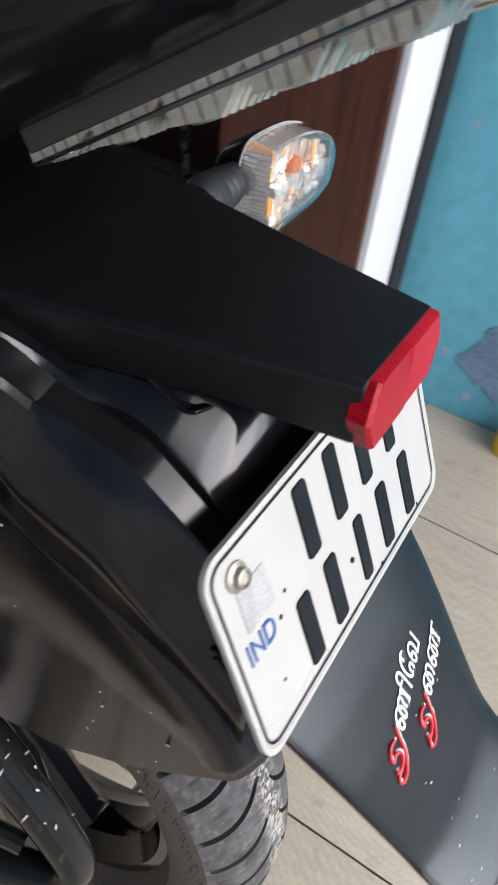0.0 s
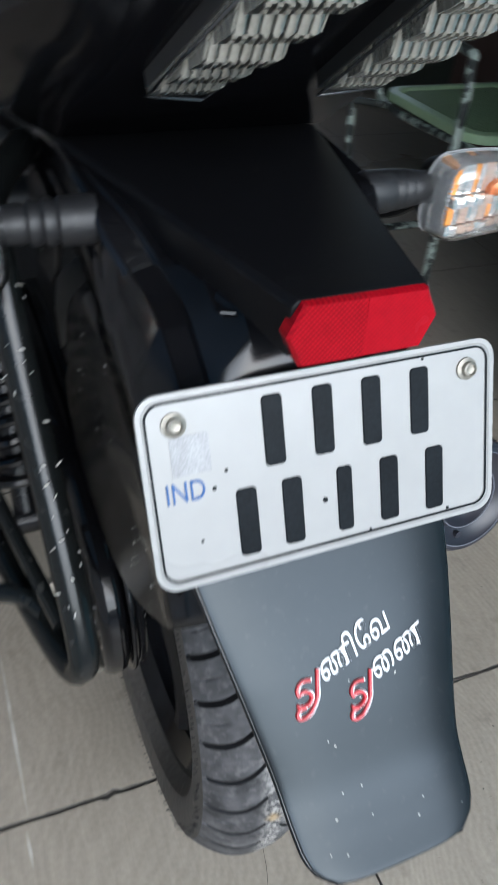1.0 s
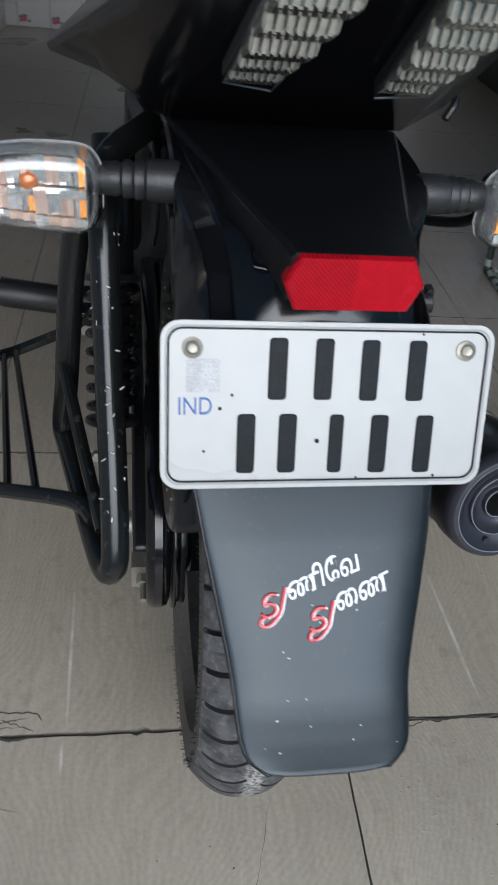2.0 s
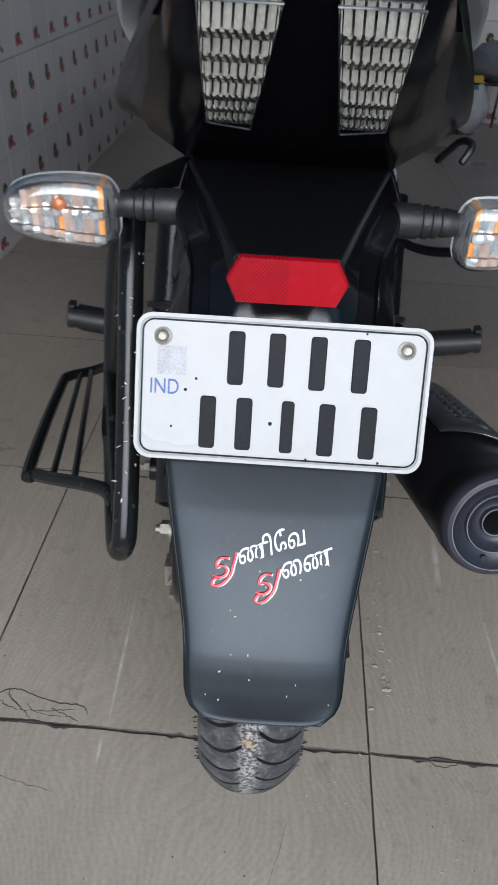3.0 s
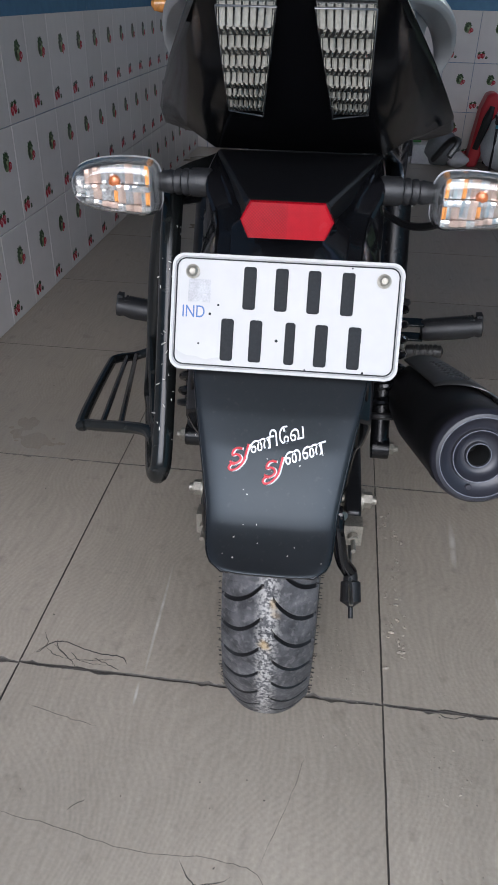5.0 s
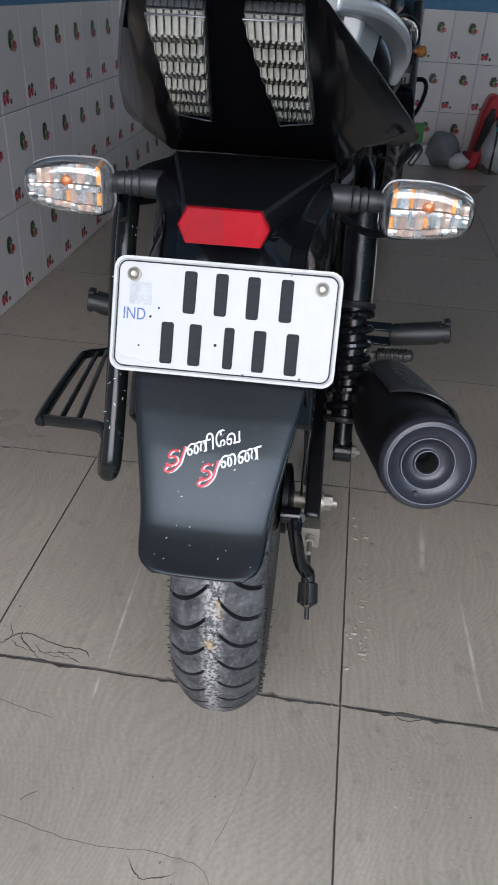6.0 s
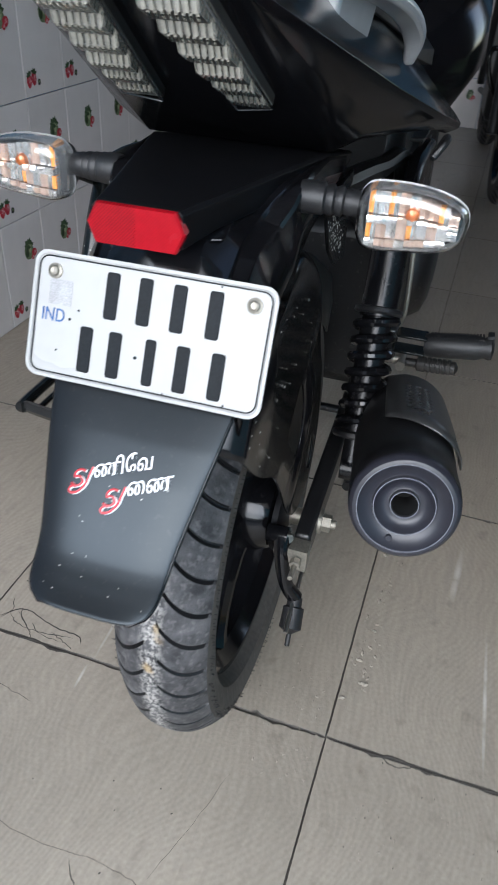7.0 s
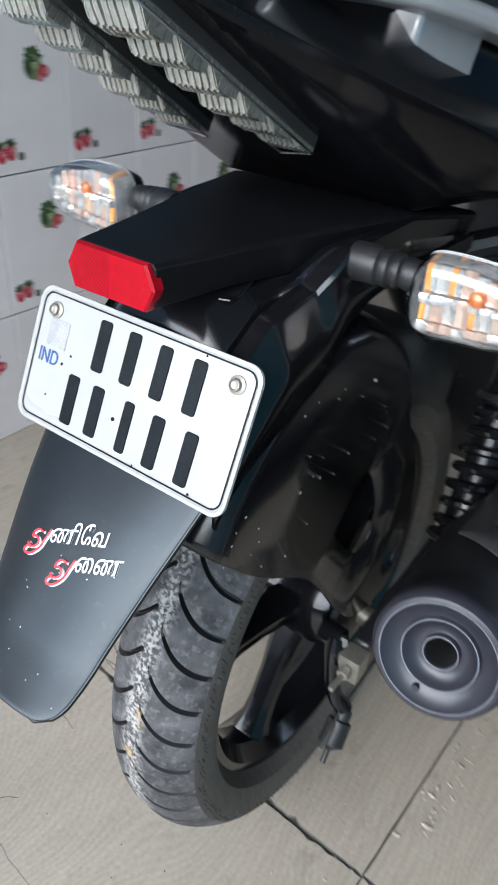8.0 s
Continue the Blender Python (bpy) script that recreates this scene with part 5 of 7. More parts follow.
def indicator(s):
    base = [(0.134 + d, 0.8165 + z) for d, z in ((-0.001, -0.014), (-0.001, 0.010), (0.003, 0.021), (0.012, 0.0262), (0.038, 0.0270), (0.060, 0.0245), (0.077, 0.0190), (0.0865, 0.0105), (0.0880, -0.003), (0.082, -0.0150), (0.062, -0.0222), (0.036, -0.0245), (0.012, -0.0262), (0.003, -0.0225))]
    c = spline([(x, 0, z) for x, z in base + base[:1]], 4)[:-1]
    mid = Vector((0.174, 0, 0.8165))

    def ring(y, k, grow=0.0):
        return [(s * (mid.x + (p.x - mid.x) * k + grow), y, mid.z + (p.z - mid.z) * k) for p in c]

    bm = bmesh.new()
    loft(bm, [ring(0.1315, 0.96), ring(0.134, 0.975), ring(0.138, 0.94), ring(0.148, 0.72, -0.008), ring(0.154, 0.45, -0.014)])
    body = part("indicator", bm, matte_black, bike, "clear-lens turn indicator on a ribbed rubber stalk", smooth=45)
    # ribbed border that falls back from the reflector's mouth to the housing
    bm = bmesh.new()
    fluted = []
    for y, k, g in ((0.1305, 0.985, 0.0), (0.1200, 0.945, 0.0010), (0.1145, 0.925, 0.0008), (0.1138, 0.912, 0.0008), (0.1250, 0.880, 0.0008)):
        q = ring(y, k, g)
        fluted.append([Vector(p) + Vector((0, 0.0008 * (n % 2) if y < 0.13 else 0.0, 0)) for n, p in enumerate(q)])
    loft(bm, fluted, cap=False)
    border = part("lens_border", bm, clear_border, body, "ribbed clear border", smooth=20)
    border.visible_shadow = False
    # finely ribbed flange where the bowl turns back at its inner end
    bm = bmesh.new()
    for k in range(14):
        za = 0.8165 - 0.0205 + 0.041 * k / 14
        loft(bm, [[(s * (0.1412 + dx), yy, zz) for dx, yy, zz in ((0.0, 0.131, za), (0.0008, 0.1175, za), (0.0008, 0.1175, za + 0.0020), (0.0, 0.131, za + 0.0020))], [(s * (0.1424 + dx), yy, zz) for dx, yy, zz in ((0.0, 0.131, za), (0.0006, 0.1172, za), (0.0006, 0.1172, za + 0.0020), (0.0, 0.131, za + 0.0020))]])
    tagged(part("bowl_flange", bm, lens_border, body, "finely ribbed silver flange", smooth=20), kind="stuff")
    # thin bright edge where the lens meets the housing
    bm = bmesh.new()
    edge = [Vector(p) for p in ring(0.1325, 1.012)]
    tube(bm, edge + edge[:1], 0.0007, 6, 1)
    part("lens_edge", bm, lens_border, body, "pale edge of the clear lens", smooth=60)
    # silver facets: two tiers of columns, a bar between them and a ledge below
    bm = bmesh.new()
    am, pm = bmesh.new(), bmesh.new()
    rnd = random.Random(3 + s)
    cols = 9
    for k in range(cols):
        x0, x1 = 0.1425 + 0.0081 * k, 0.1425 + 0.0081 * (k + 1)
        tall = 0.0222 - 0.0017 * max(0, k - 3) - (0.004 if k == cols - 1 else 0)
        deep = 0.1225 - 0.004 * abs(k - 4) / 4
        for tier, (z0, z1) in enumerate(((-tall, -tall * 0.72), (-tall * 0.68, -tall * 0.16), (-tall * 0.12, tall * 0.14), (tall * 0.18, tall))):
            bow = (0.0030, 0.0015, 0.0050, 0.0)[tier]
            # amber and peach facets: the bulb's reflected glints, put into colour
            amber = (tier == 1 and k == 4) or (tier in (1, 3) and k == 0) or (s > 0 and tier == 3 and k in (2, 7))
            peach = (s > 0 and tier == 3 and k in (3, 5, 8)) or (tier == 3 and k in (2, 6, 7)) or (tier == 1 and k in (1, 3, 6)) or (tier == 0 and k in (1, 2, 4, 5)) or (tier == 2 and k in (3, 6))
            lean, roll = rnd.uniform(-0.0007, 0.0007), rnd.uniform(-0.0007, 0.0007)
            spans = [(x0, x0 + (x1 - x0) * 0.5, am), (x0 + (x1 - x0) * 0.5, x1, bm)] if amber else [(x0, x1, pm if peach else bm)]
            for xa, xb, target in spans:
                facet = []
                for f in (0.0, 0.5, 1.0):
                    xx = xa + (xb - xa) * f
                    y = deep - bow + (0.0 if f == 0.5 else -0.0011) + roll * (f - 0.5)
                    facet.append([(s * xx, 0.1310, 0.8165 + z0), (s * xx, y + lean, 0.8165 + z0), (s * xx, y - 0.0006, 0.8165 + (z0 + z1) / 2), (s * xx, y - lean, 0.8165 + z1), (s * xx, 0.1310, 0.8165 + z1)])
                loft(target, facet)
    part("reflector_bowl", bm, lamp_silver, body, "faceted silver reflector", smooth=25)
    part("amber_glint_facet", am, amber_body, body, "reflector facets coloured with the amber bulb's glints", smooth=25)
    part("peach_glint_facet", pm, peach_glint, body, "reflector facets with a peach glint put into their colour", smooth=25)
    bm = bmesh.new()
    lathe(bm, (s * 0.178, 0.126, 0.8225), (s * 0.178, 0.107, 0.8215), [(0, 0.0045), (0.003, 0.0056), (0.006, 0.0062), (0.009, 0.0050), (0.0105, 0.0025), (0.0110, 0.0005)], 16)
    part("bulb", bm, bulb_amber, body, "small orange-coated bulb")
    bm = bmesh.new()
    loft(bm, [ring(0.1340, 1.018), ring(0.126, 1.015), ring(0.117, 0.985), ring(0.1115, 0.94), ring(0.1085, 0.86), ring(0.1070, 0.60), ring(0.1066, 0.25)], cap=False)
    bm.faces.new([v for v in bm.verts[-len(c):]])
    lens = part("lens", bm, clear_glass, body, "clear plastic lens", smooth=60)
    m = lens.modifiers.new("thick", "SOLIDIFY")
    m.thickness, m.offset = 0.0012, -1
    lens.visible_shadow = False
    bm = bmesh.new()
    lathe(bm, (s * 0.078, 0.128, 0.823), (s * 0.150, 0.138, 0.820), [(0.004, 0.0125), (0.007, 0.0138), (0.024, 0.0136), (0.026, 0.0115), (0.029, 0.0130), (0.032, 0.0130), (0.034, 0.0108), (0.037, 0.0124), (0.040, 0.0124), (0.042, 0.0100), (0.046, 0.0115), (0.050, 0.0108), (0.060, 0.0100), (0.072, 0.014)], 24)
    part("stalk", bm, rubber, body, "ribbed black rubber stalk")


indicator(1)
indicator(-1)

# frame, swing arm and axle
bm = bmesh.new()
for s in (-1, 1):
    tube(bm, [(s * 0.075, 0.25, 0.79), (s * 0.10, 0.50, 0.76), (s * 0.11, 0.75, 0.70), (s * 0.10, 0.80, 0.42)], 0.014, 10)
    tube(bm, [(s * 0.10, 0.48, 0.755), (s * 0.115, 0.66, 0.58), (s * 0.11, 0.78, 0.45)], 0.012, 10)
tube(bm, [(0, 0.82, 0.86), (0, 1.10, 0.93), (0, 1.32, 0.98)], 0.022, 12)
part("frame", bm, cast_black, bike, "black painted tubular frame")
for s in (-1, 1):
    bm = bmesh.new()
    rings = []
    for y, z, h, w in ((0.225, 0.338, 0.020, 0.011), (0.30, 0.345, 0.024, 0.012), (0.50, 0.362, 0.022, 0.013), (0.80, 0.385, 0.028, 0.015)):
        rings.append([(s * (0.105 - w), y, z - h), (s * (0.105 + w), y, z - h), (s * (0.105 + w), y, z + h), (s * (0.105 - w), y, z + h)])
    loft(bm, rings)
    arm = part("swing_arm", bm, cast_black, bike, bevel=0.004)
    bm = bmesh.new()
    box(bm, (s * 0.105 - 0.013, 0.200, 0.318), (s * 0.105 + 0.013, 0.224, 0.352))
    rod(bm, (s * 0.105, 0.165, 0.336), (s * 0.105, 0.205, 0.336), 0.0035, 8)
    hexnut(bm, (s * 0.105, 0.188, 0.336), (0, 1, 0), 0.0075, 0.010)
    part("chain_adjuster", bm, dull_bolt, arm, "steel chain adjuster with bolt")
    bm = bmesh.new()
    rod(bm, (s * 0.117, AXLE.y, AXLE.z), (s * 0.122, AXLE.y, AXLE.z), 0.017, 20)
    hexnut(bm, (s * 0.120, AXLE.y, AXLE.z), (s, 0, 0), 0.0125, 0.014)
    rod(bm, (s * 0.120, AXLE.y, AXLE.z), (s * 0.141, AXLE.y, AXLE.z), 0.0065, 12)
    part("axle_nut", bm, dull_bolt, arm, "dull steel axle nut")

# drum brake with its lever and rod on the right, chain cover on the left
bm = bmesh.new()
lathe(bm, (0.060, AXLE.y, AXLE.z), (0.092, AXLE.y, AXLE.z), [(0, 0.02), (0, 0.053), (0.008, 0.054), (0.012, 0.044), (0.015, 0.024), (0.017, 0.015)], 36)
brake = part("brake_panel", bm, exhaust_black, bike, "black rear drum brake panel")
bm = bmesh.new()
rod(bm, (0.074, AXLE.y, AXLE.z), (0.108, AXLE.y, AXLE.z), 0.0125, 20)
part("axle_spacer", bm, dull_bolt, brake, "steel axle spacer")
bm = bmesh.new()
rod(bm, (0.060, 0.215, 0.360), (0.088, 0.215, 0.360), 0.012, 16)
tube(bm, [(0.080, 0.215, 0.360), (0.084, 0.205, 0.335), (0.094, 0.200, 0.290), (0.108, 0.205, 0.262)], [0.013, 0.011, 0.0095, 0.011], 12)
part("brake_lever", bm, gloss_black, brake)
bm = bmesh.new()
hexnut(bm, (0.086, 0.214, 0.360), (0.5, -0.8, 0.2), 0.0075, 0.008)
part("pinch_bolt", bm, steel, brake, "bright steel pinch bolt")
bm = bmesh.new()
tube(bm, [(0.104, 0.70, 0.34), (0.106, 0.40, 0.30), (0.108, 0.20, 0.262), (0.110, 0.150, 0.250)], 0.0032, 8)
part("brake_rod", bm, steel, brake, "steel brake rod")
bm = bmesh.new()
lathe(bm, (0.109, 0.205, 0.262), (0.112, 0.166, 0.222), [(0, 0.006), (0, 0.010), (0.012, 0.0105), (0.014, 0.0145), (0.034, 0.0150), (0.042, 0.0155), (0.046, 0.009), (0.050, 0.0035), (0.066, 0.0035)], 18)
part("rod_boot", bm, rubber, brake, "black rubber boot on the brake rod")
bm = bmesh.new()
co = [(0.248 - 0.104 * math.sin(radians(a)), 0.385 + 0.104 * math.cos(radians(a))) for a in range(-5, 176, 9)]
prism(bm, [(0.80, 0.485), (0.55, 0.490)] + co + [(0.55, 0.275), (0.80, 0.30)], -0.102, -0.076, 0)
chain_cover = part("chain_cover", bm, gloss_black, bike, "glossy black chain cover", bevel=0.009)
for xa, xb, rr in ((-0.0745, -0.0690, 0.1055), (-0.0675, -0.0590, 0.100)):
    bm = bmesh.new()
    co = [(0.248 - rr * math.sin(radians(a)), 0.385 + rr * math.cos(radians(a))) for a in range(-5, 176, 9)]
    prism(bm, [(0.80, 0.484), (0.55, 0.488)] + co + [(0.55, 0.277), (0.80, 0.302)], xa, xb, 0)
    part("cover_lip", bm, gloss_black, chain_cover, "glossy raised lip of the chain cover", bevel=0.0022)

# twin shock absorbers
for s in (-1, 1):
    lo, hi = Vector((s * 0.141, 0.336, 0.400)), Vector((s * 0.134, 0.500, 0.735))
    d = (hi - lo).normalized()
    bm = bmesh.new()
    rod(bm, lo, lo + d * 0.10, 0.014, 16)
    rod(bm, lo + d * 0.05, lo + d * 0.22, 0.0205, 20)
    rod(bm, lo + d * 0.21, hi, 0.0245, 24)
    lathe(bm, lo - Vector((s * 0.012, 0, 0)), lo + Vector((s * 0.014, 0, 0)), [(0, 0.006), (0, 0.017), (0.026, 0.017), (0.026, 0.006)], 20)
    shock = part("shock_absorber", bm, shock_black, bike, "black twin shock absorber", bevel=0.001)
    bm = bmesh.new()
    turns, pts = 7.25, []
    side = d.orthogonal().normalized()
    up = d.cross(side)
    for k in range(int(turns * 14) + 1):
        a = 2 * math.pi * k / 14
        pts.append(lo + d * (0.058 + 0.158 * k / (turns * 14)) + (side * math.cos(a) + up * math.sin(a)) * 0.0262)
    tube(bm, pts, 0.0062, 8, 1)
    part("spring", bm, gloss_black, shock, "glossy black coil spring")
    for at in (0.044, 0.214):
        bm = bmesh.new()
        lathe(bm, lo + d * at, lo + d * (at + 0.02), [(0, 0.012), (0, 0.031), (0.003, 0.033), (0.008, 0.032), (0.010, 0.024)], 24)
        part("spring_seat", bm, cast_black, shock)
    bm = bmesh.new()
    hexnut(bm, lo + Vector((s * 0.014, 0, 0)), (s, 0, 0), 0.010, 0.008)
    rod(bm, lo + Vector((s * 0.014, 0, 0)), lo + Vector((s * 0.028, 0, 0)), 0.005, 10)
    part("mounting_bolt", bm, dull_bolt, shock, "steel mounting bolt")

# exhaust silencer
EA, EB = Vector((0.223, 0.086, 0.552)), Vector((0.190, 0.440, 0.455))
ed = (EB - EA).normalized()
bm = bmesh.new()
lathe(bm, EA, EB, [(0.066, 0.050), (0.013, 0.0549), (0.010, 0.0555), (0.030, 0.0565), (0.036, 0.054), (0.06, 0.056), (0.20, 0.058), (0.30, 0.050), (0.36, 0.034), (0.372, 0.020)], 40)
silencer = part("exhaust_silencer", bm, exhaust_black, bike, "matte black upswept exhaust silencer", smooth=50)
bm = bmesh.new()
lathe(bm, EA, EB, [(0.016, 0.0548), (0.006, 0.0550), (0.002, 0.0535), (-0.001, 0.0505), (-0.0018, 0.0470), (-0.0018, 0.0462), (0.0005, 0.0445), (0.0040, 0.0400), (0.0075, 0.0350), (0.0080, 0.0318), (0.0045, 0.0310), (0.0038, 0.0302), (0.0050, 0.0292), (0.0085, 0.0270), (0.0125, 0.0225), (0.0140, 0.0180), (0.0135, 0.0150), (0.0085, 0.0145), (0.0080, 0.0138), (0.0090, 0.0132), (0.060, 0.0132), (0.060, 0.0480), (0.018, 0.0500)], 56, close=True)
part("end_cap", bm, exhaust_cap, silencer, "slate-grey stepped end cap with a dished middle", smooth=30)
# thin pale rings along the cap's steps
for d_, r_ in ((-0.0016, 0.0464), (0.0040, 0.0302), (0.0082, 0.0138)):
    bm = bmesh.new()
    lathe(bm, EA, EB, [(d_ - 0.0005, r_ - 0.0004), (d_ - 0.0005, r_ + 0.0004), (d_ + 0.0005, r_ + 0.0005), (d_ + 0.0005, r_ - 0.0005)], 56, close=True)
    part("pale_edge", bm, cap_edge, silencer, "pale edge ring", smooth=60)
bm = bmesh.new()
lathe(bm, EA, EB, [(0.012, 0.0130), (0.058, 0.0130), (0.059, 0.0005), (0.061, 0.0005), (0.061, 0.01315), (0.012, 0.01315)], 24, close=True)
part("outlet", bm, dark_hole, silencer, "black outlet")
bm = bmesh.new()
e1 = ed.cross(Vector((0, 0, 1))).normalized()
e2 = e1.cross(ed)
p = EA - e1 * 0.0095 - e2 * 0.0360 + ed * 0.006
rod(bm, p, p - ed * 0.004, 0.0032, 12)
part("cap_rivet", bm, exhaust_cap, silencer)
bm = bmesh.new()
grid = []
for k in range(25):
    d_ = 0.115 + 0.19 * k / 24
    row = []
    for a in range(33):
        ang = radians(62 + 112 * a / 32)
        lean = 0.035 * math.sin(math.pi * a / 32) if k == 0 else 0.0
        row.append(EA + ed * (d_ - lean) + (e1 * -math.cos(ang) + e2 * math.sin(ang)) * (0.0635 - 0.003 * (k / 24) ** 2))
    grid.append([bm.verts.new(q) for q in row])
for k in range(24):
    for a in range(32):
        if a in (7, 10, 13) and 3 <= k <= 15 and k % 2 == 1:
            continue
        bm.faces.new((grid[k][a], grid[k][a + 1], grid[k + 1][a + 1], grid[k + 1][a]))
shield = part("heat_shield", bm, grey_metal, silencer, "grey perforated heat shield")
m = shield.modifiers.new("thick", "SOLIDIFY")
m.thickness = 0.002
# dark sheet added behind the holes, its colour stands in for their shade
bm = bmesh.new()
loft(bm, [[EA + ed * (0.130 + 0.12 * k / 8) + (e1 * -math.cos(radians(q)) + e2 * math.sin(radians(q))) * (0.0606 - 0.0012 * (k / 8) ** 2) for q in range(80, 121, 5)] for k in range(9)], cap=False, closed=False)
part("shield_hole_shade", bm, dark_hole, silencer, "dark sheet that stands in for shade under the holes", smooth=60)
bm = bmesh.new()
tube(bm, [EB, (0.17, 0.55, 0.42), (0.13, 0.70, 0.30), (0.10, 0.95, 0.22), (0.06, 1.12, 0.35), (0.05, 1.14, 0.55)], 0.019, 14)
part("exhaust_pipe", bm, exhaust_black, bike)

# foot pegs and their hangers
for s in (-1, 1):
    bm = bmesh.new()
    box(bm, (s * 0.152 - 0.010, 0.50, 0.500), (s * 0.152 + 0.010, 0.56, 0.540))
    tube(bm, [(s * 0.130, 0.52, 0.535), (s * 0.135, 0.62, 0.50), (s * 0.120, 0.74, 0.44)], 0.012, 10)
    peg = part("foot_peg", bm, cast_black, bike, "folding pillion foot peg with black rubber", bevel=0.003)
    bm = bmesh.new()
    for z in (0.505, 0.530):
        box(bm, (min(s * 0.158, s * 0.207), 0.500, z), (max(s * 0.158, s * 0.207), 0.530, z + 0.004))
    box(bm, (min(s * 0.158, s * 0.163), 0.500, 0.505), (max(s * 0.158, s * 0.163), 0.530, 0.534))
    part("peg_fork", bm, enamel_black, peg, "black enamelled fork of the peg", bevel=0.001)
    bm = bmesh.new()
    hexnut(bm, (s * 0.175, 0.500, 0.487), (0, -1, 0), 0.008, 0.007)
    rod(bm, (s * 0.175, 0.500, 0.487), (s * 0.175, 0.53, 0.487), 0.006, 12)
    rod(bm, (s * 0.128, 0.515, 0.487), (s * 0.175, 0.515, 0.487), 0.007, 12)
    part("peg_bolt", bm, dull_bolt, peg, "steel hexagon bolt")
    bm = bmesh.new()
    lathe(bm, (s * 0.204, 0.515, 0.519), (s * 0.299, 0.512, 0.533), [(0, 0.010), (0.001, 0.016), (0.010, 0.0182), (0.072, 0.0182), (0.084, 0.0150), (0.090, 0.0172), (0.095, 0.0165), (0.098, 0.006)], 18)
    part("peg_rubber", bm, rubber, peg, "black peg rubber")
    bm = bmesh.new()
    tilt = Matrix.Translation((s * 0.204, 0.515, 0.519)) @ Matrix.Rotation(-s * 0.147, 4, "Y")
    for k in range(17):
        box(bm, (min(s * (0.009 + 0.0045 * k), s * (0.0118 + 0.0045 * k)), -0.010, 0.009), (max(s * (0.009 + 0.0045 * k), s * (0.0118 + 0.0045 * k)), 0.010, 0.0160), tilt)
    box(bm, (min(s * 0.088, s * 0.097), -0.008, 0.0), (max(s * 0.088, s * 0.097), 0.008, 0.0205), tilt)
    tagged(part("peg_rib", bm, rubber, peg), kind="stuff")
bm = bmesh.new()
ribs = [(0.010 + 0.008 * k + d, 0.0125 if up else 0.0110) for k in range(6) for d, up in ((0.0, True), (0.0045, True), (0.0052, False), (0.0073, False))]
lathe(bm, (0.196, 0.60, 0.442), (0.266, 0.595, 0.448), [(0, 0.008), (0.002, 0.012)] + ribs + [(0.062, 0.011), (0.066, 0.004)], 14)
tube(bm, [(0.200, 0.60, 0.442), (0.150, 0.61, 0.440), (0.125, 0.68, 0.440)], 0.007, 8)
part("rider_peg", bm, dusty_plastic, bike, "dusty ribbed rubber rider peg")
bm = bmesh.new()
tube(bm, [(0.118, 0.54, 0.735), (0.152, 0.526, 0.695), (0.161, 0.522, 0.67), (0.164, 0.52, 0.638), (0.167, 0.52, 0.564), (0.160, 0.53, 0.53)], 0.0035, 8)
part("stay_rod", bm, dull_bolt, bike, "thin dull steel stay rod")

# tubular guard and foot rack on the left
bm = bmesh.new()
tube(bm, [(-0.105, 0.30, 0.800), (-0.138, 0.22, 0.795), (-0.141, 0.185, 0.765), (-0.138, 0.125, 0.66), (-0.135, 0.060, 0.552), (-0.138, 0.050, 0.520), (-0.150, 0.080, 0.506), (-0.186, 0.235, 0.494), (-0.193, 0.262, 0.505), (-0.186, 0.258, 0.56), (-0.172, 0.245, 0.69), (-0.156, 0.235, 0.765), (-0.130, 0.26, 0.79)], 0.0115, 12)
bmesh.ops.translate(bm, vec=(0.006, 0, 0.008), verts=bm.verts)
guard = part("side_guard", bm, enamel_black, bike, "black enamelled tubular side guard with worn paint")
bm = bmesh.new()
tube(bm, [(-0.182, 0.256, 0.60), (-0.160, 0.16, 0.57), (-0.140, 0.075, 0.548)], 0.006, 10)
part("guard_brace", bm, enamel_black, guard)
bm = bmesh.new()
rnd = random.Random(17)
for q in range(26):
    f = rnd.random()
    c = Vector((-0.135, 0.185, 0.773)).lerp(Vector((-0.129, 0.060, 0.560)), f)
    a = radians(rnd.uniform(-70, 80))
    out = Vector((math.sin(a), -0.86 * math.cos(a), 0.50 * math.cos(a))).normalized()
    e = rnd.uniform(0.0004, 0.0010)
    bmesh.ops.create_icosphere(bm, subdivisions=1, radius=1, matrix=Matrix.Translation(c + out * 0.0116) @ Matrix.Rotation(rnd.uniform(0, 3), 4, "Y") @ Matrix.Diagonal((e * 0.7, e * 0.5, e * rnd.uniform(1, 5), 1)))
tagged(part("paint_chip", bm, speck_mat, guard, "pale scratches in the enamel"), kind="stuff")
bm = bmesh.new()
tube(bm, [(-0.148, 0.100, 0.535), (-0.170, 0.128, 0.532), (-0.250, 0.178, 0.502), (-0.268, 0.200, 0.496), (-0.300, 0.440, 0.455), (-0.297, 0.480, 0.450), (-0.262, 0.515, 0.445), (-0.170, 0.50, 0.50), (-0.140, 0.48, 0.55)], 0.0075, 10)
rack = part("foot_rack", bm, enamel_black, guard, "black tubular sideways foot rack")
bm = bmesh.new()
for f in (0.36, 0.68):
    a = Vector((-0.170, 0.128, 0.532)).lerp(Vector((-0.262, 0.190, 0.498)), f)
    b = Vector((-0.255, 0.512, 0.447)).lerp(Vector((-0.297, 0.478, 0.450)), f)
    rod(bm, a, b, 0.004, 8)
part("rack_rod", bm, enamel_black, guard)

# centre stand that lifts the rear wheel
bm = bmesh.new()
for s in (-1, 1):
    tube(bm, [(s * 0.08, 0.84, 0.36), (s * 0.09, 0.83, 0.18), (s * 0.10, 0.82, 0.02), (s * 0.10, 0.79, 0.011)], 0.011, 10)
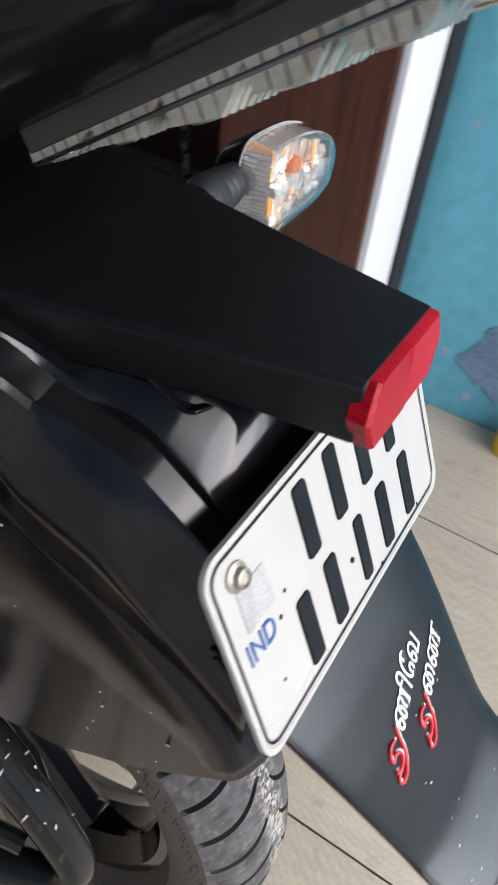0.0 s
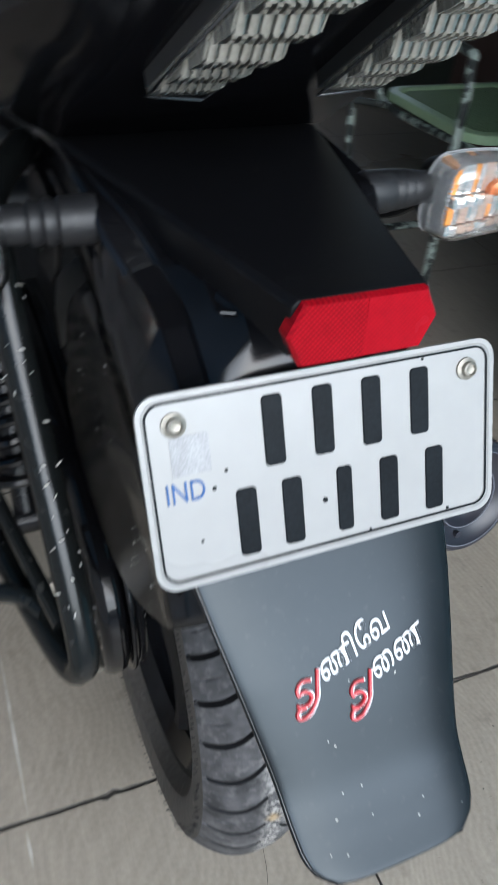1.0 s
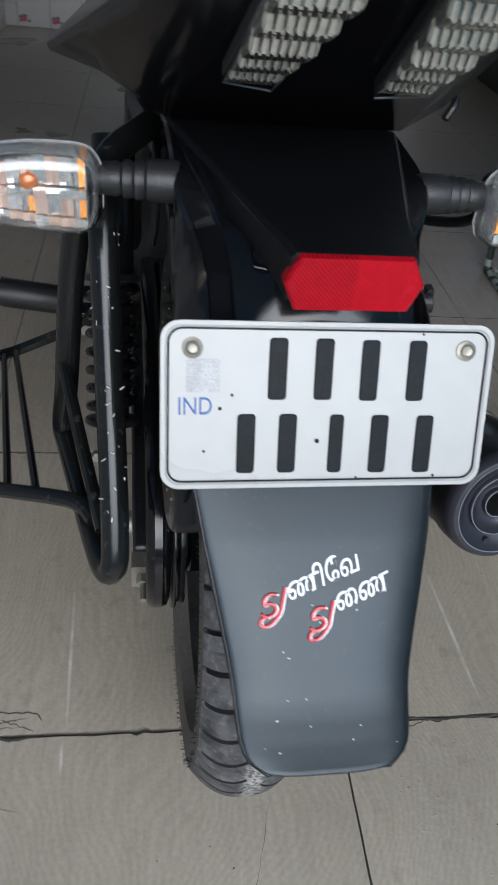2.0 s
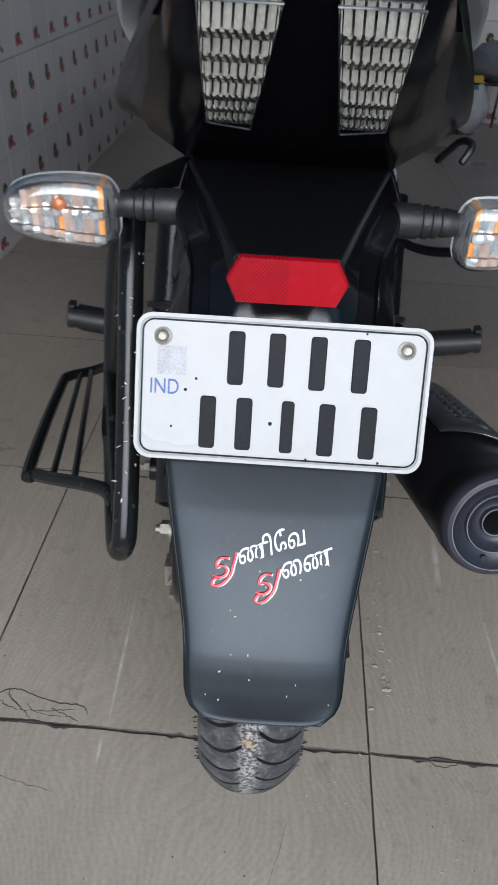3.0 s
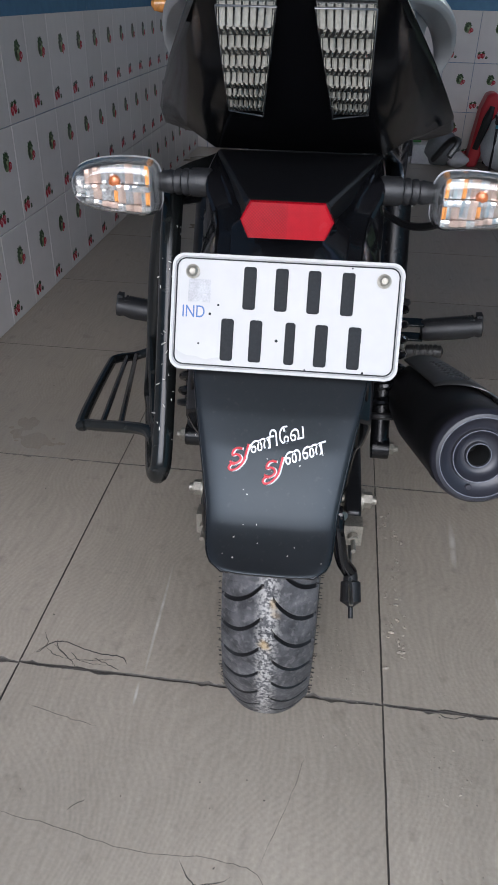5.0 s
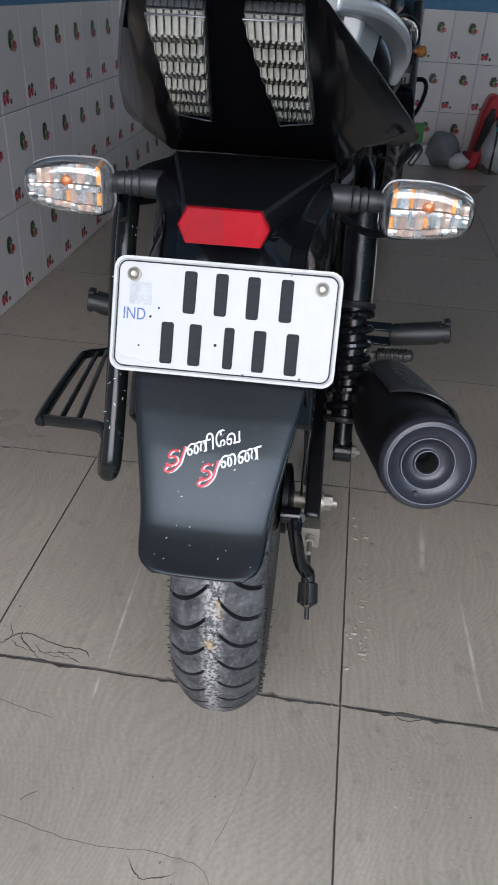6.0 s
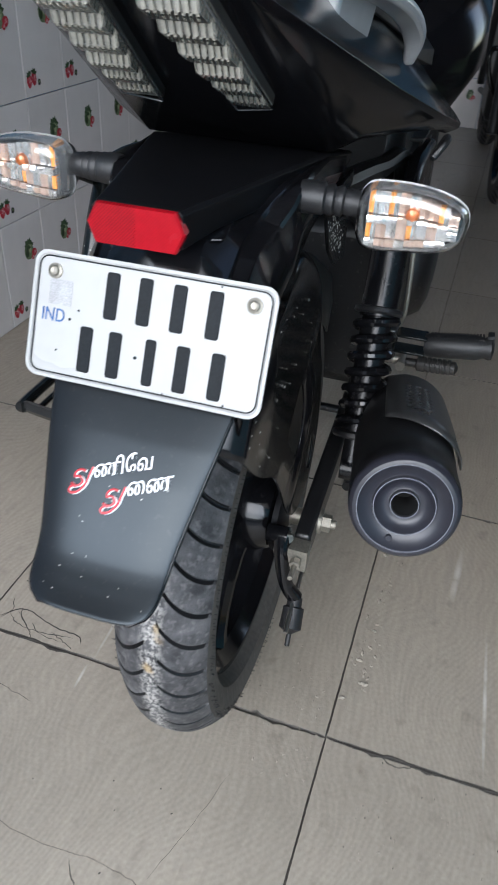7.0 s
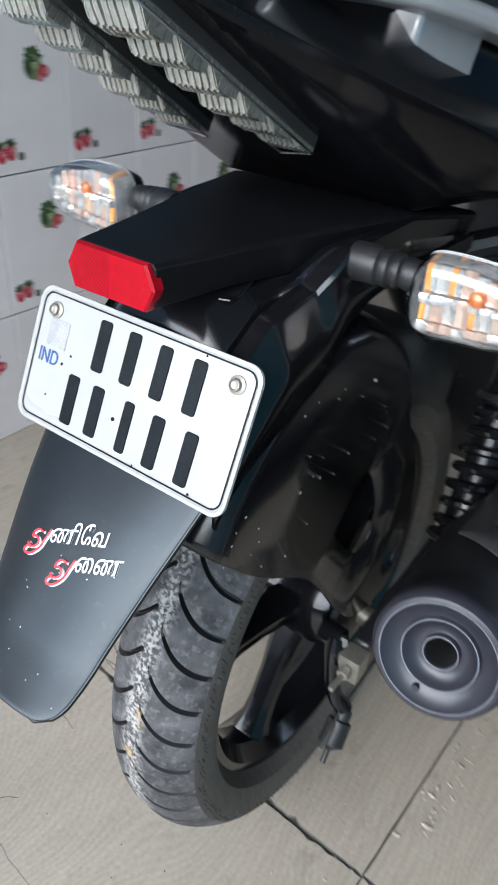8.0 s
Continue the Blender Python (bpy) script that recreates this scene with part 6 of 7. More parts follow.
rod(bm, (-0.09, 0.83, 0.18), (0.09, 0.83, 0.18), 0.009)
part("centre_stand", bm, cast_black, bike, "black tubular centre stand")
# cables under the tail and beside the shock
bm = bmesh.new()
tube(bm, [(0.16, 0.16, 0.805), (0.155, 0.20, 0.775), (0.13, 0.26, 0.755), (0.10, 0.30, 0.76)], 0.0045, 8)
part("cable", bm, rubber, bike, "black wiring cable")
bm = bmesh.new()
tube(bm, [(-0.15, 0.16, 0.805), (-0.145, 0.22, 0.78), (-0.12, 0.28, 0.77)], 0.0045, 8)
part("cable", bm, rubber, bike, "black wiring cable")
bm = bmesh.new()
tube(bm, [(0.17, 0.42, 0.80), (0.182, 0.38, 0.83), (0.185, 0.34, 0.835), (0.175, 0.33, 0.82)], 0.004, 8)
part("cable", bm, rubber, bike, "black wiring cable")
bm = bmesh.new()
prism(bm, round_rect(0.007, 0.009, 0.004, 4, 0.500, 0.873), 0.114, 0.1285, 0)
part("side_reflector", bm, amber_body, bike, "amber side reflector", bevel=0.002)
bm = bmesh.new()
prism(bm, round_rect(0.007, 0.006, 0.003, 4, 0.500, 0.857), 0.114, 0.1300, 0)
part("side_marker", bm, white_board, bike, "white side marker", bevel=0.002)


# ---- second motorcycle, parked facing the other way ----
far_bike = thing("motorcycle", "older black motorcycle facing outwards with round chrome headlamp", "motorcycle", (0.255, 3.38, 0), 186)
# its own frame: forward is +y
wheel(far_bike, "front_wheel", Vector((0, 0.14, 0.300)), 0.300, 0.042, 40, 5, "black front wheel", False)
bm = bmesh.new()
prof = [(0.14 + 0.328 * math.sin(radians(a)), 0.30 + 0.328 * math.cos(radians(a))) for a in range(-70, 61, 10)]
inn = [(0.14 + 0.316 * math.sin(radians(a)), 0.30 + 0.316 * math.cos(radians(a))) for a in range(60, -71, -10)]
prism(bm, prof + inn, -0.06, 0.06, 0)
part("front_mudguard", bm, gloss_black, far_bike, bevel=0.004)
for s in (-1, 1):
    bm = bmesh.new()
    rod(bm, (s * 0.085, 0.14, 0.30), (s * 0.085, -0.10, 0.95), 0.024, 14)
    part("fork_leg", bm, cast_black, far_bike)
    bm = bmesh.new()
    lathe(bm, (s * 0.078, 0.02, 0.755), (s * 0.118, 0.03, 0.752), [(0, 0.010), (0.012, 0.012), (0.018, 0.024), (0.040, 0.026), (0.052, 0.018), (0.056, 0.004)], 18)
    part("indicator", bm, amber_body, far_bike, "round amber indicator")
    bm = bmesh.new()
    tube(bm, [(s * 0.10, -0.06, 0.62), (s * 0.145, 0.0, 0.63), (s * 0.160, 0.02, 0.59), (s * 0.135, 0.02, 0.50), (s * 0.085, 0.0, 0.42)], 0.011, 10)
    part("leg_guard", bm, enamel_black, far_bike, "black tubular leg guard")
bm = bmesh.new()
lathe(bm, (0, -0.08, 0.82), (0, 0.06, 0.81), [(0, 0.02), (0.02, 0.06), (0.06, 0.083), (0.12, 0.088)], 36)
lamp = part("headlamp", bm, gloss_black, far_bike, "round headlamp with chrome rim")
bm = bmesh.new()
lathe(bm, (0, 0.035, 0.8118), (0, 0.06, 0.81), [(0, 0.086), (0.006, 0.093), (0.014, 0.091), (0.018, 0.083), (0.004, 0.080)], 36)
part("rim_ring", bm, chrome, lamp, "chrome headlamp ring")
bm = bmesh.new()
lathe(bm, (0, 0.0, 0.814), (0, 0.06, 0.81), [(0.0, 0.01), (0.02, 0.05), (0.042, 0.079), (0.046, 0.079), (0.024, 0.045), (0.006, 0.006)], 30)
part("headlamp_bowl", bm, chrome, lamp)
bm = bmesh.new()
lathe(bm, (0, 0.04, 0.8115), (0, 0.07, 0.8095), [(0.0, 0.082), (0.004, 0.083), (0.010, 0.060), (0.013, 0.02), (0.0132, 0.001)], 30)
g = part("lens", bm, clear_glass, lamp, "clear headlamp glass")
g.visible_shadow = False
bm = bmesh.new()
for k in range(5):
    box(bm, (-0.05 + 0.022 * k, 0.05, 0.700), (-0.036 + 0.022 * k, 0.058, 0.722))
part("fork_trim", bm, chrome, far_bike, "row of bright trim pieces")
bm = bmesh.new()
box(bm, (-0.065, 0.060, 0.600), (0.065, 0.066, 0.662))
fplate = part("number_plate", bm, plate_white, far_bike, "small white number plate", bevel=0.004)
for u in (-0.045, -0.030, -0.006, 0.012, 0.030, 0.048):
    bm = bmesh.new()
    box(bm, (u - 0.004, 0.066, 0.618), (u + 0.004, 0.0675, 0.644))
    part("character_bar", bm, plate_black, fplate)
bm = bmesh.new()
box(bm, (-0.07, 0.028, 0.585), (0.07, 0.058, 0.70))
part("fork_cover", bm, cast_black, far_bike, bevel=0.01)
bm = bmesh.new()
tube(bm, [(-0.36, -0.20, 1.02), (-0.22, -0.14, 1.03), (-0.08, -0.08, 0.98), (0.08, -0.08, 0.98), (0.22, -0.14, 1.03), (0.36, -0.20, 1.02)], 0.012, 10)
part("handlebar", bm, chrome, far_bike)
for s in (-1, 1):
    bm = bmesh.new()
    rod(bm, (s * 0.25, -0.155, 1.028), (s * 0.37, -0.205, 1.02), 0.017)
    part("handlebar_grip", bm, rubber, far_bike)
bm = bmesh.new()
rings = []
for y, w, z0, z1 in ((-0.10, 0.06, 0.80, 0.93), (-0.20, 0.12, 0.76, 0.97), (-0.40, 0.13, 0.76, 0.96), (-0.58, 0.09, 0.78, 0.88)):
    rings.append([(-w * 0.6, y, z0), (-w, y, z0 + 0.05), (-w, y, z1 - 0.06), (-w * 0.5, y, z1), (w * 0.5, y, z1), (w, y, z1 - 0.06), (w, y, z0 + 0.05), (w * 0.6, y, z0)])
loft(bm, rings)
part("fuel_tank", bm, gloss_black, far_bike, "glossy black fuel tank", bevel=0.012)
bm = bmesh.new()
rings = []
for y, w, z0, z1 in ((-0.55, 0.08, 0.78, 0.86), (-0.75, 0.12, 0.78, 0.86), (-1.15, 0.12, 0.80, 0.88), (-1.25, 0.08, 0.82, 0.88)):
    rings.append([(-w, y, z0), (-w, y, z1 - 0.01), (-w * 0.7, y, z1), (w * 0.7, y, z1), (w, y, z1 - 0.01), (w, y, z0)])
loft(bm, rings)
part("seat", bm, rubber, far_bike, "black vinyl seat", bevel=0.008)
bm = bmesh.new()
box(bm, (-0.11, -0.62, 0.28), (0.11, -0.25, 0.72))
part("engine", bm, cast_black, far_bike, bevel=0.03)
wheel(far_bike, "rear_wheel", Vector((0, -1.13, 0.300)), 0.300, 0.050, 40, 5, "black rear wheel", False)
bm = bmesh.new()
for s in (-1, 1):
    rod(bm, (s * 0.09, -1.13, 0.30), (s * 0.09, -0.55, 0.36), 0.016)
    rod(bm, (s * 0.10, -1.10, 0.34), (s * 0.10, -0.98, 0.78), 0.022)
part("swing_arm", bm, cast_black, far_bike)

# ---- cupboard of brown laminate with a white side by the turquoise wall ----
cupboard = thing("cupboard", "narrow brown laminate cupboard with white side panel", "cupboard", (1.04, 0.50, 0))
bm = bmesh.new()
box(bm, (-0.095, -0.150, 0.0), (0.095, 0.160, 2.05))
part("carcass", bm, brown_wood, cupboard, "brown laminate carcass", bevel=0.003)
bm = bmesh.new()
box(bm, (-0.110, -0.168, 0.0), (0.045, -0.152, 2.06))
part("side_panel", bm, white_board, cupboard, "white painted side panel", bevel=0.002)
bm = bmesh.new()
box(bm, (-0.112, -0.150, 0.015), (-0.097, 0.162, 2.04))
part("door", bm, brown_wood, cupboard, "brown wood-grain laminate door", bevel=0.002)
# plain black strip in the gap beside the cupboard
bm = bmesh.new()
box(bm, (RIGHT - 0.062, 0.322, 0.0), (RIGHT - 0.002, 0.36, 2.1))
solid("black_strip", bm, black_gap, "narrow black strip between cupboard and wall", "trim", kind="structure", smooth=0)

# brown door in the recess wall
door = thing("door_1", "closed dark brown wooden door in the recess wall", "door", (ALCOVE - 0.03, 1.75, 0), kind="structure")
bm = bmesh.new()
box(bm, (-0.02, -0.85, 0.0), (0.025, 0.85, 2.1))
leaf = part("door_leaf", bm, dark_wood, door, "dark brown wooden leaf", bevel=0.003)
for y0, y1 in ((-0.75, -0.05), (0.05, 0.75)):
    for z0, z1 in ((0.15, 0.95), (1.05, 1.95)):
        bm = bmesh.new()
        box(bm, (-0.032, y0, z0), (-0.019, y1, z1))
        part("door_panel", bm, dark_wood, leaf, bevel=0.006)

# ---- tubular chair with a green plastic webbed seat ----
chair = thing("chair", "metal tube chair with pale green webbed seat, flaking paint", "chair", (1.29, 1.52, 0), 2)
bm = bmesh.new()
for s in (-1, 1):
    tube(bm, [(s * 0.30, 0.20, 0.012), (s * 0.335, -0.26, 0.012), (s * 0.337, -0.30, 0.05), (s * 0.325, -0.275, 0.40), (s * 0.31, -0.25, 0.60), (s * 0.31, -0.19, 0.645), (s * 0.31, 0.26, 0.635), (s * 0.31, 0.32, 0.60), (s * 0.30, 0.27, 0.40), (s * 0.295, 0.23, 0.03), (s * 0.295, 0.19, 0.012)], 0.012, 10)
    rod(bm, (s * 0.325, -0.27, 0.405), (s * 0.22, -0.235, 0.415), 0.010)
    tube(bm, [(s * 0.225, -0.24, 0.415), (s * 0.222, 0.20, 0.405), (s * 0.222, 0.26, 0.50), (s * 0.215, 0.36, 0.90)], 0.011, 10)
    rod(bm, (s * 0.222, 0.20, 0.405), (s * 0.302, 0.27, 0.405), 0.010)
rod(bm, (-0.295, 0.21, 0.012), (0.295, 0.21, 0.012), 0.012)
rod(bm, (-0.325, -0.27, 0.405), (0.325, -0.27, 0.405), 0.011)
part("chair_frame", bm, flaked_tube, chair, "dark tube frame with flaking pale paint")
bm = bmesh.new()
o = round_rect(0.235, 0.235, 0.07, 8)
i_ = round_rect(0.205, 0.205, 0.05, 8)
rings = [[(x, y, z) for x, y in q] for q, z in ((o, 0.425), (o, 0.447), (i_, 0.450), (i_, 0.428))]
rings.append([Vector(p) for p in rings[0]])
loft(bm, rings, cap=False)
seat = part("seat_rim", bm, green_plastic, chair, "pale green plastic seat rim", bevel=0.004)
bm = bmesh.new()
for k in range(28):
    u = -0.20 + 0.40 * k / 27
    w = 0.203 if abs(u) < 0.155 else 0.203 - (abs(u) - 0.155) * 0.9
    for a in range(2):
        lo, hi = ((u - 0.0045, -w, 0.436 + 0.002 * a), (u + 0.0045, w, 0.4385 + 0.002 * a)) if a else ((-w, u - 0.0045, 0.436), (w, u + 0.0045, 0.4385))
        box(bm, lo, hi)
tagged(part("seat_web", bm, green_dark, chair, "woven green seat webbing", smooth=0), kind="stuff")
bm = bmesh.new()
rings = []
for z, y in ((0.66, 0.285), (0.78, 0.320), (0.90, 0.350)):
    rings.append([(x, y + 0.03 * (1 - (x / 0.21) ** 2), z) for x in np.linspace(-0.21, 0.21, 9)])
loft(bm, rings, cap=False, closed=False)
b_ = part("backrest", bm, green_dark, chair, "green webbed backrest")
m = b_.modifiers.new("thick", "SOLIDIFY")
m.thickness = 0.012

# ---- clutter along the back wall ----
bm = bmesh.new()
prism(bm, [(0.86, 0.0), (0.93, 0.0), (1.02, 0.40), (0.985, 0.46), (0.93, 0.45), (0.90, 0.36)], 4.62, 4.78, 1)
solid("sweeper", bm, red_plastic, "red plastic floor sweeper head leaning by the wall", "cleaner", bevel=0.02)
bm = bmesh.new()
tube(bm, [(0.90, 4.61, 0.12), (0.945, 4.60, 0.30), (0.965, 4.61, 0.38)], [0.02, 0.03, 0.015], 10)
solid("black_strap", bm, rubber, "black rubber strap on the red sweeper", "strap")


def bag(name, at, size, mat, label, seed):
    bm = bmesh.new()
    bmesh.ops.create_icosphere(bm, subdivisions=3, radius=1)
    noise.seed_set(seed)
    for v in bm.verts:
        k = 1 + 0.25 * noise.noise(v.co * 1.7 + Vector((seed, 0, 0))) + 0.10 * noise.noise(v.co * 5)
        v.co = Vector((v.co.x * k * size[0], v.co.y * k * size[1], max(-0.92, v.co.z * k) * size[2]))
        v.co += Vector(at) + Vector((0, 0, size[2] * 0.92))
    solid(name, bm, mat, label, "bag", smooth=60)


bag("plastic_bag", (1.06, 4.60, 0.0), (0.12, 0.10, 0.17), bag_white, "crumpled white plastic bag standing on floor", 2)
bag("crumpled_rag", (0.70, 4.68, 0.0), (0.11, 0.09, 0.11), bag_grey, "grey crumpled cloth on the floor", 5)
bag("plastic_bag", (0.80, 4.62, 0.0), (0.07, 0.06, 0.05), bag_white, "small crumpled white plastic bag", 8)
bag("crumpled_rag", (1.14, 4.66, 0.30), (0.13, 0.10, 0.11), bag_grey, "dark crumpled cloth resting on the stand", 11)
bm = bmesh.new()
for x in (1.00, 1.27):
    tube(bm, [(x, 4.52, 0.0), (x, 4.53, 0.28), (x, 4.75, 0.30), (x, 4.78, 0.0)], 0.008, 8)
box(bm, (0.99, 4.53, 0.285), (1.28, 4.76, 0.30))
solid("low_stand", bm, rubber, "low black metal stand with bundles", "stand")
bm = bmesh.new()
box(bm, (1.02, 4.50, 0.302), (1.10, 4.54, 0.34))
solid("yellow_packet", bm, yellow_plastic, "small yellow packet on the stand", "packet", bevel=0.006)
bm = bmesh.new()
box(bm, (0.99, 4.51, 0.262), (1.08, 4.53, 0.284))
solid("teal_cloth", bm, blue_plastic, "teal cloth edge hanging at the stand", "cloth", bevel=0.004)
for k, (x, w, h) in enumerate(((0.42, 0.15, 0.13), (0.575, 0.15, 0.125))):
    bm = bmesh.new()
    box(bm, (x - w / 2, 4.66, 0.0), (x + w / 2, 4.80, h))
    solid("carton", bm, bag_white, "small white carton against the tiled wall", "carton", bevel=0.006, group="white cartons")
bm = bmesh.new()
box(bm, (0.43, 4.70, 0.132), (0.555, 4.79, 0.245))
solid("green_box", bm, green_box_mat, "green card box on the white cartons", "box", bevel=0.004)
bm = bmesh.new()
lathe(bm, (1.10, -0.02, 0.0), (1.10, -0.02, 0.2), [(0, 0.02), (0, 0.035), (0.07, 0.038), (0.09, 0.020), (0.10, 0.012), (0.115, 0.012), (0.118, 0.004)], 20)
solid("yellow_bottle", bm, yellow_plastic, "small yellow plastic bottle by the wall", "bottle")

# ---- wall tiles: white ceramic with printed fruit ----
TW, TH = 0.2, 0.3


def blob(bm, cx, cz, rx, rz, idx, seed, y=0.0006, n=16, rough=0.10):
    rnd = random.Random(seed)
    bm.faces.new([bm.verts.new((cx + rx * (1 + rnd.uniform(-rough, rough)) * math.cos(a), -y, cz + rz * (1 + rnd.uniform(-rough, rough)) * math.sin(a))) for a in [2 * math.pi * k / n for k in range(n)]]).material_index = idx


def leaf(bm, cx, cz, long, wide, turn, idx, y=0.0007):
    """A pointed, slightly toothed leaf that grows from (cx, cz) in the direction turn."""
    c, d = math.cos(radians(turn)), math.sin(radians(turn))
    edge = [(0.0, 0.12), (0.22, 0.75), (0.38, 0.80), (0.45, 1.0), (0.62, 0.72), (0.70, 0.78), (0.86, 0.30), (1.0, 0.0)]
    pts = [(u * long, w * wide) for u, w in edge] + [(u * long, -w * wide) for u, w in edge[-2::-1]]
    bm.faces.new([bm.verts.new((cx + u * c - w * d, -y, cz + u * d + w * c)) for u, w in pts]).material_index = idx


def berry(bm, cx, cz, rx, rz, seed, y):
    """A red fruit, its lighter cheek, and pale seeds."""
    n = 18
    bm.faces.new([bm.verts.new((cx + rx * math.cos(a) * (1 - 0.22 * max(0.0, -math.sin(a))), -y, cz + rz * math.sin(a))) for a in [2 * math.pi * k / n for k in range(n)]]).material_index = 2
    blob(bm, cx + rx * 0.25, cz + rz * 0.12, rx * 0.48, rz * 0.52, 5, seed, y + 0.0002, 12)
    rnd = random.Random(seed)
    for k in range(7):
        a, q = rnd.uniform(0, 6.28), rnd.uniform(0.2, 0.75)
        blob(bm, cx + rx * q * math.cos(a), cz + rz * q * math.sin(a), 0.0010, 0.0014, 0, seed + k, y + 0.0004, 5)


def tile_mesh():
    """One tile facing -y: 3 mm joints, softly chamfered, with its fruit prints."""
    bm = bmesh.new()
    g = 0.0015
    rings = []
    for y, q in ((0.007, 0.0), (0.0012, 0.0), (0.0, 0.0014)):
        rings.append([(x, y, z) for x, z in ((g + q, g + q), (TW - g - q, g + q), (TW - g - q, TH - g - q), (g + q, TH - g - q))])
    loft(bm, rings)
    # a green fruit under a crown of leaves, with red berries beside it
    fx, fz = 0.128, 0.200
    for k, turn in enumerate((8, 40, 68, 96, 128, 160, 196)):
        leaf(bm, fx - 0.006, fz + 0.012, 0.027 - 0.003 * (k % 2), 0.0075, turn, 1, 0.0006 + 0.00005 * k)
    blob(bm, fx - 0.007, fz - 0.004, 0.023, 0.023, 4, 20, 0.0011, 22, 0.05)
    blob(bm, fx - 0.017, fz - 0.003, 0.009, 0.016, 1, 21, 0.0013)
    blob(bm, fx - 0.002, fz + 0.003, 0.007, 0.011, 6, 25, 0.0013)
    leaf(bm, fx - 0.020, fz + 0.016, 0.026, 0.0060, -22, 1, 0.0014)
    berry(bm, fx + 0.018, fz - 0.012, 0.013, 0.0125, 22, 0.0015)
    berry(bm, fx + 0.008, fz - 0.023, 0.008, 0.008, 23, 0.0021)
    # two red fruits with a tuft of leaves and a dark berry
    rx, rz = 0.034, 0.042
    for k, (dx, dz, turns) in enumerate(((-0.011, -0.001, (55, 95, 140, 175)), (0.011, 0.003, (15, 60, 100, 140)))):
        berry(bm, rx + dx, rz + dz, 0.0125, 0.0175, 30 + 10 * k, 0.0007 + 0.0006 * k)
        for j, turn in enumerate(turns):
            leaf(bm, rx + dx, rz + dz + 0.013, 0.016, 0.0040, turn, 1, 0.0020 + 0.00005 * (4 * k + j))
    blob(bm, rx + 0.036, rz - 0.008, 0.0075, 0.0085, 3, 50, 0.0007)
    blob(bm, rx + 0.0365, rz - 0.007, 0.0036, 0.0042, 4, 51, 0.0009, 10)
    return finish(bm, "tile", [ceramic, leaf_print, red_print, dark_print, pale_print, rose_print, light_leaf_print], smooth=0)


tile_data = tile_mesh()


def lay_tiles(wall, start, step, turn, count, rows=3):
    for c in range(count):
        for r in range(rows):
            ob = new("tile", tile_data)
            ob.parent = wall
            p = Vector(start) + Vector(step) * c
            ob.matrix_basis = pose(p.x, p.y, r * TH, 0, 0, turn)


# west wall: the tile's right is +y
lay_tiles(wall_left, (LEFT, -1.03, 0), (0, TW, 0), 90, 30)
lay_tiles(wall_back, (-1.149, BACK, 0), (TW, 0, 0), 0, 16)

# ---- floor tiles with ragged, chipped joints ----
def floor_tile(x0, y0, x1, y1, seed):
    rnd = random.Random(seed)
    pts = []
    corners = [(x0, y0), (x1, y0), (x1, y1), (x0, y1)]
    for (ax, ay), (bx, by) in zip(corners, corners[1:] + corners[:1]):
        n = 60
        inx, iny = -(by - ay), bx - ax
        ln = math.hypot(inx, iny)
        inx, iny = inx / ln, iny / ln
        across = abs(by - ay) < 1e-6
        deep = y0 > 0.7
        depth, wander = (0.0017 if across else 0.0008) * (0.4 if deep else 1.0), 0.0
        for k in range(n):
            wander = 0.75 * wander + rnd.uniform(-0.0006, 0.0006)
            d = depth + abs(wander) * (0.3 if deep else 1.6 if across else 0.6)
            if across and not deep and rnd.random() < 0.08:
                d += rnd.uniform(0.001, 0.006)
            t = k / n
            pts.append((ax + (bx - ax) * t + inx * d, ay + (by - ay) * t + iny * d))
    bm = bmesh.new()
    loft(bm, [[(x, y, -0.012) for x, y in pts], [(x, y, -0.0008) for x, y in pts], [(x + (0.0006 if x < (x0 + x1) / 2 else -0.0006), y + (0.0006 if y < (y0 + y1) / 2 else -0.0006), 0.0) for x, y in pts]])
    bm.normal_update()
    for f in bm.faces:
        f.material_index = 0 if abs(f.normal.z) > 0.9 else 1
    me = finish(bm, "floor_tile", [floor_mat, grout], smooth=0)
    ob = new("floor_tile", me)
    ob.parent = floor


FX, FY, FT = 0.181, 0.189, 0.618
xs = [LEFT - 0.005] + [FX + FT * k for k in range(-1, 3)] + [ALCOVE - 0.002]
ys = [FRONT - 0.19] + [FY + FT * k for k in range(-2, 8)] + [BACK + 0.005]
for i in range(len(xs) - 1):
    for j in range(len(ys) - 1):
        inside = ys[j] > 0.7
        x1, y0 = (xs[i + 1], ys[j]) if inside else (min(xs[i + 1], RIGHT - 0.002), ys[j])
        if ys[j + 1] - y0 > 0.02 and x1 - xs[i] > 0.02:
            floor_tile(xs[i], y0, x1, ys[j + 1], 100 * i + j)


# ---- marks on the floor ----
def crack(pts, r, name="floor_crack"):
    bm = bmesh.new()
    rnd = random.Random(len(pts) + int(1000 * abs(pts[0][0])))
    c = [p + Vector((rnd.uniform(-0.0015, 0.0015), rnd.uniform(-0.0015, 0.0015), 0)) for p in spline([(x, y, -r * 0.55) for x, y in pts], 7)]
    tube(bm, c, [r * 0.5, r, r * 0.8, r, r * 0.4], 5, 1)
    ob = new(name, finish(bm, name, crack_mat, 0))
    ob.parent = floor


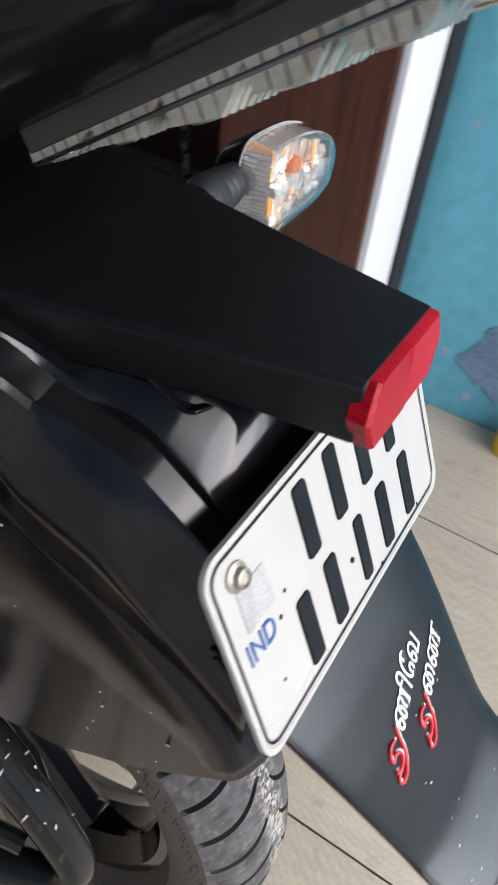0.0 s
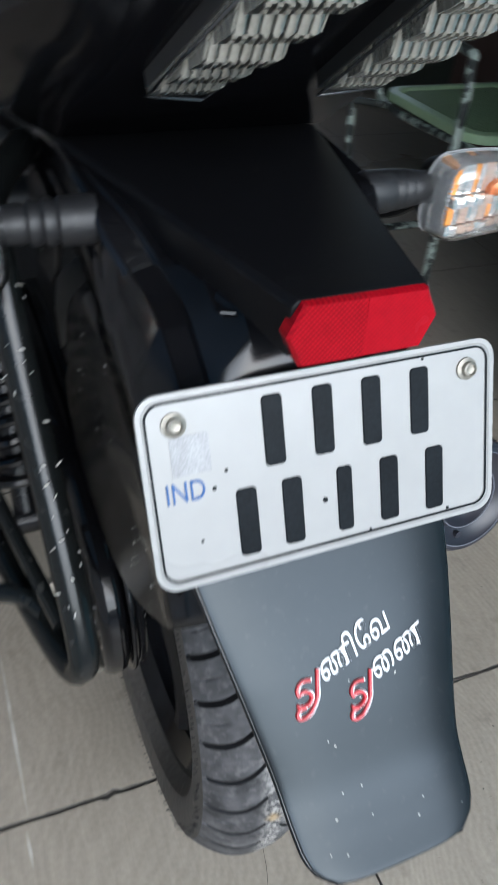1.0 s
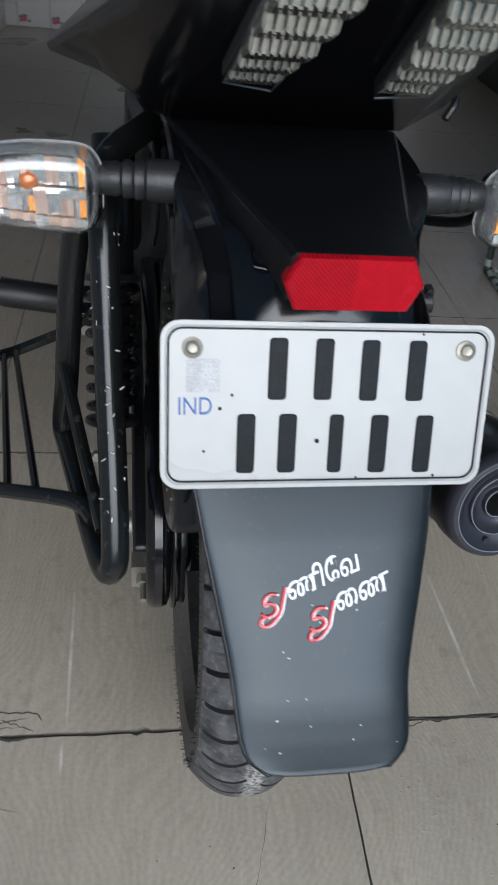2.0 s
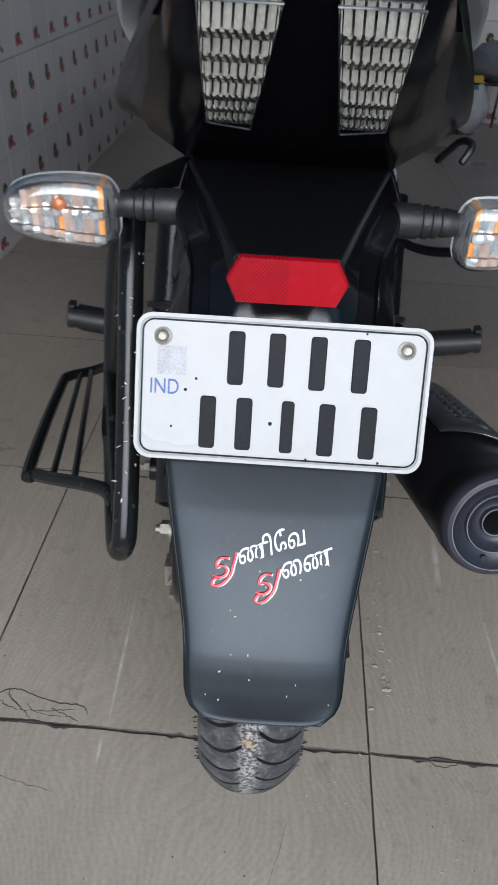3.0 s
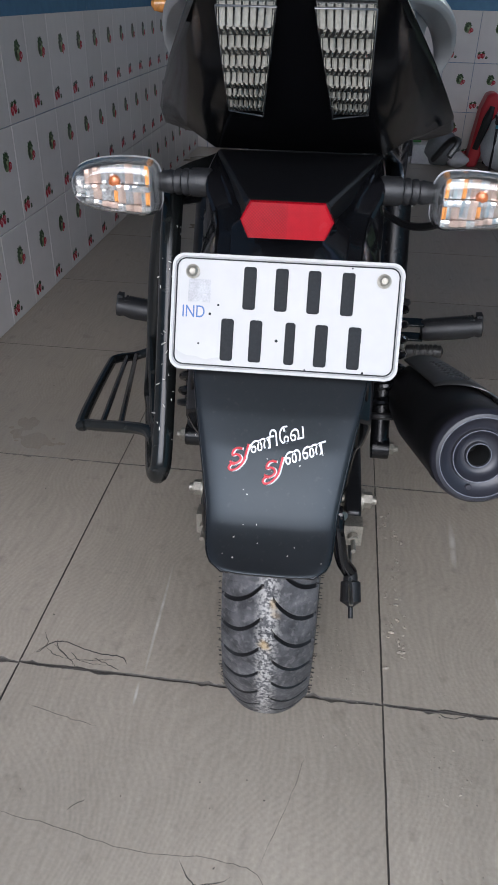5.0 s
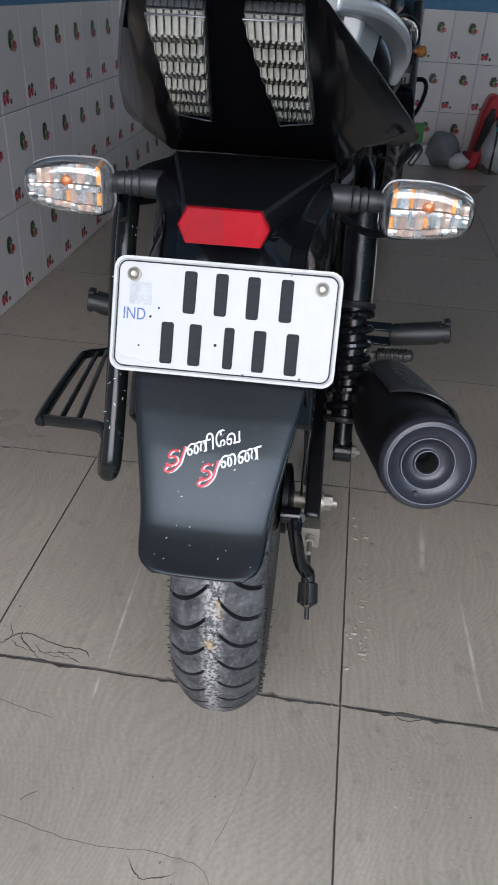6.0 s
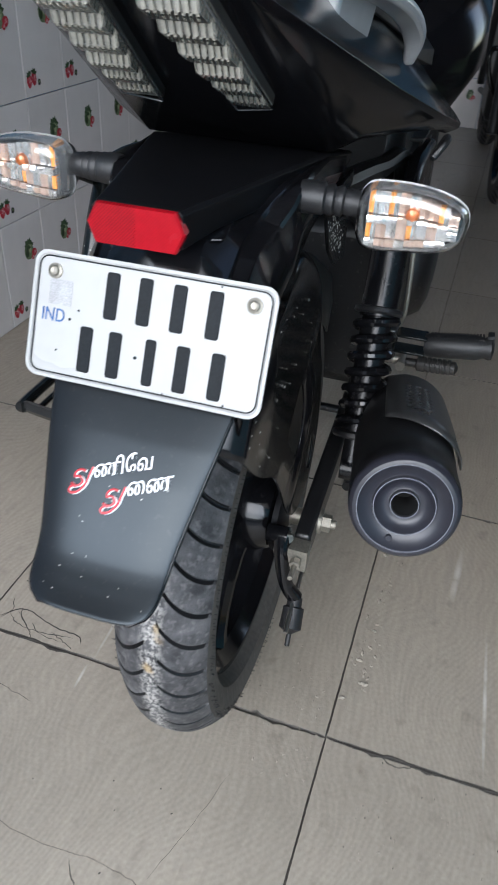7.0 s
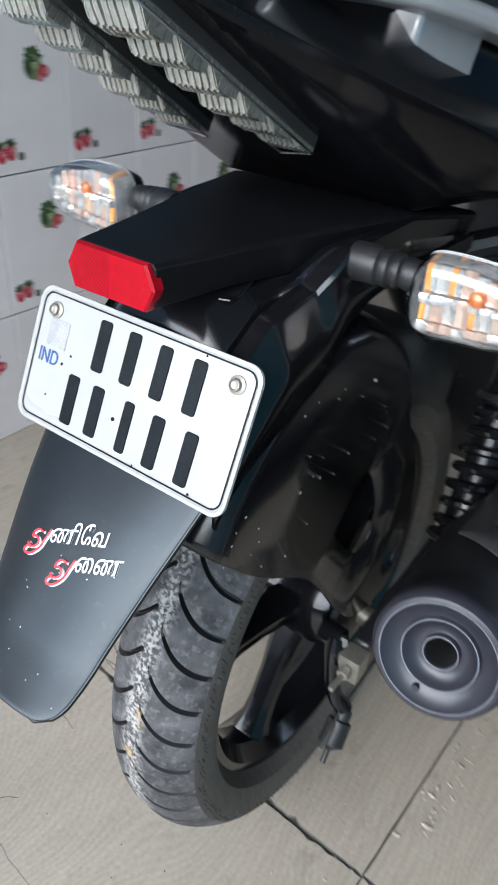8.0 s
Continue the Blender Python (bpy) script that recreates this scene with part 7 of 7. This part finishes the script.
crack_mat = material("dark_crack", (0.055, 0.048, 0.042), 0.95, vary=0.3)
for pts, r in ((((0.185, 0.191), (0.24, 0.186), (0.29, 0.192), (0.35, 0.187), (0.43, 0.190), (0.52, 0.187)), 0.0028), (((0.26, 0.190), (0.285, 0.178), (0.31, 0.184), (0.335, 0.190)), 0.0014), (((-0.437, 0.190), (-0.38, 0.186), (-0.33, 0.191), (-0.29, 0.184), (-0.25, 0.189)), 0.0036), (((-0.40, 0.240), (-0.352, 0.204), (-0.338, 0.190)), 0.0012), (((-0.318, 0.216), (-0.29, 0.206), (-0.258, 0.192)), 0.0013), (((-0.43, 0.196), (-0.40, 0.235), (-0.37, 0.243), (-0.32, 0.228), (-0.262, 0.222), (-0.255, 0.192)), 0.0019), (((-0.41, 0.232), (-0.385, 0.215), (-0.36, 0.208), (-0.30, 0.212), (-0.258, 0.222)), 0.0014),
               (((-0.39, 0.248), (-0.378, 0.225), (-0.345, 0.20)), 0.0013), (((-0.36, 0.225), (-0.33, 0.205), (-0.28, 0.202)), 0.0011), (((-0.42, 0.262), (-0.405, 0.235), (-0.42, 0.205)), 0.0011),
               (((-0.40, 0.110), (-0.33, 0.095), (-0.255, 0.082)), 0.0007), (((-0.43, -0.06), (-0.30, -0.075), (-0.17, -0.095), (-0.06, -0.092), (0.01, -0.105), (0.03, -0.16)), 0.0006),
               (((-0.10, -0.095), (-0.075, -0.125), (-0.055, -0.125), (-0.015, -0.108)), 0.0014), (((-0.068, -0.128), (-0.078, -0.16), (-0.06, -0.20)), 0.0011), (((0.065, 0.09), (0.04, 0.0), (0.005, -0.11)), 0.0005), (((-0.27, -0.055), (-0.245, -0.03)), 0.0009)):
    crack(pts, r)

# dark pits and stains scattered over the tiles
bm = bmesh.new()
rnd = random.Random(12)
for k in range(66):
    x, y = (rnd.uniform(-0.45, 0.62), rnd.uniform(-0.35, 0.55)) if k < 36 else (rnd.uniform(0.20, 0.45), rnd.uniform(0.0, 0.19)) if k < 50 else (rnd.uniform(-0.9, 1.0), rnd.uniform(0.5, 1.6))
    r = rnd.uniform(0.0005, 0.0013)
    bmesh.ops.create_icosphere(bm, subdivisions=1, radius=1, matrix=Matrix.Translation((x, y, 0)) @ Matrix.Rotation(rnd.uniform(0, 6), 4, "Z") @ Matrix.Diagonal((r * rnd.uniform(1, 2.5), r, 0.0004, 1)))
solid("floor_pit", bm, crack_mat, "small dark pits in the cement floor tiles", "debris", kind="stuff", smooth=0)

# dried cement crumbs along the joint beside the wheel
bm = bmesh.new()
rnd = random.Random(4)
for k in range(150):
    t = rnd.random()
    x, y = (rnd.choice((0.196, 0.215, 0.218)) + rnd.gauss(0, 0.005), 0.22 + 0.50 * t) if k < 70 else (rnd.uniform(0.07, 0.17), rnd.uniform(0.10, 0.36)) if k < 110 else (rnd.uniform(0.24, 0.42), rnd.uniform(-0.12, 0.14))
    r = rnd.uniform(0.0014, 0.0034) if k < 34 else rnd.uniform(0.0006, 0.0016)
    m = Matrix.Translation((x, y, r * 0.35)) @ Matrix.Rotation(rnd.uniform(0, 6), 4, "Z") @ Matrix.Diagonal((r * 2.0, r, r * 0.8, 1))
    bmesh.ops.create_icosphere(bm, subdivisions=1, radius=1, matrix=m)
crumb_mat = material("cement_crumb", (0.33, 0.29, 0.24), 0.9, vary=0.4, scale=200)
solid("cement_crumbs", bm, crumb_mat, "dried cement crumbs scattered on floor tiles", "debris", kind="stuff", smooth=0)
